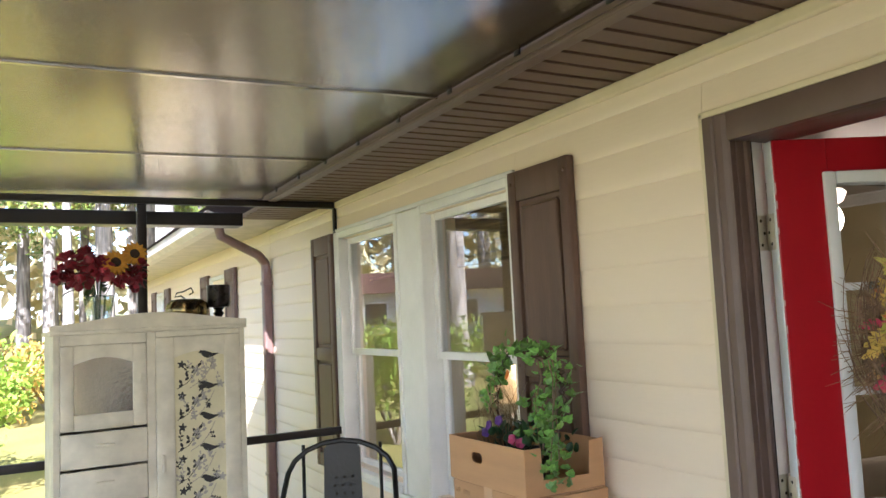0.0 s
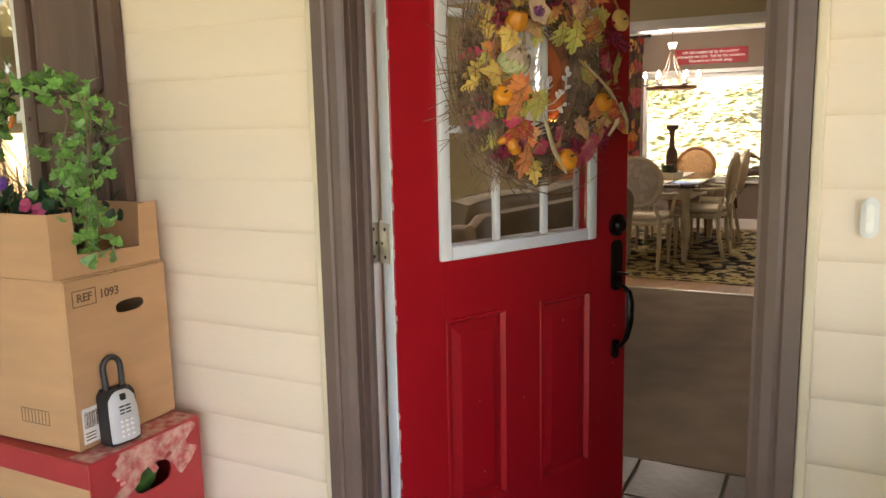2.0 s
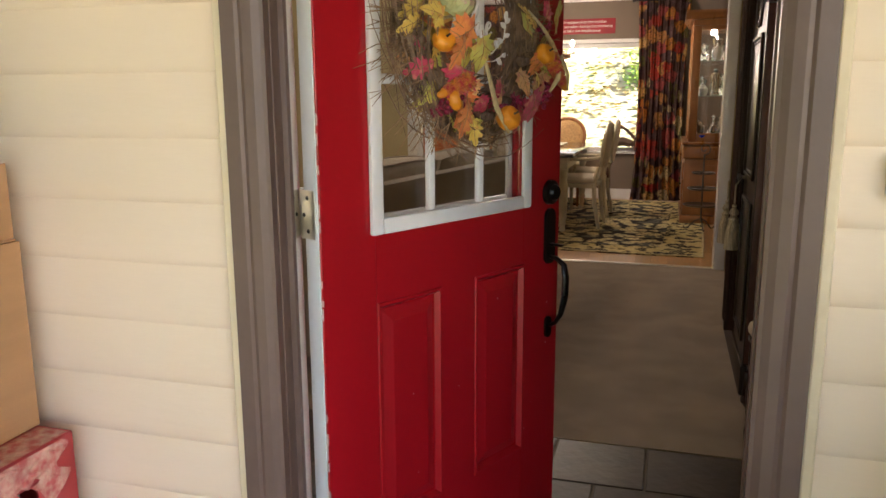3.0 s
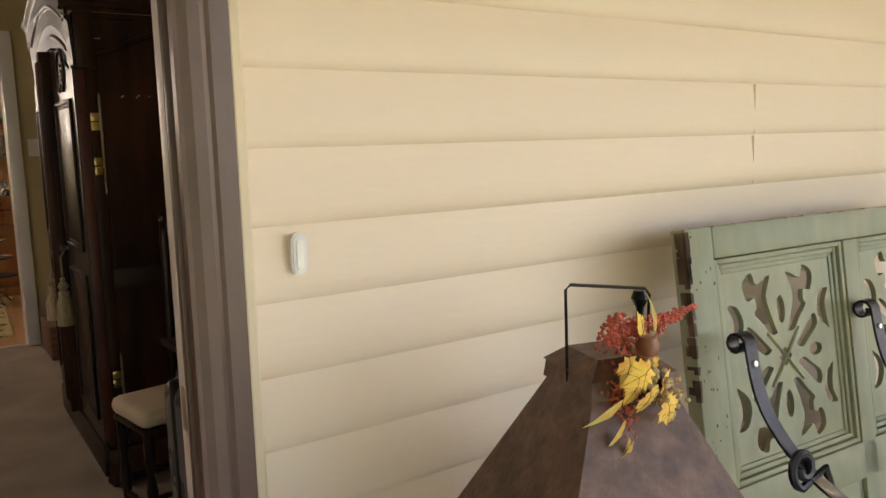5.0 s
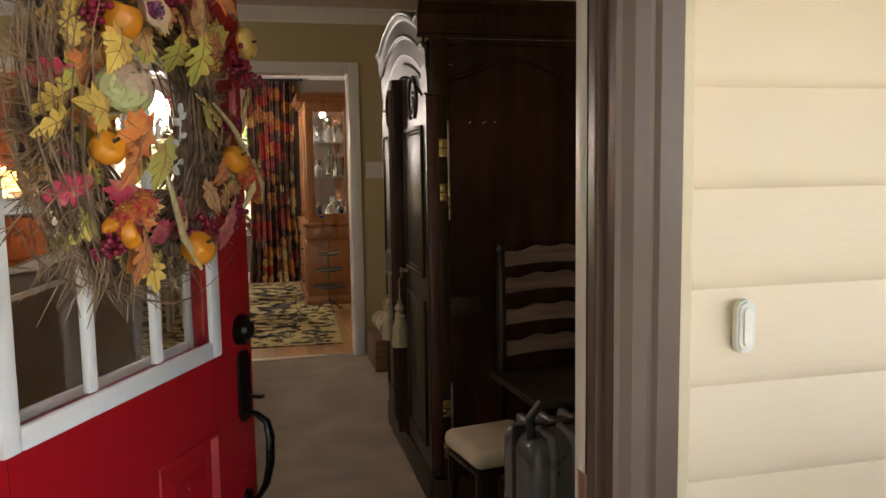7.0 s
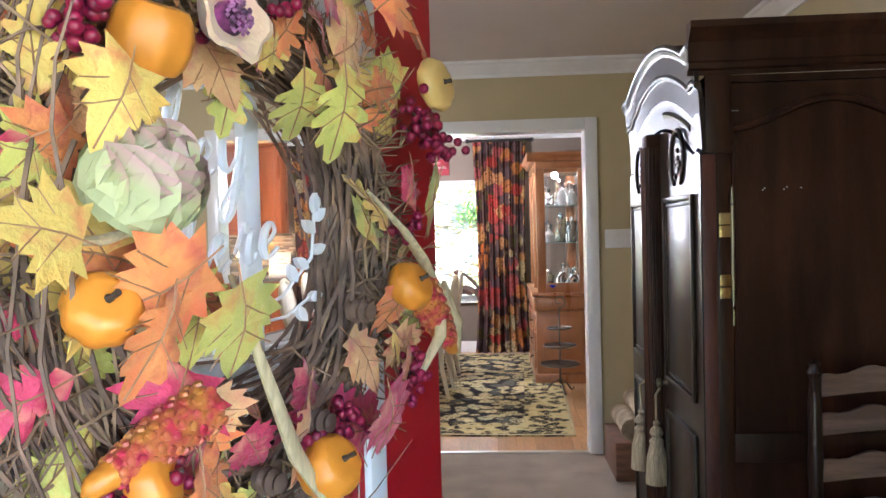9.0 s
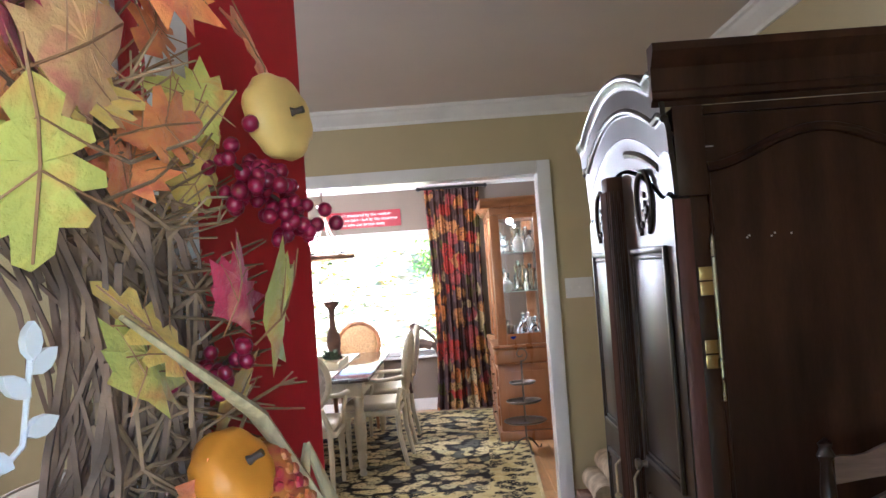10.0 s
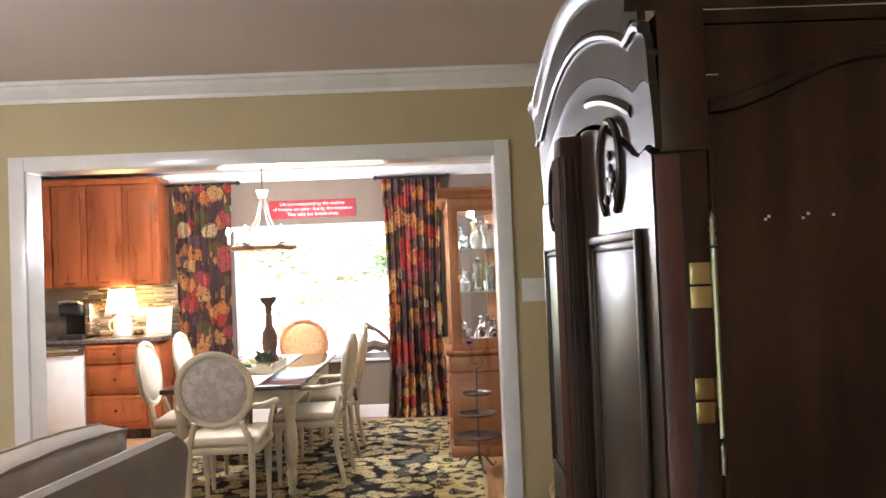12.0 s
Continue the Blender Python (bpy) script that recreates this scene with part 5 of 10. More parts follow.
part("cap", frustum(bmesh.new(), 0.145, 0.138, LT - 0.0395, LT - 0.012), RUST, lan, smooth=False)
part("cap_top", frustum(bmesh.new(), 0.145, 0.09, LT - 0.0115, LT + 0.012), RUST, lan, smooth=False)
part("handle", tube(bmesh.new(), [(-0.07, 0, LT - 0.03), (-0.073, 0, LT + 0.11), (-0.065, 0, LT + 0.117), (0.065, 0, LT + 0.1), (0.073, 0, LT + 0.09), (0.07, 0, LT - 0.03)], 0.0026, 6), BLACKM, lan, "square black wire handle")
part("finial", lathe(bmesh.new(), [(0, 0), (0.006, 0), (0.006, 0.06), (0.014, 0.075), (0.01, 0.088), (0, 0.09)], 12, m=pose(0.07, 0.02, LT + 0.005)), BLACKM, lan)

# ---- the red front door ----
MDOOR = pose(0.002, 0.13, 0, 0, 0, 64.4)
NICKEL = bpy.data.materials["brushed_nickel"]
DOORWHITE = material("glossy_white_frame", (0.78, 0.78, 0.78), 0.35, vary=0.04, bump=0.08)
door = thing("door_1", MDOOR, "red half-glass front door standing open", "door", kind="structure")
Y0, Y1 = -0.057, -0.012
DW0, DW1, DTOP = -0.006, 0.884, 2.045
WS0, WS1, WZ0, WZ1 = 0.131, 0.728, 0.99, 1.948
bm = bmesh.new()
box(bm, DW0, WS0 + 0.02, Y0, Y1, 0.008, DTOP, bevel=0.0025)
box(bm, WS1 - 0.02, DW1, Y0, Y1, 0.008, DTOP, bevel=0.0025)
box(bm, WS0 + 0.02, WS1 - 0.02, Y0, Y1, WZ1 - 0.02, DTOP - 0.0004)
# the lower part round two pressed panels
PL, PR, PZ0, PZ1 = (0.150, 0.368), (0.497, 0.716), 0.275, 0.832
box(bm, WS0 + 0.02, WS1 - 0.02, Y0, Y1, PZ1, WZ0 + 0.02)
box(bm, WS0 + 0.02, WS1 - 0.02, Y0, Y1, 0.0084, PZ0)
box(bm, PL[1], PR[0], Y0, Y1, PZ0, PZ1)
bmesh.ops.remove_doubles(bm, verts=bm.verts, dist=1e-5)
part("slab", bm, RED, door, smooth=False)
for a, b in (PL, PR):
    bm = bmesh.new()
    steps = [(0.0, Y0), (0.002, Y0 - 0.004), (0.009, Y0 - 0.0045), (0.013, Y0 + 0.002), (0.017, Y0 + 0.009), (0.024, Y0 + 0.0095), (0.05, Y0 + 0.001), (0.053, Y0 + 0.0005)]
    rings = []
    for d, y in steps:
        rings.append([bm.verts.new(c) for c in ((a + d, y, PZ0 + d), (b - d, y, PZ0 + d), (b - d, y, PZ1 - d), (a + d, y, PZ1 - d))])
    for p, q in zip(rings, rings[1:]):
        for i in range(4):
            bm.faces.new((p[i], p[(i + 1) % 4], q[(i + 1) % 4], q[i]))
    bm.faces.new(rings[-1])
    bmesh.ops.recalc_face_normals(bm, faces=bm.faces)
    box(bm, a, b, Y0 + 0.02, Y1, PZ0, PZ1)
    part("pressed_panel", bm, RED, door, smooth=False)
part("door_edge", boxed(DW0 - 0.004, DW0 - 0.0005, Y0 + 0.002, Y1 - 0.001, 0.01, DTOP - 0.002, bevel=0.001), DOORWHITE, door, "white painted hinge edge")
# chips in the paint along the hinge edge
bm = bmesh.new()
rc = random.Random(21)
for i in range(26):
    z = rc.uniform(0.2, 1.9)
    box(bm, DW0 - 0.0006, DW0 + rc.uniform(0.001, 0.004), Y0 - 0.0005, Y0 + 0.002, z, z + rc.uniform(0.004, 0.03))
for i in range(10):
    x, z = rc.uniform(0.02, 0.86), rc.uniform(0.3, 0.97)
    box(bm, x, x + 0.003, Y0 - 0.0004, Y0 + 0.001, z, z + rc.uniform(0.002, 0.005))
tagged(part("paint_chips", bm, material("chip_primer", (0.62, 0.42, 0.38), 0.8, vary=0.1), door), kind="stuff")
# glazed light
lite = part("lite_frame", boxed(WS0, WS0 + 0.036, Y0 - 0.014, Y0, WZ0, WZ1, bevel=0.006), DOORWHITE, door, "white moulded window frame")
for x0, x1, z0, z1 in ((WS1 - 0.036, WS1, WZ0, WZ1), (WS0 + 0.0362, WS1 - 0.0362, WZ0, WZ0 + 0.036), (WS0 + 0.0362, WS1 - 0.0362, WZ1 - 0.036, WZ1)):
    part("frame_bar", boxed(x0, x1, Y0 - 0.014, Y0, z0, z1, bevel=0.006), DOORWHITE, lite, m=pose(0, 0, 0))
for x in (0.332, 0.515):
    for y in (Y0 - 0.006,):
        part("muntin", boxed(x - 0.011, x + 0.011, y, y + 0.015, WZ0 + 0.0365, WZ1 - 0.0365, bevel=0.004), DOORWHITE, lite, m=pose(0, 0, 0))
for z in (1.33, 1.62):
    for x0, x1 in ((WS0 + 0.0365, 0.3205), (0.3435, 0.5035), (0.5265, WS1 - 0.0365)):
        part("muntin", boxed(x0, x1, Y0 - 0.006, Y0 + 0.009, z - 0.011, z + 0.011, bevel=0.004), DOORWHITE, lite, m=pose(0, 0, 0))
gp = part("pane", boxed(WS0 + 0.02, WS1 - 0.02, -0.0405, -0.0365, WZ0 + 0.02, WZ1 - 0.02), GLASS, lite, "clear door glass", m=pose(0, 0, 0))
gp.visible_shadow = False
inn = part("lite_frame", boxed(WS0, WS0 + 0.036, Y1, Y1 + 0.012, WZ0, WZ1, bevel=0.005), DOORWHITE, door, "white inner window frame")
for x0, x1, z0, z1 in ((WS1 - 0.036, WS1, WZ0, WZ1), (WS0 + 0.0362, WS1 - 0.0362, WZ0, WZ0 + 0.036), (WS0 + 0.0362, WS1 - 0.0362, WZ1 - 0.036, WZ1)):
    part("frame_bar", boxed(x0, x1, Y1, Y1 + 0.012, z0, z1, bevel=0.005), DOORWHITE, inn, m=pose(0, 0, 0))
# hinges
PIN = (-0.0017, 0.0036)
TO_DOOR = MDOOR.inverted()
for z in (0.22, 1.0, 1.735):
    bm = bmesh.new()
    for k in range(5):
        tube(bm, [(*PIN, z + 0.0205 * k), (*PIN, z + 0.0205 * k + 0.0195)], 0.0068, 14)
    lathe(bm, [(0.0, -0.004), (0.005, -0.003), (0.0055, 0.0), (0, 0.0)], 12, m=pose(*PIN, z))
    lathe(bm, [(0.0, 0.0), (0.0055, 0.0), (0.005, 0.003), (0, 0.004)], 12, m=pose(*PIN, z + 0.102))
    h = part("hinge", bm, NICKEL, door, "brushed steel hinge")
    part("leaf", boxed(DW0 - 0.0062, DW0 - 0.0042, -0.048, 0.0005, z, z + 0.102, bevel=0.0008), NICKEL, h, m=pose(0, 0, 0))
    part("leaf", boxed(-0.0118, -0.0098, 0.084, 0.13, z, z + 0.102, bevel=0.0008), NICKEL, h, m=TO_DOOR)
    for q, dz in enumerate((0.016, 0.05, 0.086)):
        head = [(0, 0.0012), (0.004, 0.001), (0.005, 0)]
        part("screw", lathe(bmesh.new(), head, 10, m=pose(DW0 - 0.0062, -0.026 + 0.012 * (q == 1), z + dz, 0, -90)), DARKMETAL, h, m=pose(0, 0, 0))
        part("screw", lathe(bmesh.new(), head, 10, m=pose(-0.0098, 0.105 + 0.012 * (q == 1), z + dz, 0, 90)), DARKMETAL, h, m=TO_DOOR)
# deadbolt and handle set
OILBRZ = material("black_bronze_hardware", (0.012, 0.011, 0.011), 0.3, metal=0.6, vary=0.25, spec=0.6)
LX0 = 0.832
db = part("deadbolt", lathe(bmesh.new(), [(0, 0.026), (0.018, 0.026), (0.022, 0.022), (0.024, 0.016), (0.034, 0.012), (0.036, 0.0)], 28, m=pose(LX0, Y0, 1.022, 90)), OILBRZ, door, "black round deadbolt")
part("bolt_edge", boxed(DW1, DW1 + 0.002, -0.05, -0.02, 0.99, 1.05, bevel=0.0005), NICKEL, door, "steel bolt plate")
part("latch_edge", boxed(DW1, DW1 + 0.002, -0.05, -0.02, 0.87, 0.93, bevel=0.0005), NICKEL, door, "steel latch plate")
hs = part("handle_set", extrude_outline(bmesh.new(), arc(0, 0.952, 0.024, 0, 180, 8) + [(-0.024, 0.83), (-0.012, 0.815), (0.012, 0.815), (0.024, 0.83)], Y0 - 0.008, Y0, m=pose(LX0, 0, 0)), OILBRZ, door, "black thumb-latch handle set")
part("grip", tube(bmesh.new(), [(LX0, Y0 - 0.006, 0.835), (LX0, Y0 - 0.03, 0.832), (LX0, Y0 - 0.055, 0.815), (LX0, Y0 - 0.062, 0.78), (LX0, Y0 - 0.06, 0.72), (LX0, Y0 - 0.048, 0.67), (LX0, Y0 - 0.03, 0.64), (LX0, Y0 - 0.012, 0.628)], [0.007, 0.009, 0.011, 0.013, 0.013, 0.011, 0.009, 0.008], 10, 0.75), OILBRZ, hs, m=pose(0, 0, 0))
part("foot_plate", extrude_outline(bmesh.new(), [(x * 1.0, z) for x, z in arc(0, 0.64, 0.015, 0, 180, 6) + arc(0, 0.605, 0.015, 180, 360, 6)], Y0 - 0.007, Y0, m=pose(LX0, 0, 0)), OILBRZ, hs, m=pose(0, 0, 0))
part("thumb_latch", boxed(LX0 - 0.009, LX0 + 0.009, Y0 - 0.05, Y0 - 0.006, 0.868, 0.875, bevel=0.003), OILBRZ, hs, m=pose(0, 0, 0))
part("inner_knob", lathe(bmesh.new(), [(0.03, 0), (0.03, 0.006), (0.012, 0.012), (0.012, 0.03), (0.026, 0.04), (0.028, 0.055), (0.016, 0.064), (0, 0.065)], 24, m=pose(LX0, Y1, 0.9, -90)), OILBRZ, door)

# ---- autumn wreath ----
def leaf_paint(name, c1, c2, c3, scale=17.0):
    m = material(name, c1, 0.6, vary=0.1, scale=scale, bump=0.4, bump_scale=140, rand=0.12, sheen=0.2)
    nt = m.node_tree
    r = next(n for n in nt.nodes if n.type == "VALTORGB")
    r.color_ramp.elements[0].color, r.color_ramp.elements[1].color = (*c2, 1), (*c1, 1)
    e = r.color_ramp.elements.new(0.5)
    e.color = (*c3, 1)
    r.color_ramp.elements[0].position, r.color_ramp.elements[2].position = 0.30, 0.70
    return m


L_YEL = leaf_paint("yellow_leaf", (0.72, 0.42, 0.05), (0.62, 0.15, 0.05), (0.70, 0.52, 0.10))
L_ORG = leaf_paint("orange_leaf", (0.70, 0.13, 0.04), (0.50, 0.05, 0.05), (0.72, 0.27, 0.06))
L_PNK = leaf_paint("pink_leaf", (0.66, 0.055, 0.13), (0.74, 0.36, 0.20), (0.46, 0.025, 0.08))
L_GRN = leaf_paint("green_gold_leaf", (0.44, 0.45, 0.07), (0.64, 0.22, 0.05), (0.58, 0.54, 0.10))
L_PCH = leaf_paint("peach_leaf", (0.64, 0.26, 0.13), (0.52, 0.08, 0.10), (0.68, 0.42, 0.16))
MAPLE = [(0.012, 0.0), (0.045, -0.006), (0.036, 0.012), (0.062, 0.02), (0.05, 0.03), (0.072, 0.052), (0.048, 0.052), (0.05, 0.064), (0.03, 0.055), (0.034, 0.075), (0.024, 0.074), (0.016, 0.095), (0.0, 0.115)]
OAK = [(0.01, 0.006), (0.022, 0.016), (0.012, 0.026), (0.036, 0.036), (0.038, 0.046), (0.018, 0.05), (0.042, 0.066), (0.042, 0.076), (0.02, 0.076), (0.034, 0.094), (0.03, 0.102), (0.014, 0.1), (0.014, 0.12), (0.0, 0.13)]
VEIN = material("leaf_vein", (0.40, 0.21, 0.09), 0.7)
WIL = material("twig_brown", (0.30, 0.19, 0.12), 0.8, vary=0.3, scale=20, bump=0.4)
TWG = material("twig_tan", (0.40, 0.26, 0.14), 0.8, vary=0.25, scale=20)


def big_leaf(name, outline, mat):
    """A cloth leaf with a wavy surface and raised veins."""
    bm = bmesh.new()
    ymax = max(p[1] for p in outline)
    def up(x, y):
        return 0.10 * abs(x) + 0.006 * math.sin(55 * x + 40 * y) - 0.9 * y * y
    ring = [(0.0, 0.0)] + outline + [(-x, y) for x, y in outline[-2::-1]]
    cy = ymax * 0.42
    inner = [(x * 0.5, cy + (y - cy) * 0.5) for x, y in ring]
    a = [bm.verts.new((x, y, up(x, y))) for x, y in ring]
    b = [bm.verts.new((x, y, up(x, y) + 0.002)) for x, y in inner]
    c = bm.verts.new((0, cy, up(0, cy)))
    n = len(a)
    for i in range(n):
        j = (i + 1) % n
        bm.faces.new((a[i], a[j], b[j], b[i]))
        bm.faces.new((b[i], b[j], c))
    for f in bm.faces:
        f.material_index = 0
    vein = [(0, -0.02), (0, cy * 0.5), (0, cy), (0, ymax * 0.95)]
    tube(bm, [(x, y, up(x, y) + 0.002) for x, y in vein], 0.0013, 4, mat=1)
    for s in (-1, 1):
        for y0, k in ((0.2, 0.55), (0.45, 0.5)):
            q = [(0, ymax * y0), (s * ymax * k * 0.4, ymax * (y0 + 0.15)), (s * ymax * k * 0.75, ymax * (y0 + 0.26))]
            tube(bm, [(x, y, up(x, y) + 0.002) for x, y in q], 0.0009, 4, mat=1)
    return mesh_of(bm, name, [mat, VEIN], True)


LEAVES = {}
for key, mat in (("y", L_YEL), ("o", L_ORG), ("p", L_PNK), ("g", L_GRN), ("c", L_PCH)):
    LEAVES["m" + key] = big_leaf("maple_leaf", MAPLE, mat)
    LEAVES["k" + key] = big_leaf("oak_leaf", OAK, mat)
wr = thing("wreath", MDOOR @ pose(0.452, -0.085, 1.455), "autumn twig wreath with leaves, gourds and lettered sign", "wreath")
rw_ = random.Random(5)
# wound ring of twigs
bm = bmesh.new()
for i in range(280):
    r0 = 0.192 + rw_.gauss(0, 0.026)
    a0 = rw_.uniform(0, 360)
    span = rw_.uniform(90, 230)
    y0 = rw_.gauss(0.0, 0.014)
    pts = [((r0 + 0.012 * math.sin(q * 0.8 + i)) * math.cos(radians(a0 + span * q / 12)), y0 + 0.012 * math.sin(q * 0.7 + i * 2), (r0 + 0.012 * math.sin(q * 0.8 + i)) * 1.06 * math.sin(radians(a0 + span * q / 12))) for q in range(13)]
    tube(bm, pts, rw_.uniform(0.0014, 0.0032), 4)
# long strands sprung loose along one side of the ring
for i in range(150):
    a0 = rw_.gauss(196, 30)
    r0 = 0.2 + abs(rw_.gauss(0, 0.03))
    span = rw_.uniform(35, 80) * rw_.choice((-1, 1))
    off = rw_.uniform(0.02, 0.085)
    y0 = rw_.gauss(-0.015, 0.018)
    pts = []
    for q in range(7):
        f = q / 6
        rr = r0 + off * f ** 1.6 + 0.004 * math.sin(q * 1.7 + i)
        t = radians(a0 + span * f)
        pts.append((rr * math.cos(t), y0 - 0.02 * f * math.sin(i), rr * 1.05 * math.sin(t)))
    tube(bm, pts, [0.0022 - 0.0014 * q / 6 for q in range(7)], 4)
tagged(part("twig_ring", bm, WIL, wr, "brown grapevine twigs wound into a ring"), kind="stuff")
bm = bmesh.new()
for i in range(640):
    a = radians(rw_.choice((rw_.gauss(190, 34), rw_.gauss(255, 40), rw_.gauss(110, 28), rw_.uniform(0, 360), rw_.gauss(10, 30), rw_.gauss(-20, 25))))
    r0 = 0.19 + rw_.gauss(0, 0.02)
    L = rw_.uniform(0.07, 0.17) * (1.12 if math.cos(a) < -0.4 else 0.75)
    lean = rw_.choice((-1, 1)) * rw_.uniform(0.8, 1.7)
    p = Vector((r0 * math.cos(a), rw_.gauss(-0.012, 0.012), r0 * math.sin(a)))
    d = Vector((math.cos(a + lean), rw_.uniform(-0.35, 0.2), math.sin(a + lean)))
    b = d.lerp(Vector((math.cos(a), rw_.uniform(-0.3, 0.15), math.sin(a))), 0.75)
    pts = [p, p + d * L * 0.4, p + d * L * 0.5 + b * L * 0.35, p + d * L * 0.5 + b * L * 0.75 + Vector((rw_.gauss(0, 0.008), rw_.gauss(0, 0.008), rw_.gauss(0, 0.008)))]
    tube(bm, pts, [0.0018, 0.0015, 0.0011, 0.0007], 4)
    if i % 3 == 0:
        e = pts[2]
        for k in range(3):
            v = b + Vector((rw_.gauss(0, 0.5), rw_.gauss(0, 0.3), rw_.gauss(0, 0.5)))
            tube(bm, [e, e + v.normalized() * L * 0.22], 0.0008, 3)
tagged(part("twig_sprays", bm, TWG, wr, "loose tan twigs spraying from the ring"), kind="stuff")


def put_leaf(key, x, z, turn, s=1.0, y=-0.045, tip=0.0, roll=0.0):
    ob = new("maple_leaf" if key[0] == "m" else "oak_leaf", LEAVES[key])
    ob.parent = wr
    ob.matrix_local = Matrix.Translation((x, y, z)) @ Matrix.Rotation(radians(turn), 4, "Y") @ Matrix.Rotation(radians(90 + tip), 4, "X") @ Matrix.Rotation(radians(roll), 4, "Y") @ Matrix.Scale(s, 4)
    return ob


# leaf: kind, x, z of its stem, the way it points (0 is up, clockwise), size
for spec in (("my", -0.13, 0.20, -30, 1.0), ("mg", 0.10, 0.22, 25, 1.05), ("mp", 0.02, 0.24, 10, 0.85), ("mo", -0.05, 0.2, -10, 0.8), ("ko", 0.14, 0.28, 70, 0.8), ("mc", 0.09, 0.17, 60, 0.95), ("kp", 0.05, 0.2, 100, 0.8),
             ("kg", 0.035, 0.15, 150, 0.95), ("mc", -0.07, 0.16, 150, 0.8), ("kg", -0.03, 0.15, 195, 0.75), ("my", -0.17, 0.15, 250, 0.95), ("mc", -0.14, 0.10, 285, 0.9), ("ko", -0.16, 0.12, 300, 0.8),
             ("mo", -0.14, -0.02, 285, 1.05), ("mg", -0.10, -0.03, 175, 0.9), ("mo", -0.09, -0.05, 100, 0.75), ("my", -0.17, -0.01, 330, 0.75), ("mp", -0.10, -0.10, 215, 0.95), ("ko", -0.10, -0.17, 185, 0.95), ("kp", -0.19, -0.09, 250, 0.8),
             ("mp", 0.09, -0.17, 150, 1.0), ("mc", 0.05, -0.16, 200, 0.9), ("mp", 0.13, -0.19, 120, 0.8), ("ky", -0.06, -0.2, 170, 0.85),
             ("mg", 0.24, 0.02, 60, 1.0), ("my", 0.22, -0.03, 100, 0.9), ("mo", 0.20, -0.05, 190, 0.95), ("kg", 0.23, -0.06, 140, 0.9), ("mp", 0.22, 0.03, 20, 0.75), ("ky", 0.18, 0.0, 330, 0.8),
             ("mg", 0.25, 0.17, 300, 0.75), ("ko", 0.27, 0.19, 10, 0.85), ("ky", 0.24, 0.15, 200, 0.7), ("mg", -0.19, 0.2, 310, 0.8), ("kp", -0.02, 0.26, 350, 0.8), ("ko", 0.18, 0.2, 40, 0.8), ("mo", 0.2, -0.12, 160, 0.8)):
    put_leaf(*spec[:4], spec[4] * 0.74, y=-0.035 - rw_.uniform(0, 0.035), tip=rw_.uniform(-32, 18), roll=rw_.uniform(-28, 28))

for i in range(64):
    a = rw_.uniform(0, 360) if i % 3 else rw_.uniform(40, 300)
    r = rw_.uniform(0.14, 0.235)
    put_leaf(rw_.choice(("mp", "mo", "kp", "mc", "ky", "kg", "ko", "mo", "mg", "my")), r * math.cos(radians(a)), r * math.sin(radians(a)), 90 - a + rw_.uniform(-70, 70), rw_.uniform(0.42, 0.68), y=-0.02 - rw_.uniform(0, 0.035), tip=rw_.uniform(-40, 25), roll=rw_.uniform(-40, 40))

for spec in (("mo", -0.125, -0.015, 238, 1.0, -0.108), ("ko", -0.15, -0.03, 200, 0.85, -0.104), ("mg", -0.085, -0.035, 168, 0.95, -0.1), ("my", -0.215, 0.0, 285, 0.7, -0.1), ("my", -0.175, 0.115, 205, 0.75, -0.1), ("kg", 0.06, 0.155, 165, 1.0, -0.095), ("mp", 0.03, 0.22, 60, 0.9, -0.09), ("mp", 0.11, -0.155, 160, 0.95, -0.1), ("mc", 0.07, 0.24, 20, 0.95, -0.08), ("mo", 0.13, 0.22, 50, 0.9, -0.085)):
    put_leaf(*spec[:4], spec[4] * 0.78, y=spec[5], tip=rw_.uniform(-20, 12), roll=rw_.uniform(-22, 22))

GOURD = material("orange_gourd", (0.78, 0.30, 0.012), 0.4, vary=0.12, scale=12, rand=0.1)
GOURDY = material("yellow_gourd", (0.80, 0.52, 0.14), 0.4, vary=0.1, scale=12)
BERRY = material("wine_berry", (0.26, 0.008, 0.045), 0.28, vary=0.2, scale=40, rand=0.2)
CORNM = material("red_corn", (0.40, 0.02, 0.05), 0.4, vary=0.4, scale=60, color2=(0.6, 0.25, 0.03))
HUSK = material("pale_husk", (0.58, 0.47, 0.25), 0.75, vary=0.15, scale=20, stretch=(8, 8, 1))
for x, z, r, h, mat, rx, rz in ((-0.138, 0.14, 0.026, 0.062, GOURD, 20, 0), (0.262, 0.166, 0.028, 0.03, GOURDY, 80, 0), (0.045, -0.215, 0.027, 0.055, GOURD, 60, 0), (-0.185, -0.045, 0.023, 0.04, GOURD, 60, -20), (-0.15, -0.17, 0.022, 0.035, GOURD, 70, 30), (0.195, -0.06, 0.024, 0.04, GOURD, 60, 0)):
    g = part("gourd", pumpkin_bm(r, h, 8, 24), mat, wr, m=Matrix.Translation((x, -0.075, z)) @ Euler((radians(rx), 0, radians(rz))).to_matrix().to_4x4() @ Matrix.Translation((0, 0, -h / 2)))
    part("stalk", tube(bmesh.new(), [(0, 0, h * 0.86), (0.002, 0, h * 0.95), (0.004, 0, h + 0.004)], [0.0035, 0.0022, 0.0026], 7), STEMD, g, m=pose(0, 0, 0))


BERRY_ME = mesh_of(lathe(bmesh.new(), [(0, -1), (0.6, -0.8), (0.95, -0.3), (0.95, 0.3), (0.6, 0.8), (0, 1)], 8), "berry", BERRY, True)


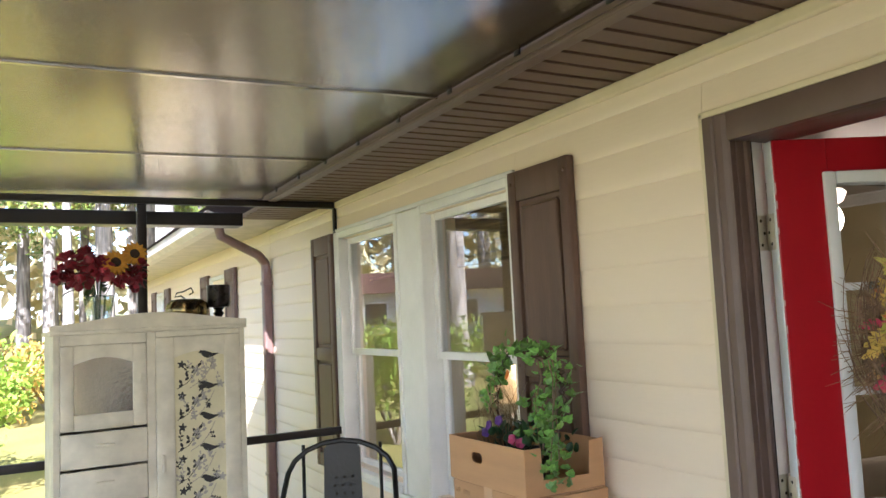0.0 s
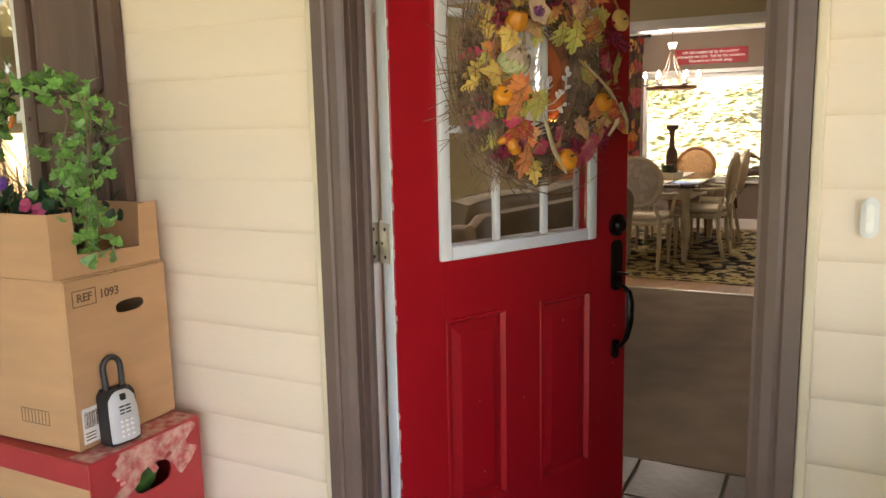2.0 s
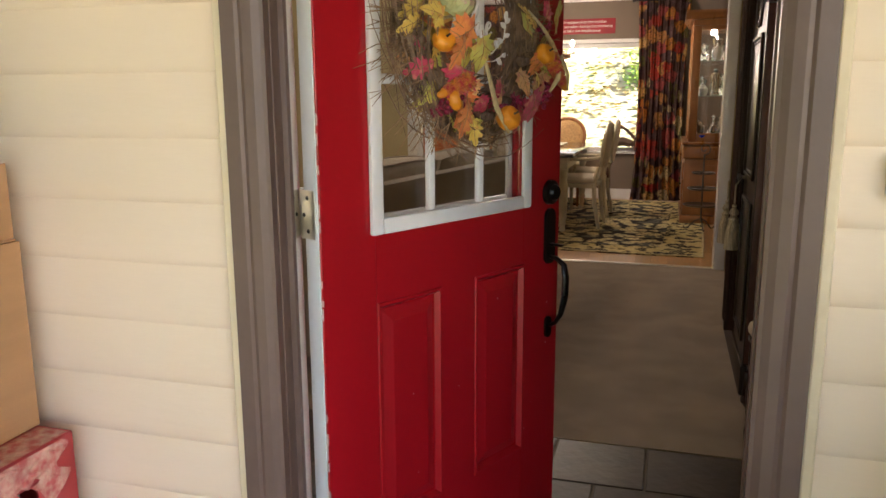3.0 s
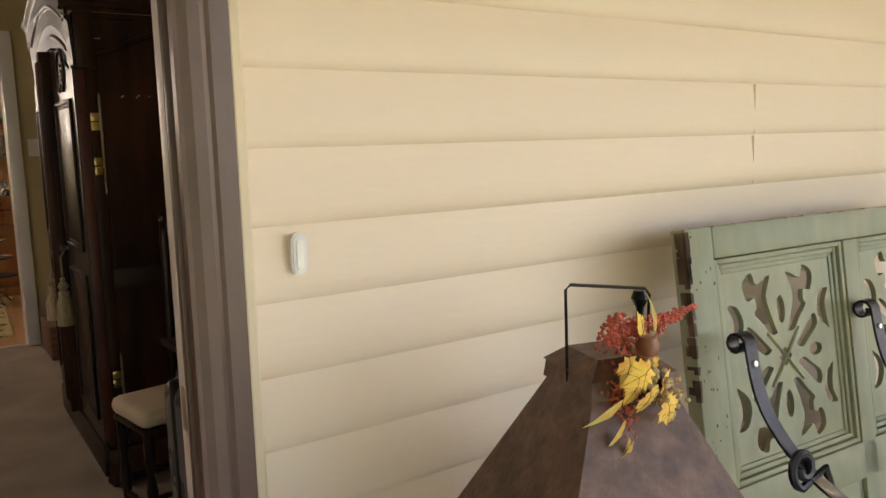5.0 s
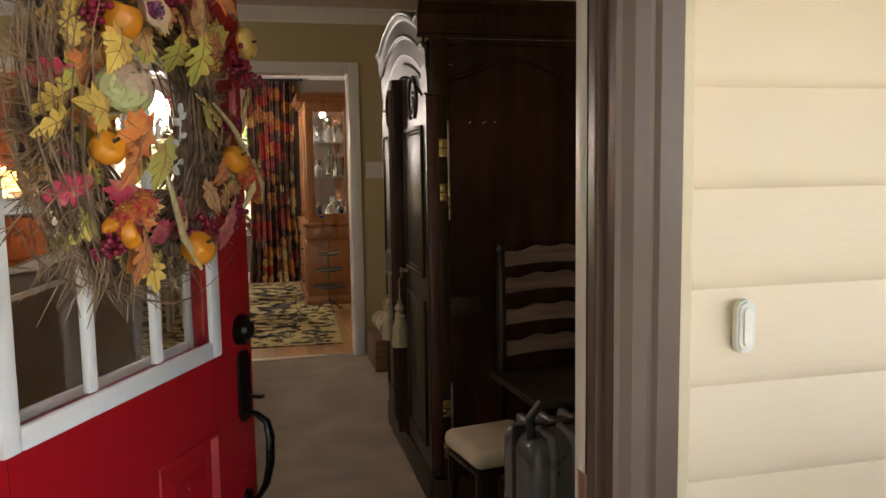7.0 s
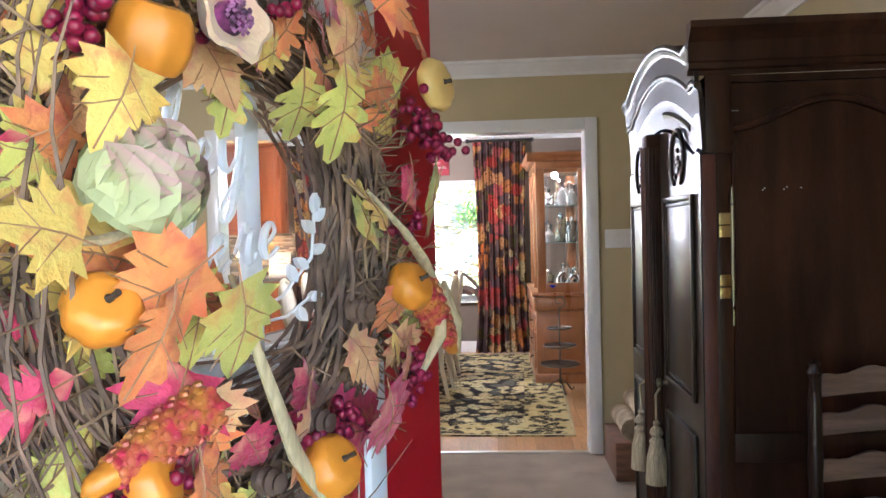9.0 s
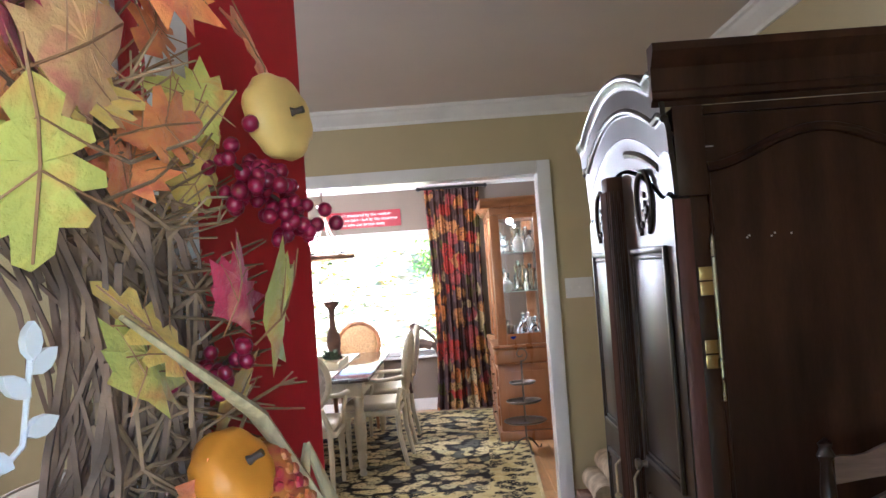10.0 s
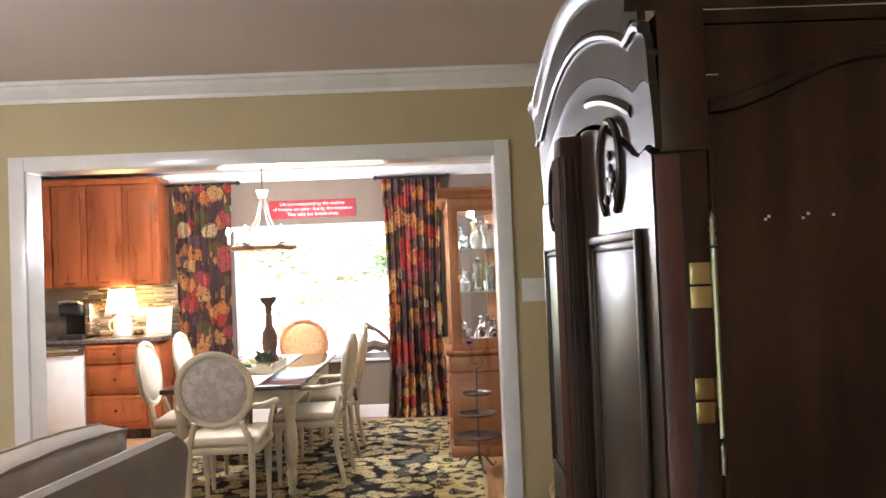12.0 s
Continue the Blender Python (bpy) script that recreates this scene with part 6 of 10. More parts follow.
def berry_cluster(x, z, n, spread, turn):
    cl = part("berry_stem", tube(bmesh.new(), [(-spread, 0, 0), (0, 0.003, 0), (spread, 0, 0)], 0.0015, 5), STEMD, wr, "stem of glossy dark red berries", m=Matrix.Translation((x, -0.065, z)) @ Matrix.Rotation(radians(-turn), 4, "Y"))
    for i in range(n):
        ob = new("berry", BERRY_ME)
        ob.parent = cl
        r = rw_.uniform(0.0046, 0.0062)
        ob.matrix_local = Matrix.Translation((rw_.uniform(-1, 1) * spread, rw_.gauss(0, 0.010), rw_.gauss(0, 0.2) * spread)) @ Matrix.Scale(r, 4)


for x, z, n, sp_, tu in ((0.262, 0.115, 70, 0.05, -25), (-0.18, 0.175, 70, 0.05, 75), (-0.155, -0.18, 66, 0.045, 20), (0.06, -0.185, 56, 0.04, 10), (0.21, -0.16, 36, 0.03, 60), (-0.05, 0.16, 18, 0.025, 0), (0.2, 0.0, 16, 0.02, 30), (0.0, 0.19, 14, 0.02, 30)):
    berry_cluster(x, z, n, sp_, tu)


def corn_cob(x, z, turn, L, tip_mat):
    c = part("corn_cob", lathe(bmesh.new(), [(0, 0), (0.012, 0.004)] + [(0.019 - 0.009 * (k / 10) ** 2 + (0.0012 if k % 2 else -0.0006), 0.01 + (L - 0.03) * k / 10) for k in range(11)] + [(0.006, L - 0.006), (0, L)], 14), CORNM, wr, "red and yellow speckled ear of corn", m=Matrix.Translation((x, -0.07, z)) @ Matrix.Rotation(radians(turn), 4, "Y"))
    bm = bmesh.new()
    for i in range(9):
        for k in range(13):
            a = 2 * math.pi * i / 9 + (k % 2) * 0.3
            rr = 0.0195 - 0.009 * (k / 12) ** 2
            lathe(bm, [(0, 0.003), (0.0035, 0.0015), (0.0042, -0.001)], 6, m=Matrix.Translation((rr * math.cos(a), rr * math.sin(a), 0.012 + (L - 0.035) * k / 12)) @ Vector((math.cos(a), math.sin(a), 0)).to_track_quat("Z", "Y").to_matrix().to_4x4())
    tagged(part("kernels", bm, CORNM, c, m=pose(0, 0, 0)), kind="stuff")
    part("tip", lathe(bmesh.new(), [(0.0105, L - 0.02), (0.008, L - 0.004), (0, L + 0.004)], 10), tip_mat, c, m=pose(0, 0, 0))


corn_cob(0.0, 0.235, 32, 0.155, GOURDY)
corn_cob(0.215, -0.055, 138, 0.125, GOURD)
corn_cob(-0.085, -0.125, 252, 0.12, GOURD)
# pale seed heads and husks
for pts in (((-0.07, -0.03), (-0.05, -0.1), (0.0, -0.19), (0.035, -0.25)), ((0.12, 0.04), (0.17, 0.0), (0.22, -0.03), (0.27, -0.10)), ((0.27, -0.06), (0.24, -0.12), (0.21, -0.16)), ((0.27, -0.06), (0.285, -0.11), (0.30, -0.15)), ((-0.23, 0.0), (-0.19, 0.0), (-0.12, 0.015))):
    n = len(pts)
    bm = tube(bmesh.new(), [(x, -0.075 - 0.01 * (i % 2), z) for i, (x, z) in enumerate(pts)], [0.003 + 0.009 * i / (n - 1) if i < n - 1 else 0.004 for i in range(n)], 7, 0.5)
    part("seed_head", bm, HUSK, wr, "pale dried husk")
# artichoke: overlapping scales
ART = material("artichoke_scale", (0.50, 0.50, 0.24), 0.65, vary=0.12, scale=14, color2=(0.42, 0.43, 0.2))
nt = ART.node_tree
sx_, mr_, mx_ = nt.nodes.new("ShaderNodeSeparateXYZ"), nt.nodes.new("ShaderNodeMapRange"), nt.nodes.new("ShaderNodeMix")
nt.links.new(next(n for n in nt.nodes if n.type == "TEX_COORD").outputs["Object"], sx_.inputs[0])
nt.links.new(sx_.outputs["Y"], mr_.inputs[0])
mr_.inputs["From Min"].default_value, mr_.inputs["From Max"].default_value = 0.028, 0.048
mx_.data_type = "RGBA"
mx_.inputs[7].default_value = (0.46, 0.24, 0.26, 1)
bs_ = nt.nodes["Principled BSDF"]
nt.links.new(bs_.inputs["Base Color"].links[0].from_socket, mx_.inputs[6])
nt.links.new(mr_.outputs[0], mx_.inputs[0])
nt.links.new(mx_.outputs[2], bs_.inputs["Base Color"])
art = part("artichoke", pumpkin_bm(0.034, 0.075, 6, 18), material("artichoke_core", (0.20, 0.16, 0.08), 0.8), wr, "pale green artichoke with pink-tipped scales", m=Matrix.Translation((-0.165, -0.07, 0.015)) @ Euler((radians(42), 0, radians(10))).to_matrix().to_4x4() @ Matrix.Scale(0.72, 4))
scale_me = leaf_mesh("scale", [(0.022, 0.0), (0.031, 0.012), (0.033, 0.026), (0.026, 0.038), (0.014, 0.044), (0.0, 0.045)], ART, -0.22, -0.35)
for k in range(6):
    nk = (7, 7, 6, 6, 5, 3)[k]
    for i in range(nk):
        a = 2 * math.pi * (i + 0.5 * (k % 2)) / nk
        rr = 0.05 * math.cos(radians(-35 + k * 22)) + 0.004 + 0.003 * (i % 2)
        ob = new("scale", scale_me)
        ob.parent = art
        ob.matrix_local = Matrix.Rotation(a, 4, "Z") @ Matrix.Translation((0, -rr, 0.01 + k * 0.014)) @ Matrix.Rotation(radians(88 - k * 11), 4, "X") @ Matrix.Scale(1.3 - 0.08 * k, 4)
# fig-like bloom
BLM = leaf_paint("dried_petal", (0.66, 0.42, 0.28), (0.52, 0.22, 0.26), (0.68, 0.5, 0.3), 40)
fig = part("dried_bloom", lathe(bmesh.new(), [(0, -0.01), (0.02, 0.0), (0.034, 0.018), (0.036, 0.02), (0.032, 0.021), (0.012, 0.01), (0, 0.008)], 28, m=pose(-0.075, -0.075, 0.165, 80)), BLM, wr, "peach dried bloom with a purple eye")
part("eye", lathe(bmesh.new(), [(0, 0.012), (0.012, 0.009), (0.014, 0)], 12, m=pose(-0.075, -0.086, 0.165, 80)), material("purple_eye", (0.28, 0.05, 0.2), 0.8, vary=0.4, scale=60), fig, m=pose(0, 0, 0))
for v in fig.data.vertices:
    dx, dz = v.co.x + 0.075, v.co.z - 0.165
    k = 1 + 0.16 * math.cos(5 * math.atan2(dz, dx)) * min(1, math.hypot(dx, dz) / 0.036) ** 2
    v.co.x, v.co.z = -0.075 + dx * k, 0.165 + dz * k
bm = bmesh.new()
for i in range(60):
    qa, qr = rw_.uniform(0, 6.28), 0.014 * math.sqrt(rw_.random())
    lathe(bm, [(0, -0.0022), (0.0022, 0), (0, 0.0022)], 5, m=pose(-0.075 + qr * math.cos(qa), -0.1 + 0.1 * qr, 0.165 + qr * math.sin(qa)))
tagged(part("florets", bm, material("floret_violet", (0.48, 0.20, 0.40), 0.8, vary=0.4, scale=80), fig, m=pose(0, 0, 0)), kind="stuff")
CONE = material("pine_cone", (0.17, 0.10, 0.06), 0.8, vary=0.3)
for x, z in ((-0.02, -0.21), (0.02, 0.205), (0.12, -0.08), (0.05, -0.175)):
    bm = lathe(bmesh.new(), [(0, 0), (0.010, 0.005), (0.007, 0.009), (0.013, 0.013), (0.009, 0.017), (0.012, 0.022), (0.007, 0.026), (0.009, 0.03), (0, 0.035)], 12, m=pose(x, -0.045, z, 90))
    part("pine_cone", bm, CONE, wr)
# lettered sign in the middle
sgn = thing("lettered_sign", MDOOR @ pose(0.452 - 0.022, -0.10, 1.475), "white cut-out lettered greeting sign in the wreath", "sign")
SCRIPT = {
    "h": [[(-0.1, 0.1), (0.25, 1.2), (0.42, 2.2), (0.3, 2.45), (0.12, 1.9), (0.05, 0.9), (0.02, 0.0)], [(0.05, 0.3), (0.3, 0.95), (0.55, 0.95), (0.56, 0.4), (0.65, 0.02), (0.95, 0.3)]],
    "e": [[(-0.05, 0.3), (0.3, 0.45), (0.56, 0.78), (0.4, 1.02), (0.16, 0.8), (0.1, 0.35), (0.32, 0.0), (0.75, 0.3)]],
    "y": [[(-0.05, 1.0), (0.02, 0.35), (0.25, 0.08), (0.52, 0.45), (0.66, 1.0), (0.6, 0.1), (0.46, -0.9), (0.2, -1.25), (0.08, -0.9), (0.5, -0.2), (1.0, 0.25)]],
    "t": [[(0.3, 2.1), (0.2, 1.1), (0.18, 0.3), (0.35, 0.0), (0.7, 0.3)], [(-0.2, 1.35), (0.2, 1.42), (0.65, 1.5)]],
    "r": [[(-0.05, 0.3), (0.15, 0.95), (0.25, 1.2), (0.32, 0.95), (0.55, 0.92), (0.5, 0.4), (0.6, 0.02), (0.85, 0.3)]],
}


def brush_word(word, x, z, unit, step, rise):
    """Brush lettering: thick down strokes, thin up strokes, cut from flat board."""
    for k, ch_ in enumerate(word):
        bm = bmesh.new()
        for stroke in SCRIPT[ch_]:
            line = [(x + (k * step + u + 0.12 * v) * unit, z + v * unit + rise * k) for u, v in smooth_line(stroke)]
            rs_ = []
            for i in range(len(line)):
                a, b = line[max(i - 1, 0)], line[min(i + 1, len(line) - 1)]
                d = math.hypot(b[0] - a[0], b[1] - a[1]) or 1
                rs_.append(0.0021 + 0.0024 * max(0.0, (a[1] - b[1]) / d))
            tube(bm, [(u, 0.0, v) for u, v in line], rs_, 6, 1.0)
        part("letter", bm, DOORWHITE, sgn, m=pose(0, 0, 0))


brush_word("hey", -0.062, 0.022, 0.034, 0.98, 0.006)
brush_word("there", -0.075, -0.062, 0.032, 0.98, 0.005)
bm = bmesh.new()
tube(bm, [(0.03, 0, -0.095), (0.08, 0, -0.08), (0.125, 0, -0.045), (0.132, 0, 0.0)], 0.0018, 6)
tube(bm, [(0.05, 0, -0.102), (0.085, 0, -0.1), (0.12, 0, -0.085)], 0.0016, 6)
for x, z, a in ((0.118, -0.055, 150), (0.126, -0.04, 20), (0.13, -0.02, 140), (0.131, -0.008, 40), (0.132, 0.0, 85), (0.1, -0.092, -50), (0.118, -0.086, 10), (0.1, -0.068, 120)):
    flat = [(0, 0), (0.004, 0.004), (0.01, 0.0055), (0.016, 0.004), (0.021, 0), (0.016, -0.004), (0.01, -0.0055), (0.004, -0.004)]
    c, s = math.cos(radians(a)), math.sin(radians(a))
    part("leaf", extrude_outline(bmesh.new(), [(x + c * u - s * v, z + s * u + c * v) for u, v in flat], -0.003, 0.003), DOORWHITE, sgn)
part("sprig", bm, DOORWHITE, sgn)
for x, z in ((-0.105, -0.03), (-0.092, -0.055), (-0.118, -0.06)):
    pts = [(x + 0.02 * (1 if i % 2 else 0.5) * math.cos(2 * math.pi * i / 12), z + 0.02 * (1 if i % 2 else 0.5) * math.sin(2 * math.pi * i / 12)) for i in range(12)]
    part("cutout_flower", extrude_outline(bmesh.new(), pts, -0.003, 0.003), DOORWHITE, sgn)
# over-door hanger
hg = thing("wreath_hanger", MDOOR, "dark metal over-door wreath hanger", "hanger")
bm = boxed(0.425, 0.455, Y0 - 0.0025, Y0 - 0.0005, 1.62, DTOP + 0.003)
box(bm, 0.425, 0.455, Y0 - 0.0025, Y1 + 0.0025, DTOP + 0.001, DTOP + 0.003)
box(bm, 0.425, 0.455, Y1 + 0.0005, Y1 + 0.0025, DTOP - 0.05, DTOP + 0.001)
part("strap", bm, DARKMETAL, hg)
part("hook", tube(bmesh.new(), [(0.44, Y0 - 0.002, 1.63), (0.44, Y0 - 0.02, 1.625), (0.44, Y0 - 0.03, 1.64)], 0.004, 6), DARKMETAL, hg)

# swag tied to the tin lantern
swag = thing("autumn_swag", lan.matrix_world @ pose(-0.03, -0.065, LT + 0.005, 0, 0, 22) @ Matrix.Scale(0.98, 4), "orange floral swag with berries tied to the lantern", "floral swag")
COR = material("coral_seed_spray", (0.80, 0.20, 0.13), 0.7, vary=0.2, scale=60, bump=0.8, bump_scale=200)
rs = random.Random(9)
for d, L in (((0.95, -0.1, 0.12), 0.19), ((0.95, -0.1, -0.55), 0.15), ((0.1, -0.25, -0.95), 0.17), ((-0.2, -0.2, 0.5), 0.05)):
    bm = bmesh.new()
    dv = Vector(d).normalized()
    for i in range(420):
        f = rs.random() ** 1.2
        rr = 0.026 * (1 - f) + 0.003
        p = dv * L * f + Vector((rs.gauss(0, rr * 0.42), rs.gauss(0, rr * 0.42), rs.gauss(0, rr * 0.42))) + Vector((0, 0, 0.04 if d[2] > 0 else -0.02))
        r = rs.uniform(0.0025, 0.0042)
        lathe(bm, [(0, -r), (r, 0), (0, r)], 5, m=Matrix.Translation(p))
    part("seed_spray", bm, COR, swag, "coral seed spray")
for i, (key, x, z, a) in enumerate((("my", 0.02, -0.01, 190), ("my", 0.05, -0.02, 150), ("mo", 0.03, 0.02, 60), ("my", 0.05, -0.01, 100), ("mo", 0.01, -0.03, 200), ("my", 0.06, -0.05, 130), ("my", 0.02, -0.05, 175), ("mc", 0.05, -0.07, 160), ("mo", 0.0, -0.01, 235))):
    ob = new("maple_leaf", LEAVES[key])
    ob.parent = swag
    ob.matrix_local = Matrix.Translation((x - 0.02, -0.025 - 0.006 * i, z + 0.03)) @ Matrix.Rotation(radians(a), 4, "Y") @ Matrix.Rotation(radians(80 + rs.uniform(-20, 20)), 4, "X") @ Matrix.Scale(0.43, 4)
SWY = leaf_paint("golden_leaf", (0.85, 0.52, 0.04), (0.82, 0.30, 0.03), (0.86, 0.6, 0.08))
SW_ME = big_leaf("golden_leaf", MAPLE, SWY)
for ob in [o for o in swag.children if o.name.startswith("maple_leaf")]:
    ob.data = SW_ME
CREAMB = material("cream_berry", (0.62, 0.45, 0.22), 0.5, vary=0.2)
CB_ME = mesh_of(lathe(bmesh.new(), [(0, -1), (0.8, -0.5), (1, 0), (0.8, 0.5), (0, 1)], 8), "cream_berry", CREAMB, True)
for i in range(70):
    f = rs.random()
    ob = new("cream_berry", CB_ME)
    ob.parent = swag
    ob.matrix_local = pose(0.01 + 0.09 * f + rs.gauss(0, 0.012), -0.05 + rs.gauss(0, 0.01), 0.01 - 0.09 * f + rs.gauss(0, 0.014)) @ Matrix.Scale(rs.uniform(0.004, 0.0065), 4)
part("acorn", lathe(bmesh.new(), [(0, -0.018), (0.014, -0.01), (0.018, 0.004), (0.012, 0.016), (0, 0.018)], 14, m=pose(0.015, -0.045, 0.035)), material("brown_nut", (0.22, 0.08, 0.035), 0.35), swag)
sl = leaf_mesh("slim_leaf", [(0.005, 0.01), (0.008, 0.03), (0.004, 0.05), (0.0, 0.07)], L_GRN, 0.3, 0.8)
for x, z, a in ((-0.03, -0.06, 190), (-0.02, -0.09, 170), (-0.035, -0.03, 230), (-0.01, -0.1, 200), (0.04, 0.05, 30)):
    ob = new("slim_leaf", sl)
    ob.parent = swag
    ob.matrix_local = Matrix.Translation((x, -0.04, z)) @ Matrix.Rotation(radians(a), 4, "Y") @ Matrix.Rotation(radians(75), 4, "X")

# ---- living room ----
CROWN_P = [(0, 0), (-0.012, 0), (-0.016, 0.018), (-0.03, 0.03), (-0.052, 0.056), (-0.062, 0.075), (-0.075, 0.08), (-0.075, 0.098), (0, 0.098)]


def crown(name, m, length, top, mat=None):
    bm = sweep_x(bmesh.new(), CROWN_P, 0, length, m=m @ pose(0, -0.0015, top - 0.099))
    structure(name, bm, mat or WHITE, "white painted crown moulding under the ceiling", "crown moulding")


crown("crown_dining_wall", pose(X_L + 0.001, HALL_W, 0), X_R - X_L - 0.002, CEIL)
crown("crown_east", pose(X_R, HALL_W - 0.08, 0, 0, 0, -90), HALL_W - 0.25, CEIL)
structure("baseboard_dining_wall", boxed(1.202, X_R - 0.02, HALL_W - 0.016, HALL_W - 0.001, 0.001, 0.1, bevel=0.004), WHITE, "white painted baseboard", "baseboard")
structure("baseboard_east", boxed(X_R - 0.017, X_R - 0.001, 0.17, HALL_W - 0.02, 0.001, 0.1, bevel=0.004), WHITE, "white painted baseboard", "baseboard")
# cased opening
op = thing("cased_opening", pose(0, 0, 0), "glossy white casing round the wide opening", "door casing", kind="structure")
OPX0, OPX1, OPZ = -1.245, 1.094, 2.04
CASEW = material("semigloss_white", (0.80, 0.80, 0.80), 0.22, vary=0.03, bump=0.04)
for x0, x1 in ((OPX0 - 0.078, OPX0), (OPX1, OPX1 + 0.078)):
    part("casing", boxed(x0, x1, HALL_W - 0.02, HALL_W - 0.001, 0.001, OPZ + 0.075, bevel=0.005), CASEW, op)
    part("casing", boxed(x0, x1, HALL_W + 0.143, HALL_W + 0.16, 0.001, OPZ + 0.075, bevel=0.005), CASEW, op)
part("casing_head", boxed(OPX0 + 0.0005, OPX1 - 0.0005, HALL_W - 0.02, HALL_W - 0.001, OPZ, OPZ + 0.075, bevel=0.005), CASEW, op)
part("casing_head", boxed(OPX0 + 0.0005, OPX1 - 0.0005, HALL_W + 0.143, HALL_W + 0.16, OPZ, OPZ + 0.075, bevel=0.005), CASEW, op)
part("jamb", boxed(OPX0 - 0.018, OPX0 + 0.002, HALL_W - 0.003, HALL_W + 0.145, 0.001, OPZ + 0.018), CASEW, op)
part("jamb", boxed(OPX1 - 0.002, OPX1 + 0.018, HALL_W - 0.003, HALL_W + 0.145, 0.001, OPZ + 0.018), CASEW, op)
part("head_jamb", boxed(OPX0 + 0.0025, OPX1 - 0.0025, HALL_W - 0.003, HALL_W + 0.145, OPZ - 0.002, OPZ + 0.018), CASEW, op)
structure("threshold_strip", boxed(OPX0 + 0.003, OPX1 - 0.003, HALL_W + 0.02, HALL_W + 0.06, -0.002, 0.008, bevel=0.003), NICKEL, "worn metal strip between carpet and wood", "threshold")
sw = thing("light_switch", pose(1.29, HALL_W - 0.001, 1.355), "white triple light switch plate on the wall", "light switch")
part("plate", boxed(-0.08, 0.08, -0.007, 0, -0.058, 0.058, bevel=0.003), WHITE, sw)
for x in (-0.046, 0, 0.046):
    part("toggle", boxed(x - 0.005, x + 0.005, -0.018, -0.0072, -0.012, 0.006, bevel=0.002), WHITE, sw)

# ---- armoire ----
AY0, AY1, AX0, AX1 = 1.925, 2.95, 1.09, 1.74
AH = 1.82
LACQ = material("lacquered_front", (0.034, 0.023, 0.016), 0.36, spec=0.28, vary=0.15, scale=3, bump=0.02, stretch=(5, 5, 0.7), rough_vary=0.05)
SIDEW = material("armoire_side_wood", (0.072, 0.030, 0.017), 0.4, vary=0.34, scale=3.0, bump=0.05, stretch=(3.5, 3.5, 0.6), spec=0.3)
BRASS = material("brass", (0.72, 0.55, 0.24), 0.28, metal=1.0, vary=0.1)
STEELISH = material("antique_silver", (0.42, 0.38, 0.30), 0.3, metal=1.0, vary=0.2)
arm = thing("armoire", pose(AX0, AY0, 0), "dark carved wooden armoire with bonnet top and tassels", "armoire")
aw, ad = AY1 - AY0, AX1 - AX0     # local: x is depth to the wall, y along the front
# corner posts, side frame with a shaped panel, back
for y0, y1 in ((0.0, 0.062), (aw - 0.062, aw)):
    part("corner_post", boxed(0.021, 0.062, y0, y1, 0.0, AH, bevel=0.004), SIDEW, arm)
part("back_post", boxed(ad - 0.06, ad, 0, 0.06, 0, AH, bevel=0.004), SIDEW, arm)
part("side_panel", boxed(0.0625, ad - 0.0605, 0.010, 0.03, 0.10, AH - 0.001), SIDEW, arm)
# serpentine moulding on the side
zt = 1.70
cur = [(0.068 + (ad - 0.136) * u, zt + (0.075 * (0.5 - 0.5 * math.cos(2 * math.pi * u)) ** 0.9)) for u in [i / 28 for i in range(29)]]
bm = bmesh.new()
tube(bm, [(x, 0.006, z) for x, z in cur], 0.012, 8)
tube(bm, [(0.07, 0.009, zt + 0.002), (0.07, 0.009, 0.88)], 0.005, 6)
tube(bm, [(ad - 0.07, 0.009, zt + 0.002), (ad - 0.07, 0.009, 0.88)], 0.007, 6)
part("side_moulding", bm, SIDEW, arm)
ol = [(x, z + 0.002) for x, z in cur]
part("upper_rail", extrude_outline(bmesh.new(), [(0.0627, AH - 0.002), (0.0627, zt)] + ol[1:-1] + [(ad - 0.0607, zt), (ad - 0.0607, AH - 0.002)], 0.002, 0.0098), SIDEW, arm, smooth=False)
part("mid_rail", boxed(0.0627, ad - 0.0607, 0.002, 0.0098, 0.80, 0.88, bevel=0.003), SIDEW, arm)
part("base_rail", boxed(-0.015, ad, -0.012, 0.03, 0.06, 0.17, bevel=0.008), SIDEW, arm)
part("far_side", boxed(0.0625, ad - 0.0605, aw - 0.03, aw - 0.01, 0.1, AH - 0.001), SIDEW, arm)
part("back", boxed(ad - 0.015, ad - 0.002, 0.0605, aw, 0.06, AH), SIDEW, arm)
part("top_board", boxed(0.0, ad, 0.0, aw, AH + 0.0005, AH + 0.02), SIDEW, arm)
for y in (0.02, aw - 0.08):
    part("bun_foot", lathe(bmesh.new(), [(0, 0), (0.03, 0), (0.045, 0.02), (0.042, 0.045), (0.03, 0.06), (0, 0.06)], 16, m=pose(0.03, y + 0.03, 0)), SIDEW, arm)
# side cornice: stacked mouldings
CORN = [(0.0, 0.0), (0.004, 0.0), (0.008, 0.012), (0.02, 0.016), (0.022, 0.03), (0.018, 0.036), (0.02, 0.085), (0.032, 0.098), (0.05, 0.118), (0.052, 0.135), (0.0, 0.135)]
bm = bmesh.new()
pr = [(-0.001 - y, AH + 0.021 + z) for y, z in CORN]
sweep_x(bm, pr, -0.05, ad, mat=0)
part("side_cornice", bm, SIDEW, arm, smooth=False)
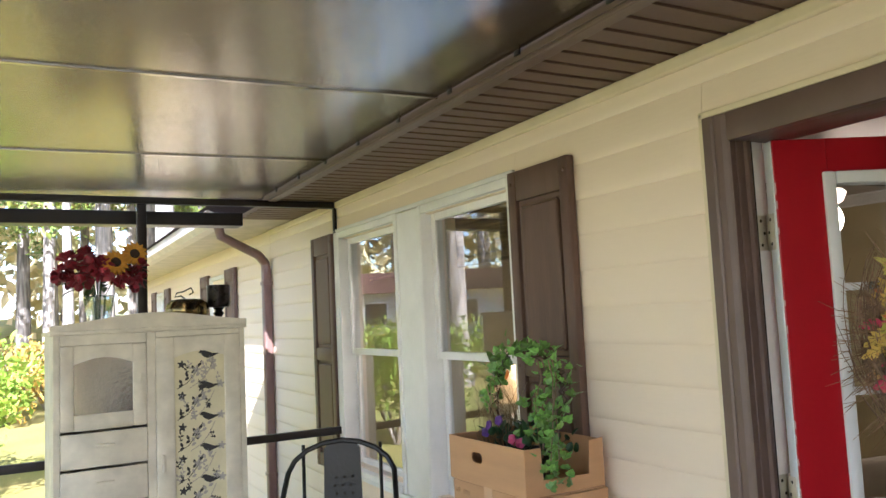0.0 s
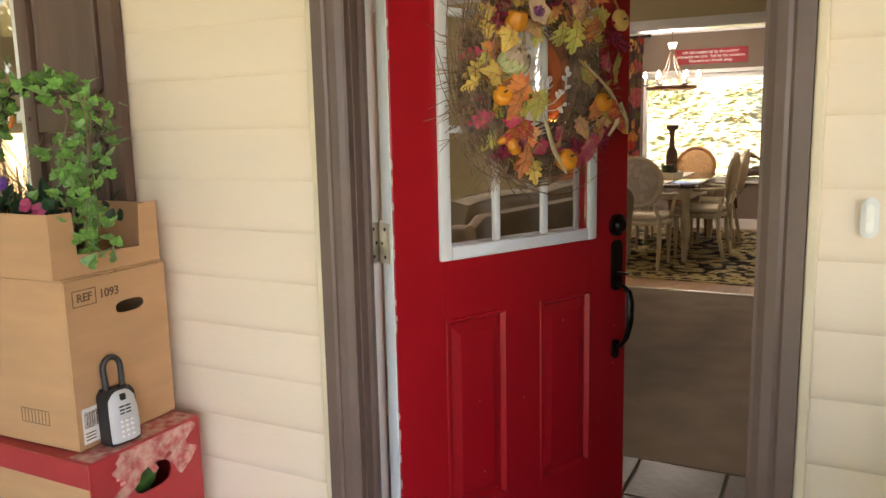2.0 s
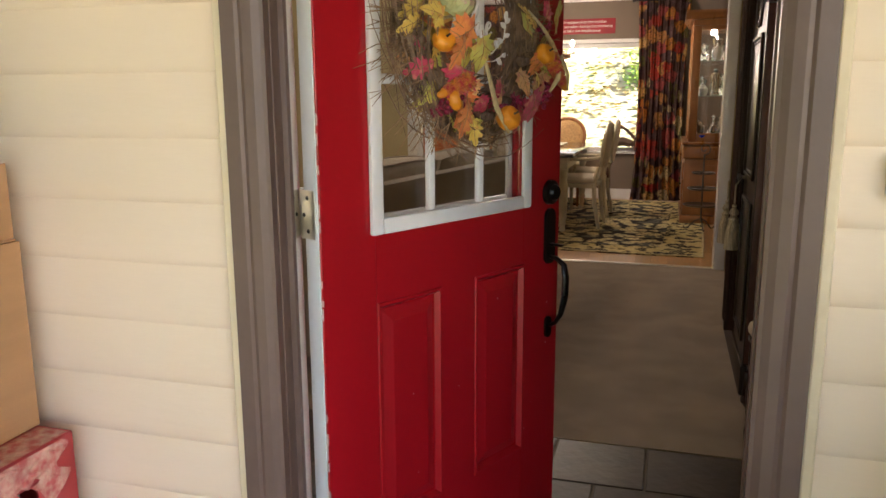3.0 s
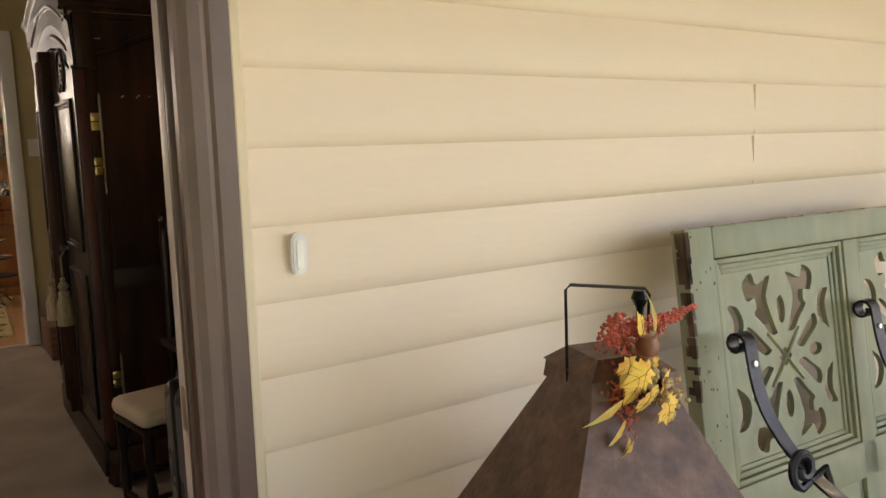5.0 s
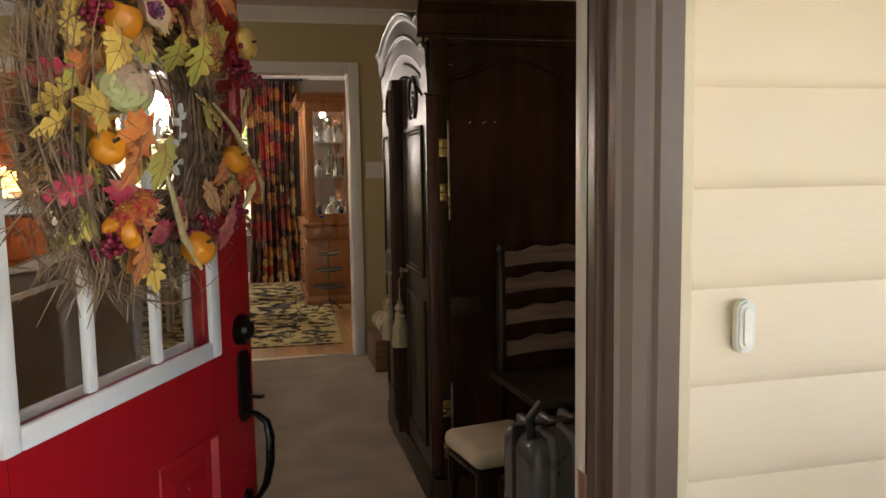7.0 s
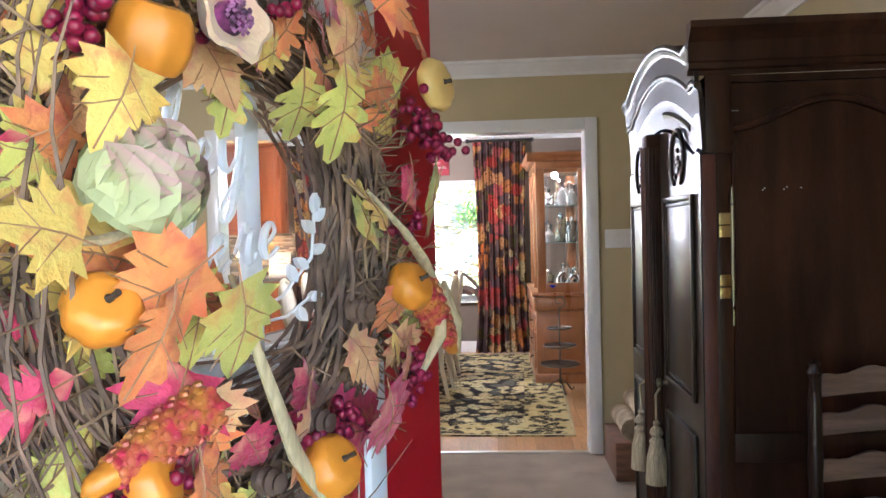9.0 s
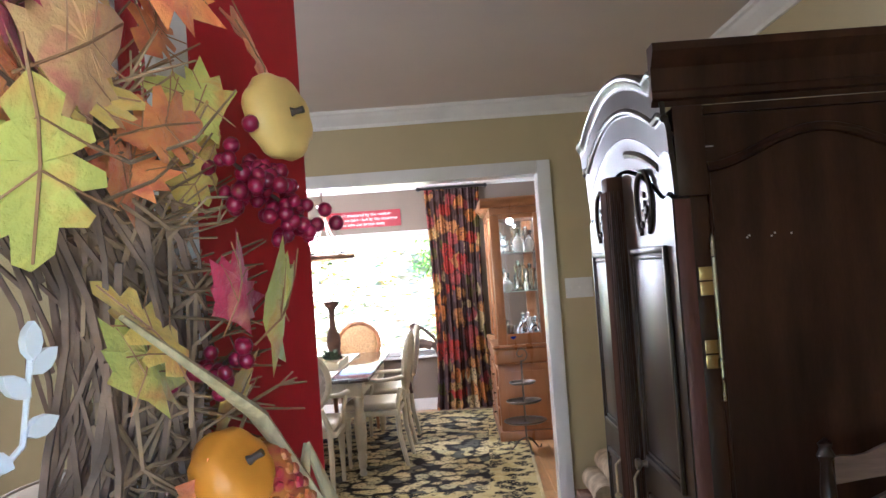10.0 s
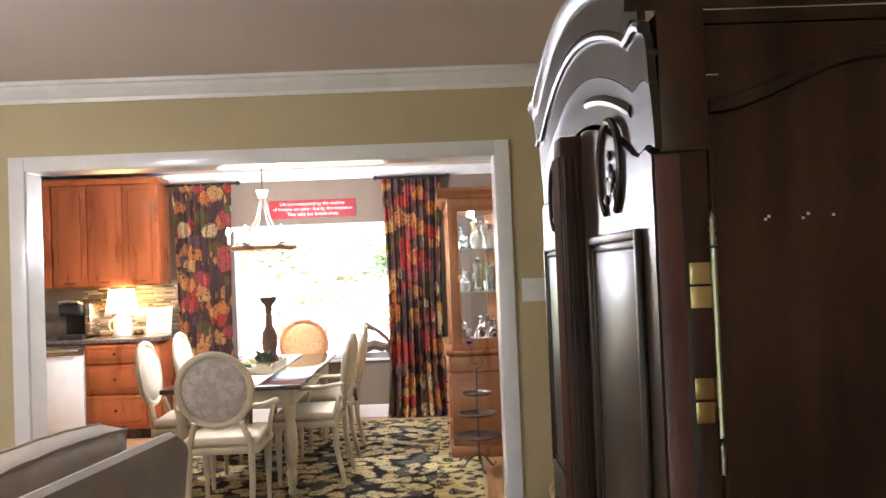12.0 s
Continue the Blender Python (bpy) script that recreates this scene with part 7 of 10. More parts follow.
# bonnet: arched mouldings across the front
def arch_z(u, rise, base):
    e = 0.075
    if u < e:
        return base + 0.012 * math.sin(math.pi * u / e)
    if u > 1 - e:
        return base + 0.012 * math.sin(math.pi * (1 - u) / e)
    v = (u - e) / (1 - 2 * e)
    return base + rise * math.sin(math.pi * v) ** 0.85


N = 48
us = [i / N for i in range(N + 1)]


def bonnet_band(z_in, z_out, x_in, x_out, rise_in, rise_out, name):
    """A band between two arched lines, from one depth to another."""
    bm = bmesh.new()
    rows = []
    for k in range(6):
        f = k / 5
        fx = x_in + (x_out - x_in) * (f ** 1.6)
        rows.append([bm.verts.new((fx, -0.012 + (aw + 0.024) * u, arch_z(u, rise_in + (rise_out - rise_in) * f, z_in + (z_out - z_in) * f))) for u in us])
    for a, b in zip(rows, rows[1:]):
        for i in range(N):
            bm.faces.new((a[i], a[i + 1], b[i + 1], b[i]))
    bmesh.ops.recalc_face_normals(bm, faces=bm.faces)
    g = bmesh.ops.solidify(bm, geom=list(bm.faces), thickness=0.012)
    part(name, bm, LACQ, arm, smooth=True)


bonnet_band(1.64, 1.70, -0.004, -0.006, 0.118, 0.116, "bonnet_band")
bonnet_band(1.70, 1.735, -0.006, -0.009, 0.116, 0.112, "bonnet_band")
bonnet_band(1.735, 1.80, -0.009, -0.012, 0.112, 0.106, "bonnet_band")
bonnet_band(1.80, 1.825, -0.013, -0.024, 0.106, 0.102, "bonnet_band")
bonnet_band(1.825, 1.88, -0.021, -0.024, 0.102, 0.096, "bonnet_band")
bonnet_band(1.88, 1.91, -0.025, -0.040, 0.096, 0.094, "bonnet_band")
for z, x, r, rise in ((1.777, -0.013, 0.007, 0.108), (1.814, -0.025, 0.010, 0.104), (1.893, -0.034, 0.008, 0.096), (1.912, -0.042, 0.010, 0.094)):
    bm = tube(bmesh.new(), [(x, -0.012 + (aw + 0.024) * u, arch_z(u, rise, z)) for u in us], r, 8)
    part("bonnet_bead", bm, LACQ, arm)
bm = tube(bmesh.new(), [(-0.012, -0.012 + (aw + 0.024) * u, arch_z(u, 0.10, 1.70)) for u in us if 0.1 < u < 0.42], 0.012, 8)
part("hood_moulding", bm, LACQ, arm)
bm = bmesh.new()
rows = [[bm.verts.new((x, -0.012 + (aw + 0.024) * u, arch_z(u, 0.094, 1.918))) for u in us] for x in (-0.04, 0.12)]
for i in range(N):
    bm.faces.new((rows[0][i], rows[0][i + 1], rows[1][i + 1], rows[1][i]))
bmesh.ops.solidify(bm, geom=list(bm.faces), thickness=0.012)
part("bonnet_top", bm, LACQ, arm)


def armoire_door(y0, y1, hinge_left):
    """A door with an arched head, a carved oval, a tall panel and a low panel."""
    n = 14
    head = [(y1 - (y1 - y0) * i / n, arch_z((y1 - (y1 - y0) * i / n + 0.012) / (aw + 0.024), 0.116, 1.632)) for i in range(n + 1)]
    # local outline in y and z
    ol = [(y0, 0.2), (y1, 0.2)] + head
    bm = bmesh.new()
    a = [bm.verts.new((-0.022, y, z)) for y, z in ol]
    b = [bm.verts.new((0.0185, y, z)) for y, z in ol]
    k = len(a)
    bm.faces.new(a)
    bm.faces.new(b[::-1])
    for i in range(k):
        bm.faces.new((a[i], b[i], b[(i + 1) % k], a[(i + 1) % k]))
    bmesh.ops.recalc_face_normals(bm, faces=bm.faces)
    d = part("door", bm, LACQ, arm, smooth=False)
    st = 0.062
    for z0, z1 in ((0.95, 1.53), (0.28, 0.86)):
        bm = bmesh.new()
        for dd, xx, t in ((0.0, -0.034, 0.016), (0.02, -0.029, 0.01)):
            p0, p1, q0, q1 = y0 + st + dd, y1 - st - dd, z0 + dd, z1 - dd
            box(bm, xx, -0.0222, p0, p0 + t, q0, q1, bevel=0.004)
            box(bm, xx, -0.0222, p1 - t, p1, q0, q1, bevel=0.004)
            box(bm, xx, -0.0222, p0 + t, p1 - t, q0, q0 + t, bevel=0.004)
            box(bm, xx, -0.0222, p0 + t, p1 - t, q1 - t, q1, bevel=0.004)
        box(bm, -0.026, -0.0222, y0 + st + 0.032, y1 - st - 0.032, z0 + 0.032, z1 - 0.032, bevel=0.002)
        part("panel_moulding", bm, LACQ, d, m=pose(0, 0, 0))
    # carved oval with a sprig
    cy, cz = (y0 + y1) / 2, 1.64
    bm = bmesh.new()
    tube(bm, [(-0.025, cy + 0.075 * math.cos(t), cz + 0.085 * math.sin(t)) for t in [radians(-60 + 300 * i / 26) for i in range(27)]], 0.007, 6)
    for dy, dz, r in ((0, -0.03, 0.016), (0, 0.0, 0.012), (-0.02, -0.015, 0.012), (0.02, -0.02, 0.011), (0.0, 0.025, 0.009), (-0.03, -0.045, 0.011), (0.03, -0.05, 0.01)):
        lathe(bm, [(0, -0.012), (r, -0.006), (r * 0.9, 0.002), (0, 0.006)], 8, m=pose(-0.025, cy + dy, cz + dz, 0, -90))
    part("carving", bm, LACQ, d, "carved oval with a flower sprig", m=pose(0, 0, 0))
    ky = y1 - 0.035 if hinge_left else y0 + 0.035
    kn = part("knob", lathe(bmesh.new(), [(0.012, 0), (0.008, 0.006), (0.008, 0.014), (0.016, 0.02), (0.016, 0.03), (0, 0.034)], 14, m=pose(-0.022, ky, 0.93, 0, -90)), STEELISH, d, "antique silver knob", m=pose(0, 0, 0))
    return ky


part("bonnet_side", boxed(-0.006, 0.0625, -0.0125, 0.0, 1.636, AH + 0.02, bevel=0.002), SIDEW, arm)
part("fascia", boxed(0.0, 0.0205, 0.0, aw, 1.76, 1.83), LACQ, arm)
k1 = armoire_door(-0.012, aw / 2 - 0.043, True)
k2 = armoire_door(aw / 2 + 0.043, aw + 0.012, False)
part("door_edge", boxed(-0.018, 0.018, -0.0145, -0.0125, 0.205, 1.63, bevel=0.0008), material("reddish_edge_wood", (0.15, 0.055, 0.045), 0.4, vary=0.25, scale=4, stretch=(4, 4, 0.5)), arm, "reddish worn door edge")
fst = part("fluted_stile", boxed(-0.067, 0.0, aw / 2 - 0.04, aw / 2 + 0.04, 0.2, 1.742, bevel=0.006), SIDEW, arm)
for i in range(4):
    part("flute", tube(bmesh.new(), [(-0.067, aw / 2 - 0.03 + 0.02 * i, 0.25), (-0.067, aw / 2 - 0.03 + 0.02 * i, 1.70)], 0.006, 6), SIDEW, fst, m=pose(0, 0, 0))
    part("flute", tube(bmesh.new(), [(-0.058 + 0.012 * i, aw / 2 - 0.04, 0.25), (-0.058 + 0.012 * i, aw / 2 - 0.04, 1.70)], 0.0042, 6), SIDEW, fst, m=pose(0, 0, 0))
part("front_base", boxed(-0.03, 0.0, 0.0, aw, 0.06, 0.19, bevel=0.008), LACQ, arm)
# brass hinges at the near corner
for z0 in (1.245, 0.25):
    h = part("hinge", tube(bmesh.new(), [(0.062, -0.006, z0 - 0.02), (0.062, -0.006, z0 + 0.25)], 0.005, 8), STEELISH, arm, "long hinge rod")
    for dz in (0.0, 0.165):
        for q in (0, 0.034):
            part("brass_leaf", boxed(0.028, 0.06, -0.0035, -0.0005, z0 + dz + q, z0 + dz + q + 0.031, bevel=0.001), BRASS, h, "bright brass hinge leaf", m=pose(0, 0, 0))
    for zz in (z0 + 0.25, z0 - 0.075):
        part("hinge_finial", lathe(bmesh.new(), [(0, 0), (0.0065, 0.003), (0.0045, 0.008), (0.0065, 0.014), (0.004, 0.02), (0.006, 0.027), (0.004, 0.034), (0.0055, 0.04), (0.003, 0.048), (0, 0.055)], 10, m=pose(0.062, -0.006, zz)), STEELISH, h, m=pose(0, 0, 0))
# small nicks on the side
bm = bmesh.new()
for x, z in ((0.145, 1.532), (0.15, 1.536), (0.2, 1.532), (0.208, 1.538), (0.245, 1.535)):
    box(bm, x, x + 0.004, 0.0088, 0.0101, z, z + 0.004)
for i in range(9):
    box(bm, 0.052 + 0.003 * (i % 3), 0.055 + 0.004 * (i % 2), -0.0008, 0.001, 1.68 + i * 0.008, 1.685 + i * 0.008)
box(bm, 0.062, 0.085, 0.0016, 0.003, 1.745, 1.747)
tagged(part("nicks", bm, PAPER, arm), kind="stuff")
# tassels
TASS = material("cream_tassel", (0.62, 0.53, 0.36), 0.9, vary=0.2, scale=30, bump=0.8, bump_scale=150, stretch=(6, 6, 0.5))
for ky, kx in ((k1, 0.058), (k2, 0.078)):
    t = thing("tassel", pose(AX0 - kx, AY0 + ky, 0.60), "cream fringed tassel hanging from an armoire knob", "tassel", "armoire tassels")
    part("cord", tube(bmesh.new(), [(0.0, 0, 0.21), (0.0, 0.004, 0.29), (kx - 0.03, 0, 0.338)], 0.004, 6), TASS, t)
    part("head", lathe(bmesh.new(), [(0, 0.12), (0.02, 0.125), (0.024, 0.14), (0.014, 0.152), (0.022, 0.165), (0.018, 0.18), (0.008, 0.19), (0.012, 0.2), (0, 0.212)], 16), TASS, t)
    bm = bmesh.new()
    for i in range(44):
        a = 2 * math.pi * i / 44
        tube(bm, [(0.018 * math.cos(a), 0.018 * math.sin(a), 0.13), (0.03 * math.cos(a), 0.03 * math.sin(a), 0.08), (0.034 * math.cos(a + 0.1), 0.034 * math.sin(a + 0.1), 0.0)], 0.0032, 4)
    tagged(part("fringe", bm, TASS, t), kind="stuff")

# ---- ladder-back chair, stool, case beside the armoire ----
lad = thing("ladderback_chair", pose(1.545, 1.64, 0, 0, 0, 4), "dark ladder-back chair with a plank seat", "chair")
SLAT = material("worn_slat", (0.33, 0.23, 0.19), 0.35, vary=0.2, coat=0.2, stretch=(0.6, 6, 6))
for sx in (-1, 1):
    pr = [(0, 0), (0.016, 0.004)] + [(0.017 + (0.003 if k % 4 == 0 else 0), 0.03 + k * 0.05) for k in range(20)] + [(0.012, 1.045), (0.019, 1.06), (0.012, 1.075), (0.015, 1.085), (0.0, 1.098)]
    part("back_post", lathe(bmesh.new(), pr, 14, m=pose(sx * 0.205, 0.21, 0)), DARKWOOD, lad)
    part("front_leg", lathe(bmesh.new(), [(0, 0), (0.016, 0.003), (0.02, 0.2), (0.016, 0.24), (0.022, 0.4), (0.02, 0.575), (0, 0.575)], 14, m=pose(sx * 0.22, -0.17, 0)), DARKWOOD, lad)
    part("stretcher", tube(bmesh.new(), [(sx * 0.218, -0.16, 0.2), (sx * 0.206, 0.2, 0.2)], 0.011, 8), DARKWOOD, lad)
part("stretcher", tube(bmesh.new(), [(-0.21, -0.17, 0.27), (0.21, -0.17, 0.27)], 0.012, 8), DARKWOOD, lad)
part("seat", boxed(-0.245, 0.245, -0.2, 0.225, 0.576, 0.606, bevel=0.008), material("plank_seat", (0.04, 0.028, 0.022), 0.5, vary=0.4, scale=10, stretch=(6, 0.6, 6), bump=0.3), lad, "scuffed dark plank seat")
for z in (0.68, 0.80, 0.92, 1.02):
    top = [(-0.19 + 0.38 * u, 0.03 + 0.022 * math.sin(math.pi * u) + 0.006 * math.cos(6 * math.pi * u)) for u in [i / 16 for i in range(17)]]
    bot = [(0.19 - 0.38 * u, -0.022 + 0.012 * math.sin(math.pi * u)) for u in [i / 10 for i in range(11)]]
    part("slat", extrude_outline(bmesh.new(), top + bot, 0.205, 0.216, m=pose(0, 0, z)), SLAT, lad)
st = thing("stool", pose(1.20, 1.50, 0, 0, 0, 10), "small dark turned stool with a cream cushion", "stool")
for sx in (-1, 1):
    for sy in (-1, 1):
        part("leg", lathe(bmesh.new(), [(0, 0), (0.012, 0), (0.018, 0.05), (0.012, 0.08), (0.02, 0.2), (0.012, 0.26), (0.018, 0.3), (0.018, 0.40), (0, 0.40)], 12, m=pose(sx * 0.11, sy * 0.11, 0)), DARKWOOD, st)
    part("rail", tube(bmesh.new(), [(sx * 0.11, -0.11, 0.13), (sx * 0.11, 0.11, 0.13)], 0.01, 8), DARKWOOD, st)
    part("rail", tube(bmesh.new(), [(-0.11, sx * 0.11, 0.17), (0.11, sx * 0.11, 0.17)], 0.01, 8), DARKWOOD, st)
part("apron", boxed(-0.13, 0.13, -0.13, 0.13, 0.401, 0.42, bevel=0.004), DARKWOOD, st)
bm = boxed(-0.138, 0.138, -0.138, 0.138, 0.4205, 0.485, bevel=0.03, seg=4)
part("cushion", bm, material("cream_cushion", (0.62, 0.53, 0.40), 0.9, vary=0.06, bump=0.4, bump_scale=120), st, "cream padded cushion")
cs = thing("suitcase", pose(1.30, 1.12, 0, 0, 0, 6), "grey hard-shell suitcase with a black handle", "suitcase")
SHELL = material("grey_shell", (0.15, 0.15, 0.16), 0.28, vary=0.15, scale=8, spec=0.6)
bm = boxed(-0.17, 0.17, -0.11, 0.11, 0.04, 0.64, bevel=0.05, seg=4)
part("shell", bm, SHELL, cs)
for x in (-0.1, -0.035, 0.035, 0.1):
    part("rib", boxed(x - 0.014, x + 0.014, -0.118, 0.118, 0.09, 0.648, bevel=0.012, seg=3), SHELL, cs)
part("zip_band", boxed(-0.176, 0.176, -0.012, 0.012, 0.034, 0.651, bevel=0.008), BLK, cs, "black zip band")
part("handle", tube(bmesh.new(), [(-0.14, -0.05, 0.60), (-0.15, -0.06, 0.69), (-0.12, -0.06, 0.725), (0.12, -0.06, 0.725), (0.15, -0.06, 0.69), (0.14, -0.05, 0.60)], 0.013, 8), BLK, cs, "black carry handle")
for sx in (-1, 1):
    for sy in (-1, 1):
        part("wheel", lathe(bmesh.new(), [(0, -0.012), (0.022, -0.012), (0.025, 0), (0.022, 0.012), (0, 0.012)], 14, m=pose(sx * 0.13, sy * 0.07, 0.026, 0, 90)), BLK, cs)
# folded throws on a low crate by the opening
cr_ = thing("wooden_crate", pose(1.33, 4.38, 0), "brown wooden crate holding rolled cream throws", "crate")
part("body", boxed(-0.16, 0.2, -0.22, 0.22, 0.0, 0.22, bevel=0.006), material("crate_wood", (0.2, 0.1, 0.05), 0.6, vary=0.2, stretch=(1, 6, 6)), cr_)
THROW = material("cream_throw", (0.55, 0.45, 0.30), 0.95, vary=0.2, scale=14, bump=1.0, bump_scale=60)
for i, (x, y, z, r) in enumerate(((-0.06, 0, 0.285, 0.065), (0.08, 0.02, 0.285, 0.065), (0.01, -0.01, 0.385, 0.06))):
    bm = bmesh.new()
    for q in range(3):
        tube(bm, [(x, y - 0.2, z), (x + 0.006, y, z + 0.004), (x, y + 0.2, z)], r * (1 - 0.3 * q), 14)
    tagged(part("rolled_throw", bm, THROW, m=pose(1.33, 4.38, 0.0)), "rolled cream woven throw on the crate", "throw", "rolled throws")

# ---- sofa ----
SOFA = material("greige_upholstery", (0.40, 0.345, 0.27), 0.95, vary=0.08, scale=6, bump=0.6, bump_scale=220, sheen=0.3)
sf = thing("sofa", pose(-0.951, 2.942, 0, 0, 0, -99), "greige upholstered sofa with piped back cushions", "sofa")
part("base", boxed(-1.0, 1.0, -0.45, 0.4, 0.08, 0.42, bevel=0.03, seg=3), SOFA, sf)
bm = bmesh.new()
ring = [(0.40, 0.30), (0.50, 0.10), (0.53, 0.10), (0.555, 0.45), (0.59, 0.78), (0.60, 0.86), (0.59, 0.893), (0.565, 0.907), (0.535, 0.90), (0.51, 0.87), (0.46, 0.60)]
rows = []
for k in range(25):
    u = -1 + 2 * k / 24
    e = max(0.0, abs(u) - 0.94) / 0.06
    f = 1 - 0.06 * e * e
    rows.append([bm.verts.new((u, 0.5 + (y - 0.5) * f, 0.1 + (z - 0.1) * f)) for y, z in ring])
for a, b in zip(rows, rows[1:]):
    for i in range(len(ring)):
        j = (i + 1) % len(ring)
        bm.faces.new((a[i], a[j], b[j], b[i]))
bm.faces.new(rows[0][::-1])
bm.faces.new(rows[-1])
bmesh.ops.recalc_face_normals(bm, faces=bm.faces)
part("backrest", bm, SOFA, sf)
for sx in (-1, 1):
    ol = [(-0.48, 0.08), (0.0, 0.08), (0.495, 0.08), (0.515, 0.45), (0.535, 0.79), (0.525, 0.825), (0.5, 0.848), (0.455, 0.852), (0.36, 0.837), (0.2, 0.80), (0.0, 0.748), (-0.2, 0.695), (-0.36, 0.655), (-0.43, 0.635), (-0.47, 0.61), (-0.48, 0.57), (-0.48, 0.3)]
    bm = bmesh.new()
    rings = []
    for k in range(11):
        q = -1 + 2 * k / 10
        e = max(0.0, abs(q) - 0.3) / 0.7
        d = 0.075 * (1 - math.sqrt(max(0.0, 1 - e * e)))
        f = 1 - d / 0.42
        rings.append([bm.verts.new((sx * 0.97 + 0.1 * q, 0.03 + (y - 0.03) * f, 0.08 + (z - 0.08) * f)) for y, z in ol])
    k = len(ol)
    for ra, rb in zip(rings, rings[1:]):
        for i in range(k):
            bm.faces.new((ra[i], rb[i], rb[(i + 1) % k], ra[(i + 1) % k]))
    bm.faces.new(rings[0])
    bm.faces.new(rings[-1][::-1])
    bmesh.ops.recalc_face_normals(bm, faces=bm.faces)
    part("arm", bm, SOFA, sf)
for i in range(2):
    x = -0.43 + 0.86 * i
    part("seat_cushion", boxed(x - 0.42, x + 0.42, -0.46, 0.22, 0.43, 0.56, bevel=0.05, seg=3), SOFA, sf)
    bm = bmesh.new()
    nx_, nz_ = 16, 12
    for side in (-1, 1):
        g = [[bm.verts.new((x + 0.42 * (-1 + 2 * p / nx_) * (1 - 0.03 * (2 * q / nz_ - 1) ** 2), side * (0.055 + 0.075 * ((1 - (2 * p / nx_ - 1) ** 4) * (1 - (2 * q / nz_ - 1) ** 4)) ** 0.6 + 0.003 * math.sin(p * 2.1 + q)), -0.21 + 0.46 * q / nz_ + 0.02 * (1 - (2 * p / nx_ - 1) ** 2) * (q / nz_))) for p in range(nx_ + 1)] for q in range(nz_ + 1)]
        for q in range(nz_):
            for p in range(nx_):
                bm.faces.new((g[q][p], g[q][p + 1], g[q + 1][p + 1], g[q + 1][p]))
        rim = g[0] + [r[-1] for r in g[1:]] + g[-1][-2::-1] + [r[0] for r in g[-2:0:-1]]
        if side < 0:
            rim0 = rim
    rm = len(rim)
    for p in range(rm):
        bm.faces.new((rim0[p], rim0[(p + 1) % rm], rim[(p + 1) % rm], rim[p]))
    seams = [[v.co.copy() for v in r] for r in (rim0, rim)]
    bmesh.ops.recalc_face_normals(bm, faces=bm.faces)
    c = part("back_cushion", bm, SOFA, sf, m=pose(0, 0.34, 0.70, -10))
    bm = bmesh.new()
    for r in seams:
        tube(bm, [tuple(v) for v in r] + [tuple(r[0])], 0.006, 6)
    part("piping", bm, SOFA, c, m=pose(0, 0, 0))
for sx in (-1, 1):
    for sy in (-0.4, 0.4):
        part("foot", lathe(bmesh.new(), [(0, 0), (0.02, 0), (0.03, 0.08), (0, 0.08)], 12, m=pose(sx * 0.95, sy, 0)), DARKWOOD, sf)

# ---- lamps of the living room ----
WARM = (1.0, 0.80, 0.56)
BULB = glow("warm_bulb", (1.0, 0.75, 0.45), 10)
SHADE = material("linen_shade", (0.75, 0.62, 0.42), 0.8, vary=0.05, bump=0.3, bump_scale=200)
SHADE.node_tree.nodes["Principled BSDF"].inputs["Transmission Weight"].default_value = 0.55


def lamp_light(name, at, watts, r=0.04, color=WARM):
    l = new(name, bpy.data.lights.new(name, "POINT"))
    l.data.energy, l.data.shadow_soft_size, l.data.color = watts, r, color
    l.location = at
    return l


def table_lamp(x, y, z, h, sr, watts, label):
    t = thing("table_lamp", pose(x, y, z), label, "lamp")
    part("base", lathe(bmesh.new(), [(0, 0), (h * 0.17, 0), (h * 0.17, h * 0.03), (h * 0.12, h * 0.06), (h * 0.15, h * 0.2), (h * 0.13, h * 0.36), (h * 0.04, h * 0.42), (h * 0.03, h * 0.5), (0, h * 0.5)], 24), PAPER, t, "pale ceramic base")
    bm = lathe(bmesh.new(), [(sr, h * 0.5), (sr * 0.78, h)], 32)
    bmesh.ops.solidify(bm, geom=list(bm.faces), thickness=0.002)
    s = part("shade", bm, SHADE, t, "glowing linen shade")
    part("bulb", lathe(bmesh.new(), [(0, h * 0.55), (0.02, h * 0.58), (0.03, h * 0.7), (0.018, h * 0.78), (0, h * 0.8)], 16), BULB, t, "lit bulb")
    lamp_light("lamp_light", (x, y, z + h * 0.86), watts, 0.03)
    return t


tb = thing("side_table", pose(-2.75, 1.1, 0), "dark wooden side table under a lamp", "side table")
part("top", boxed(-0.28, 0.28, -0.28, 0.28, 0.66, 0.69, bevel=0.006), DARKWOOD, tb)
for sx in (-1, 1):
    for sy in (-1, 1):
        part("leg", boxed(sx * 0.24 - 0.02, sx * 0.24 + 0.02, sy * 0.24 - 0.02, sy * 0.24 + 0.02, 0, 0.659, bevel=0.004), DARKWOOD, tb)
table_lamp(-2.75, 1.1, 0.691, 0.66, 0.2, 2.0, "pale table lamp with a warm lit linen shade")
pn = thing("pendant_lantern", pose(-2.35, 0.95, 1.58), "bronze pendant lantern hanging lit on a chain", "pendant lamp")
part("rod", tube(bmesh.new(), [(0, 0, 0.2), (0, 0, CEIL - 1.58)], 0.006, 6), DARKMETAL, pn)
part("canopy", lathe(bmesh.new(), [(0.06, CEIL - 1.58 - 0.001), (0.05, CEIL - 1.6 - 0.01), (0, CEIL - 1.6 - 0.015)], 16), DARKMETAL, pn)
part("cap", lathe(bmesh.new(), [(0.09, 0.1), (0.07, 0.14), (0.02, 0.18), (0, 0.2)], 16), DARKMETAL, pn)
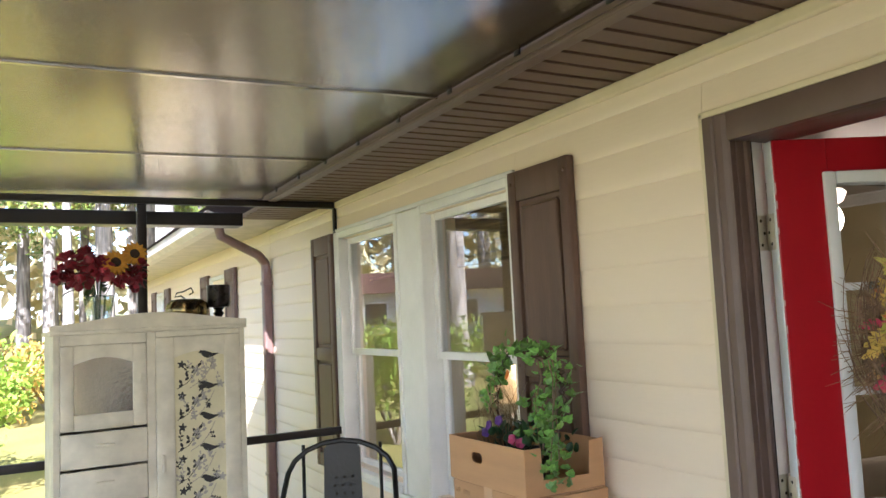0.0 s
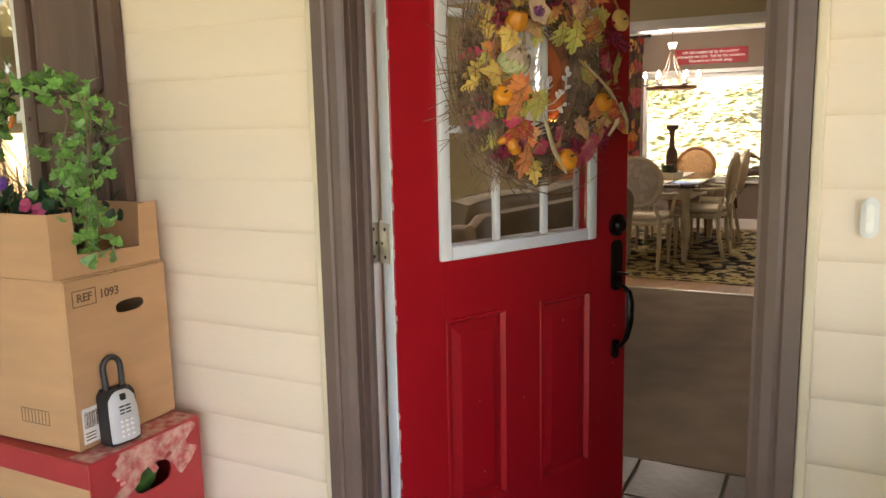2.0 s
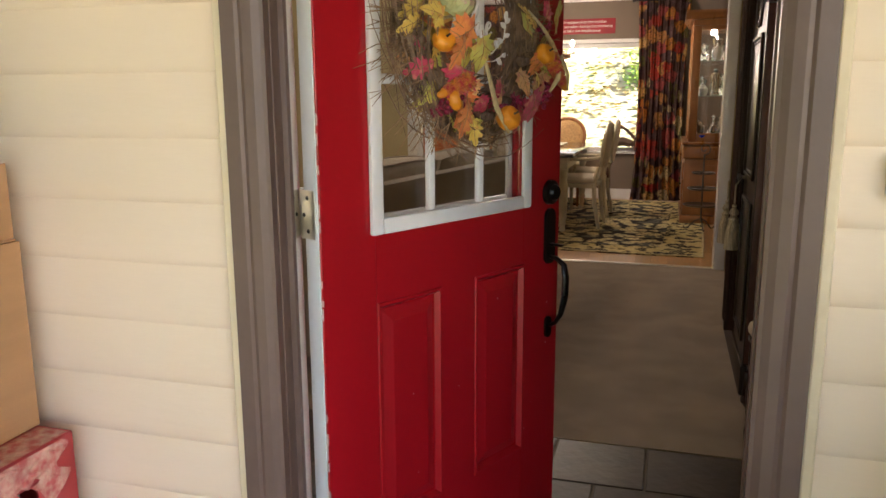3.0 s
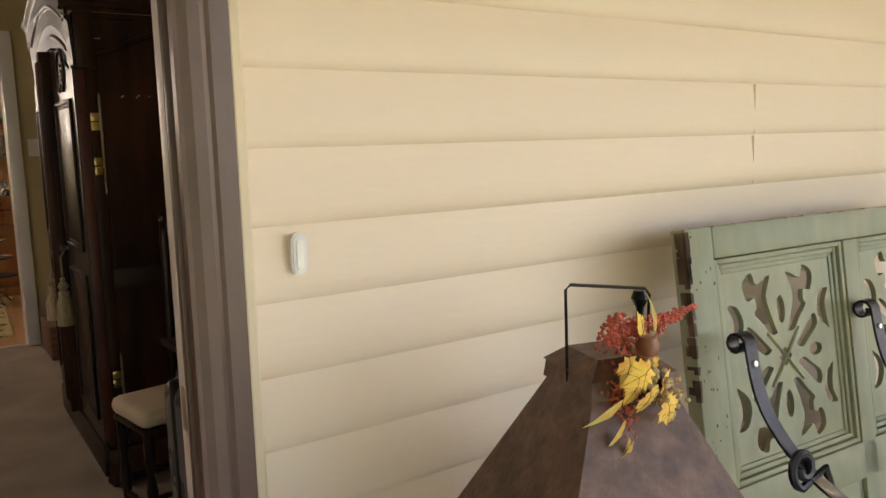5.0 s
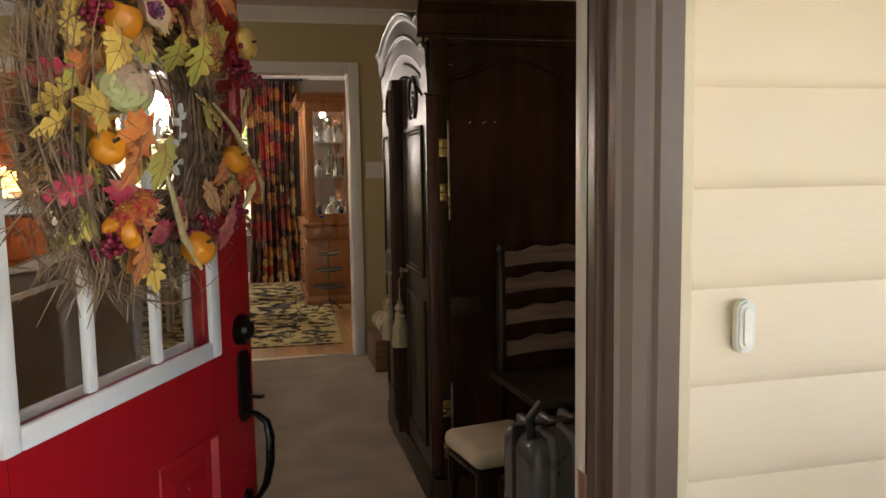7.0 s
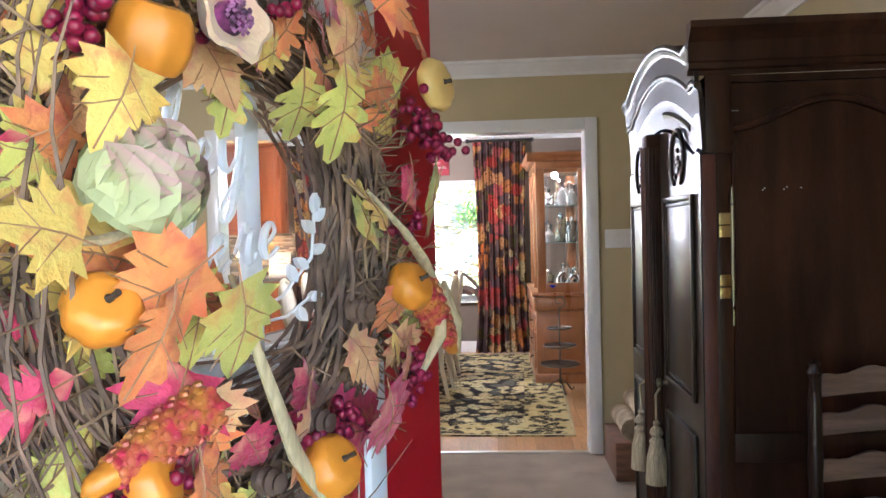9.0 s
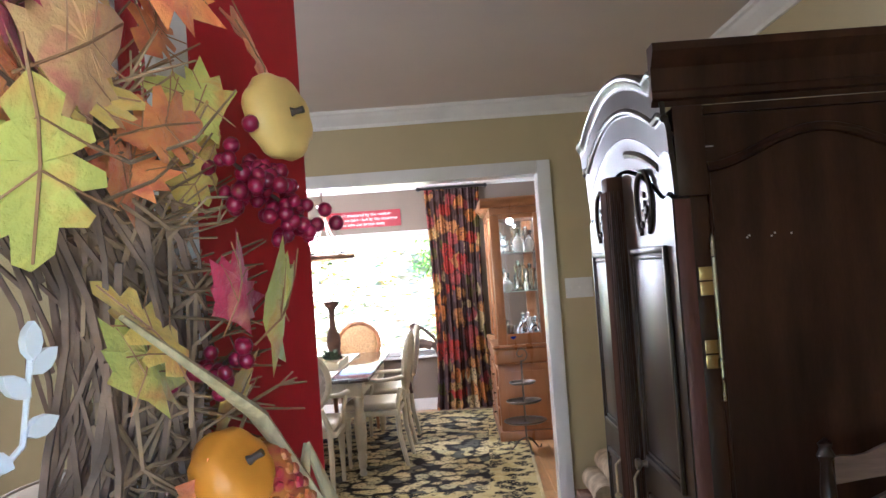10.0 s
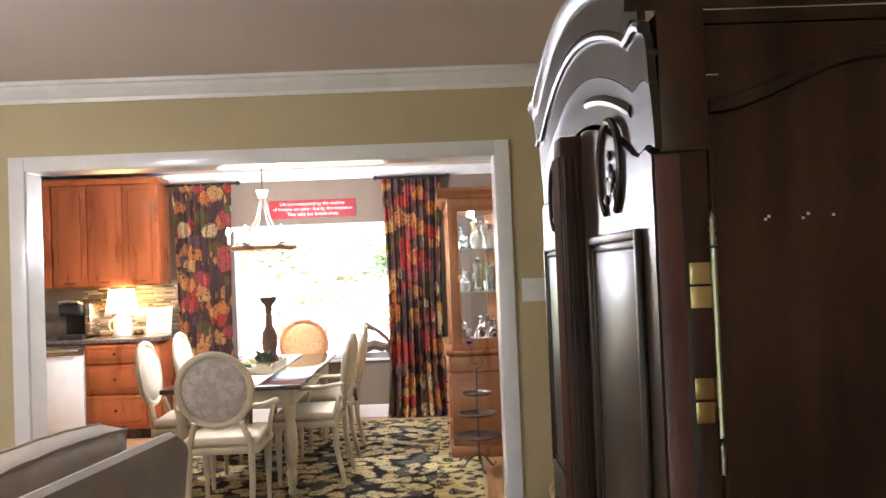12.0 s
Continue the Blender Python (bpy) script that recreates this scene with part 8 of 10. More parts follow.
g = part("glass", lathe(bmesh.new(), [(0.085, 0.1), (0.075, -0.04), (0.07, -0.04), (0.08, 0.1)], 20), GLASS, pn)
g.visible_shadow = False
part("bulb", lathe(bmesh.new(), [(0, -0.01), (0.022, 0.01), (0.028, 0.035), (0.012, 0.07), (0, 0.075)], 14), BULB, pn)
lamp_light("pendant_light", (-2.35, 0.95, 1.56), 1.5, 0.03)
# ceiling fan with a bowl light
fan = thing("ceiling_fan", pose(-1.5, 2.5, CEIL), "dark bladed ceiling fan with a glowing glass bowl", "ceiling fan")
part("motor", lathe(bmesh.new(), [(0.06, -0.001), (0.06, -0.03), (0.02, -0.04), (0.02, -0.12), (0.1, -0.13), (0.12, -0.18), (0.1, -0.23), (0, -0.23)], 24), DARKMETAL, fan)
for i in range(5):
    part("blade", boxed(0.14, 0.66, -0.065, 0.065, -0.006, 0.0, bevel=0.003), DARKWOOD, fan, m=pose(0, 0, -0.185, 0, 0, 72 * i + 15) @ pose(0, 0, 0, 10))
part("bowl", lathe(bmesh.new(), [(0.13, -0.24), (0.15, -0.26), (0.13, -0.31), (0.07, -0.345), (0, -0.355)], 24), glow("warm_bowl_glass", (1.0, 0.78, 0.5), 0.9), fan, "glowing frosted bowl")
lamp_light("fan_light", (-1.5, 2.5, CEIL - 0.42), 6.5, 0.12)
# entry tiles, laid in a running pattern
tl = structure("floor_entry", boxed(X_L, X_R, 0.165, 1.449, -0.03, -0.006), GROUT, "dark grout bed of the entry floor", "floor")
tile_me = {}
def tile_mesh(w, d):
    if (w, d) not in tile_me:
        tile_me[(w, d)] = mesh_of(boxed(-w / 2, w / 2, -d / 2, d / 2, -0.006, 0.0, bevel=0.003, seg=1), "tile", TILE)
    return tile_me[(w, d)]
S_ = 0.33
for j in range(4):
    y = 1.449 - S_ / 2 - j * S_
    for i in range(12):
        x = 0.711 + (0.5 if j % 2 == 0 else 0.0) * S_ + (i - 8) * S_
        if X_L < x - S_ / 2 and x + S_ / 2 < X_R and y - S_ / 2 > 0.12:
            ob = new("tile", tile_mesh(S_ - 0.008, S_ - 0.008))
            ob.parent = tl
            ob.matrix_local = pose(x, y, 0.0 - 0.001 * ((i * 7 + j * 3) % 3))

# ---- dining room and kitchen ----
def pattern_material(name, base, spots, scale, rough=0.9, dark=None):
    """Cloth printed with blooms: voronoi cells pick a colour, their distance shades it, noise breaks the edges."""
    m = bpy.data.materials.new(name)
    m.use_nodes = True
    nt = m.node_tree
    L, N = nt.links.new, nt.nodes.new
    p = nt.nodes["Principled BSDF"]
    tc, nz, add = N("ShaderNodeTexCoord"), N("ShaderNodeTexNoise"), N("ShaderNodeVectorMath")
    nz.inputs["Scale"].default_value, nz.inputs["Detail"].default_value = scale * 1.4, 5
    L(tc.outputs["Object"], nz.inputs["Vector"])
    add.operation = "MULTIPLY_ADD"
    add.inputs[1].default_value = (0.09, 0.09, 0.09)
    L(nz.outputs["Color"], add.inputs[0])
    L(tc.outputs["Object"], add.inputs[2])
    v = N("ShaderNodeTexVoronoi")
    v.inputs["Scale"].default_value = scale
    L(add.outputs[0], v.inputs["Vector"])
    sep = N("ShaderNodeSeparateColor")
    L(v.outputs["Color"], sep.inputs[0])
    cr = N("ShaderNodeValToRGB")
    cr.color_ramp.interpolation = "CONSTANT"
    els = cr.color_ramp.elements
    els[0].color = (*spots[0], 1)
    els[1].position, els[1].color = 1.0 / len(spots), (*spots[1], 1)
    for i in range(2, len(spots)):
        els.new(i / len(spots)).color = (*spots[i], 1)
    L(sep.outputs[0], cr.inputs[0])
    edge = N("ShaderNodeValToRGB")
    edge.color_ramp.elements[0].position, edge.color_ramp.elements[1].position = 0.50, 0.66
    edge.color_ramp.elements[0].color, edge.color_ramp.elements[1].color = (1, 1, 1, 1), (0, 0, 0, 1)
    L(v.outputs["Distance"], edge.inputs[0])
    fine = N("ShaderNodeTexNoise")
    fine.inputs["Scale"].default_value, fine.inputs["Detail"].default_value = scale * 6, 6
    L(tc.outputs["Object"], fine.inputs["Vector"])
    cut = N("ShaderNodeMath")
    cut.operation = "GREATER_THAN"
    cut.inputs[1].default_value = 0.41
    L(fine.outputs["Fac"], cut.inputs[0])
    mul = N("ShaderNodeMath")
    mul.operation = "MULTIPLY"
    L(edge.outputs[0], mul.inputs[0])
    L(cut.outputs[0], mul.inputs[1])
    mix = N("ShaderNodeMix")
    mix.data_type = "RGBA"
    L(mul.outputs[0], mix.inputs[0])
    mix.inputs[6].default_value = (*base, 1)
    L(cr.outputs[0], mix.inputs[7])
    L(mix.outputs[2], p.inputs["Base Color"])
    p.inputs["Roughness"].default_value = rough
    p.inputs["Specular IOR Level"].default_value = 0.1
    b = N("ShaderNodeBump")
    b.inputs["Strength"].default_value, b.inputs["Distance"].default_value = 0.3, 0.003
    L(fine.outputs["Fac"], b.inputs["Height"])
    L(b.outputs[0], p.inputs["Normal"])
    return m


FLORAL = pattern_material("floral_cloth", (0.10, 0.06, 0.056), [(0.62, 0.38, 0.13), (0.50, 0.07, 0.05), (0.60, 0.24, 0.06), (0.16, 0.10, 0.10), (0.62, 0.48, 0.24), (0.42, 0.10, 0.09), (0.62, 0.30, 0.10), (0.14, 0.12, 0.04)], 7.5)
RUGM = pattern_material("rug_field", (0.02, 0.018, 0.018), [(0.52, 0.44, 0.22), (0.40, 0.36, 0.20), (0.55, 0.46, 0.24), (0.10, 0.10, 0.08), (0.48, 0.40, 0.2)], 9)
RUGB = pattern_material("rug_border", (0.50, 0.42, 0.20), [(0.025, 0.022, 0.02), (0.05, 0.045, 0.035), (0.42, 0.34, 0.14), (0.02, 0.02, 0.02)], 13)
CHERRY = material("cherry_cabinet", (0.36, 0.10, 0.025), 0.30, vary=0.12, scale=3, bump=0.03, stretch=(3, 3, 0.5), coat=0.2, rand=0.06)
OAK = material("china_cabinet_wood", (0.36, 0.16, 0.06), 0.3, vary=0.10, scale=3, bump=0.03, stretch=(3, 3, 0.5), coat=0.2)
CREAMW = material("antique_cream_paint", (0.60, 0.54, 0.38), 0.45, vary=0.1, scale=8, bump=0.12)
LINEN = material("cream_linen", (0.62, 0.56, 0.44), 0.95, vary=0.05, bump=0.4, bump_scale=150)
DAMASK = pattern_material("damask", (0.45, 0.41, 0.35), [(0.58, 0.54, 0.48), (0.50, 0.46, 0.4), (0.6, 0.56, 0.5)], 22)

# wood floor planks
wf = structure("floor_dining", boxed(X_L, X_R, HALL_W + 0.06, DIN_W, -0.03, -0.006), GROUT, "dark bed under the oak floor", "floor")
plank_me = mesh_of(boxed(-0.0615, 0.0615, -0.6, 0.6, -0.006, 0.0, bevel=0.0015, seg=1), "plank", WOODFLOOR)
end_me = mesh_of(boxed(-0.0615, 0.0615, -0.2, 0.2, -0.006, 0.0, bevel=0.0015, seg=1), "plank", WOODFLOOR)
rnd = random.Random(2)
for i in range(49):
    x = X_L + 0.063 + i * 0.124
    y = HALL_W + 0.061 + rnd.uniform(-0.9, -0.05)
    for k in range(5):
        yc = y + 0.6 + k * 1.202
        a, b = max(yc - 0.6, HALL_W + 0.061), min(yc + 0.6, DIN_W - 0.002)
        if b - a < 0.05:
            continue
        ob = new("plank", plank_me)
        ob.parent = wf
        ob.matrix_local = pose(x, (a + b) / 2, 0.0) @ Matrix.Diagonal((1, (b - a) / 1.2, 1, 1))

crown("crown_window_wall", pose(X_L + 0.001, DIN_W, 0), X_R - X_L - 0.002, DCEIL)
structure("baseboard_window_wall", boxed(-1.7, X_R - 0.001, DIN_W - 0.018, DIN_W - 0.001, 0.001, 0.13, bevel=0.005), WHITE, "white painted baseboard", "baseboard")

# the picture window
pw = thing("window_dining", pose(0, DIN_W, 0), "white framed dining room picture window", "window", kind="structure")
a, b, c, d = DIN_WIN
for x0, x1, z0, z1 in ((a + 0.001, a + 0.05, c + 0.001, d - 0.001), (b - 0.05, b - 0.001, c + 0.001, d - 0.001), (a + 0.051, b - 0.051, d - 0.05, d - 0.001), (a + 0.051, b - 0.051, c + 0.001, c + 0.05)):
    part("window_frame", boxed(x0, x1, 0.03, 0.10, z0, z1, bevel=0.005), WHITE, pw)
part("window_sill", boxed(a - 0.03, b + 0.03, -0.05, 0.029, c - 0.025, c + 0.0, bevel=0.006), WHITE, pw)
part("window_head", boxed(a - 0.03, b + 0.03, -0.02, -0.001, d + 0.0005, d + 0.05, bevel=0.005), WHITE, pw)
g = part("pane", boxed(a + 0.045, b - 0.045, 0.06, 0.064, c + 0.045, d - 0.045), GLASS, pw, "clear picture window pane")
g.visible_shadow = False
# curtains
def curtain(x0, x1, z0, z1, label):
    cu = thing("curtain", pose(0, DIN_W - 0.10, 0), label, "curtain", "dining curtains")
    bm = bmesh.new()
    n, rows = 84, 18
    rr = random.Random(int(x0 * 100))
    ph = [rr.uniform(0, 6.28) for _ in range(4)]
    grid = []
    for j in range(rows + 1):
        v = j / rows
        z = z1 + (z0 - z1) * v
        row = []
        for i in range(n + 1):
            u = i / n
            amp = 0.032 * (0.55 + 0.6 * v)
            y = amp * math.sin(2 * math.pi * 7.5 * u + ph[0] + 0.8 * math.sin(3 * v + ph[1])) + 0.012 * math.sin(2 * math.pi * 17 * u + ph[2] + 2 * v)
            spread = 1.0 - 0.10 * math.sin(math.pi * v) + (0.06 * max(0, v - 0.85) / 0.15)
            x = (x0 + x1) / 2 + (u - 0.5) * (x1 - x0) * spread
            if v > 0.96:
                y -= 0.05 * (v - 0.96) / 0.04
            row.append(bm.verts.new((x, y, max(z, 0.012))))
        grid.append(row)
    for p, q in zip(grid, grid[1:]):
        for i in range(n):
            bm.faces.new((p[i], p[i + 1], q[i + 1], q[i]))
    bmesh.ops.solidify(bm, geom=list(bm.faces), thickness=0.003)
    part("cloth", bm, FLORAL, cu, "pleated dark floral cloth")
    return cu


curtain(-1.80, -1.20, 0.015, 2.42, "floor-length dark floral pleated curtain")
curtain(0.30, 0.90, 0.015, 2.40, "floor-length dark floral pleated curtain")
for x0, x1 in ((-1.88, -1.14), (0.24, 0.97)):
    rd_ = thing("curtain_rod", pose(0, DIN_W - 0.10, 2.415), "bronze curtain rod with round finials", "curtain rod", "curtain rods")
    part("rod", tube(bmesh.new(), [(x0, 0, 0), (x1, 0, 0)], 0.014, 10), DARKMETAL, rd_)
    for x in (x0, x1):
        part("finial", lathe(bmesh.new(), [(0, -0.026), (0.02, -0.016), (0.026, 0), (0.02, 0.016), (0, 0.026)], 14, m=pose(x, 0, 0)), DARKMETAL, rd_)
    part("bracket", boxed((x0 + x1) / 2 - 0.01, (x0 + x1) / 2 + 0.01, 0.0, 0.099, -0.02, -0.0), DARKMETAL, rd_)

# the red sign
sg = thing("wall_sign", pose(-0.41, DIN_W - 0.002, 2.137), "crimson wooden sign with a white lettered saying", "sign")
part("board", boxed(-0.435, 0.435, -0.02, 0, -0.092, 0.092, bevel=0.003), material("crimson_board", (0.33, 0.02, 0.03), 0.55, vary=0.12, scale=6), sg)
for i, s in enumerate(("Life isn't measured by the number", "of breaths we take - but by the moments", "That take our breath away")):
    writing(s, 0.048, PAPER, sg, pose(0, -0.0212, 0.052 - 0.052 * i, 90), depth=0.0005)

# rug
rg = thing("rug", pose(0.0, 0, 0, 0, 0, -2.2), "black and cream scroll-patterned area rug", "rug")
part("border", boxed(-1.75, 0.85, 5.13, 8.50, 0.0005, 0.010, bevel=0.002), RUGB, rg, "cream border with dark scrolls")
part("field", boxed(-1.42, 0.50, 5.47, 8.16, 0.0102, 0.0125), RUGM, rg, "black field with cream scrolls")
bm = bmesh.new()
for x0, x1, y0, y1 in ((-1.75, 0.85, 5.13, 5.15), (-1.75, 0.85, 8.48, 8.5), (-1.75, -1.73, 5.15, 8.48), (0.83, 0.85, 5.15, 8.48)):
    box(bm, x0, x1, y0, y1, 0.0102, 0.013)
part("binding", bm, material("rug_binding", (0.5, 0.42, 0.22), 0.95), rg)

# dining table
TC = -0.58
tbl = thing("dining_table", pose(TC, 6.86, 0.012), "dark-topped farmhouse table with turned cream legs", "table")
part("tabletop", boxed(-0.46, 0.46, -0.96, 0.96, 0.715, 0.748, bevel=0.006), material("table_top_wood", (0.055, 0.026, 0.018), 0.14, vary=0.2, scale=4, stretch=(8, 1, 1), coat=0.4), tbl, "polished dark tabletop")
part("apron", boxed(-0.40, 0.40, -0.88, 0.88, 0.60, 0.7145, bevel=0.004), CREAMW, tbl)
LEG = [(0, 0), (0.022, 0), (0.03, 0.02), (0.022, 0.05), (0.034, 0.075), (0.026, 0.10), (0.04, 0.14), (0.028, 0.17), (0.036, 0.20), (0.046, 0.32), (0.042, 0.44), (0.03, 0.50), (0.042, 0.53), (0.034, 0.56), (0.044, 0.58), (0.044, 0.598), (0, 0.598)]
for sx in (-1, 1):
    for sy in (-1, 1):
        bm = lathe(bmesh.new(), LEG, 18, m=pose(sx * 0.36, sy * 0.83, 0))
        part("leg", bm, CREAMW, tbl)
tagged(part("table_runner", boxed(TC - 0.17, TC + 0.17, 5.94, 7.78, 0.7605, 0.7635), LINEN), "cream woven runner along the table", "table runner")
tr = thing("serving_tray", pose(TC + 0.0, 6.75, 0.764), "cream scalloped wooden tray on the runner", "tray")
part("base", boxed(-0.16, 0.16, -0.3, 0.3, 0, 0.012, bevel=0.003), CREAMW, tr)
for s in (-1, 1):
    ol = [(-0.3, 0.0125), (0.3, 0.0125)] + [(0.3 - 0.6 * u, 0.05 + 0.016 * abs(math.sin(4 * math.pi * u))) for u in [i / 24 for i in range(25)]]
    part("side", extrude_outline(bmesh.new(), ol, -0.006, 0.006, m=pose(s * 0.154, 0, 0, 0, 0, 90)), CREAMW, tr)
    ol = [(-0.147, 0.0125), (0.147, 0.0125)] + [(0.147 - 0.294 * u, 0.05 + 0.016 * abs(math.sin(2 * math.pi * u))) for u in [i / 16 for i in range(17)]]
    part("side", extrude_outline(bmesh.new(), ol, -0.006, 0.006, m=pose(0, s * 0.294, 0)), CREAMW, tr)
tagged(part("table_statue", lathe(bmesh.new(), [(0, 0), (0.06, 0), (0.07, 0.03), (0.05, 0.1), (0.062, 0.17), (0.055, 0.25), (0.028, 0.31), (0.024, 0.42), (0.03, 0.47), (0.06, 0.5), (0.066, 0.53), (0.05, 0.535), (0, 0.52)], 20, m=pose(TC + 0.06, 6.9, 0.777)), material("carved_brown_wood", (0.17, 0.085, 0.055), 0.6, vary=0.25)), "tall carved brown wooden figure on the tray", "figurine")
tagged(part("gourd", pumpkin_bm(0.06, 0.085, 8, 24, m=pose(TC - 0.09, 6.62, 0.777)), material("mustard_gourd", (0.55, 0.33, 0.05), 0.5, vary=0.25, scale=14)), "mustard yellow gourd on the tray", "gourd")
tagged(part("gourd", pumpkin_bm(0.05, 0.07, 8, 24, m=pose(TC - 0.05, 6.55 - 0.02, 0.777)), material("green_gourd", (0.10, 0.16, 0.05), 0.5, vary=0.3, scale=14)), "small dark green gourd on the tray", "gourd")
sc = thing("succulent_bowl", pose(TC + 0.08, 6.62, 0.777), "clump of muted green succulents and purple sprigs", "plant")
part("bowl", lathe(bmesh.new(), [(0, 0), (0.05, 0), (0.075, 0.05), (0.07, 0.05), (0.045, 0.01), (0, 0.01)], 18), CREAMW, sc)
SUC = material("succulent", (0.13, 0.18, 0.10), 0.6, vary=0.3)
suc_me = leaf_mesh("succulent_leaf", [(0.012, 0.006), (0.016, 0.024), (0.01, 0.04), (0.0, 0.05)], SUC, 0.4, -0.4)
for i in range(70):
    aa = rnd.uniform(0, 6.28)
    ob = new("leaf", suc_me)
    ob.parent = sc
    r = rnd.uniform(0.0, 0.06)
    ob.matrix_local = Matrix.Translation((r * math.cos(aa), r * math.sin(aa), 0.05 + rnd.uniform(0, 0.04))) @ Euler((rnd.uniform(0.2, 1.2), 0, aa - 1.57)).to_matrix().to_4x4() @ Matrix.Scale(rnd.uniform(0.9, 1.5), 4)

# oval-back chairs
def oval_chair(m, label, arms, back_mat, group="chairs round the table", wood=None):
    wood = wood or CREAMW
    c = thing("dining_chair", m, label, "chair", group)
    # local: front is +y, the back leans towards -y
    part("seat_frame", boxed(-0.235, 0.235, -0.21, 0.23, 0.40, 0.445, bevel=0.012), wood, c)
    part("seat", boxed(-0.228, 0.228, -0.2, 0.225, 0.4455, 0.505, bevel=0.028, seg=4), LINEN, c, "cream linen padded seat")
    for sx in (-1, 1):
        part("front_leg", lathe(bmesh.new(), [(0, 0), (0.012, 0), (0.016, 0.03), (0.014, 0.06), (0.026, 0.33), (0.022, 0.35), (0.03, 0.365), (0.03, 0.40), (0, 0.40)], 12, m=pose(sx * 0.2, 0.195, 0)), wood, c)
        part("back_leg", tube(bmesh.new(), [(sx * 0.19, -0.26, 0.0), (sx * 0.19, -0.21, 0.25), (sx * 0.185, -0.2, 0.46), (sx * 0.14, -0.23, 0.60)], [0.016, 0.02, 0.022, 0.018], 8), wood, c)
    back = pose(0, -0.285, 0.80, 8)
    ring = [(0.215 * math.cos(t), 0.0, 0.215 * math.sin(t)) for t in [2 * math.pi * i / 36 for i in range(37)]]
    fr_ = part("back_frame", tube(bmesh.new(), ring, 0.022, 8, cap=False), wood, c, m=back)
    bm = lathe(bmesh.new(), [(0, -0.022), (0.12, -0.02), (0.18, -0.014), (0.198, 0.0), (0.18, 0.02), (0.12, 0.03), (0, 0.032)], 32, m=pose(0, 0, 0, -90))
    part("backrest", bm, back_mat, c, "round upholstered back", m=back)
    if arms:
        for sx in (-1, 1):
            part("arm", tube(bmesh.new(), [(sx * 0.2, -0.275, 0.70), (sx * 0.26, -0.15, 0.685), (sx * 0.285, 0.02, 0.68), (sx * 0.28, 0.11, 0.665), (sx * 0.265, 0.12, 0.63)], [0.014, 0.016, 0.018, 0.02, 0.014], 8), wood, c)
            part("arm_post", tube(bmesh.new(), [(sx * 0.27, 0.1, 0.65), (sx * 0.25, 0.07, 0.56), (sx * 0.228, 0.1, 0.44)], 0.015, 8), wood, c)
    return c


def chair_at(x, y, turn):
    return pose(x, y, 0.0115, 0, 0, turn)


oval_chair(chair_at(TC + 0.03, 5.72, 0), "cream armchair with a round damask back", True, DAMASK)
oval_chair(chair_at(-0.14, 6.45, 86), "cream armchair with a linen round back", True, LINEN)
ch3 = oval_chair(chair_at(-0.12, 7.22, 88), "cream side chair with a linen round back", False, LINEN)
oval_chair(chair_at(-1.0, 6.42, -88), "cream side chair with a linen round back", False, LINEN)
oval_chair(chair_at(-1.0, 7.2, -88), "cream side chair with a linen round back", False, LINEN)
oval_chair(chair_at(TC + 0.1, 7.98, 180), "chair with a woven caned round back", False, material("caned_back", (0.5, 0.30, 0.12), 0.7, vary=0.15, scale=60), wood=OAK)
tagged(part("tied_bow", tube(bmesh.new(), [(0.06, 7.3, 0.60), (0.11, 7.27, 0.62), (0.10, 7.22, 0.58), (0.09, 7.15, 0.62), (0.06, 7.12, 0.58), (0.09, 7.22, 0.52), (0.1, 7.25, 0.42)], 0.022, 7, 0.5), FLORAL), "dark floral cloth bow tied on a chair", "bow")

# carved animal on the sill
an = bmesh.new()
for pts, r in (([(-0.12, 0, 0.10), (0.0, 0, 0.13), (0.10, 0, 0.10)], [0.05, 0.055, 0.05]), ([(-0.10, 0, 0.12), (-0.13, 0, 0.2), (-0.10, 0, 0.30), (-0.05, 0, 0.345)], [0.04, 0.03, 0.028, 0.02]), ([(-0.13, 0, 0.33), (-0.09, 0, 0.335), (-0.03, 0, 0.31), (0.0, 0, 0.29)], [0.012, 0.03, 0.025, 0.016]), ([(-0.13, 0, 0.12), (-0.16, 0, 0.05), (-0.15, 0, 0.0)], [0.03, 0.02, 0.02]), ([(0.1, 0, 0.12), (0.15, 0, 0.05), (0.16, 0, 0.0)], [0.04, 0.02, 0.02]), ([(-0.04, 0, 0.33), (0.05, 0, 0.26), (0.13, 0, 0.18), (0.16, 0, 0.11)], [0.012, 0.02, 0.02, 0.012])):
    tube(an, pts, r, 8)
tagged(part("animal_figurine", an, material("driftwood", (0.20, 0.12, 0.08), 0.7, vary=0.3), m=pose(0.17, DIN_W - 0.02, DIN_WIN[2] + 0.001)), "carved wooden animal figure on the window sill", "figurine")

# chandelier
chn = thing("chandelier", pose(-0.56, 7.0, 1.70), "wrought chandelier with a wooden ring and lit candle bulbs", "chandelier")
IRONW = material("aged_bronze", (0.16, 0.10, 0.06), 0.45, metal=0.5, vary=0.2)
part("chain", tube(bmesh.new(), [(0, 0, 0.46), (0, 0, DCEIL - 1.70)], 0.007, 6), IRONW, chn)
part("canopy", lathe(bmesh.new(), [(0.06, DCEIL - 1.702), (0.05, DCEIL - 1.72), (0, DCEIL - 1.73)], 16), IRONW, chn)
part("crown", lathe(bmesh.new(), [(0.0, 0.40), (0.03, 0.40), (0.05, 0.46), (0.04, 0.46), (0.02, 0.42), (0, 0.42)], 12), DOORWHITE, chn, "pale flared crown")
part("ring", tube(bmesh.new(), [(0.24 * math.cos(t), 0.24 * math.sin(t), 0) for t in [2 * math.pi * i / 32 for i in range(33)]], 0.022, 8, cap=False), material("ring_wood", (0.3, 0.17, 0.08), 0.5, vary=0.2), chn, "brown wooden ring")
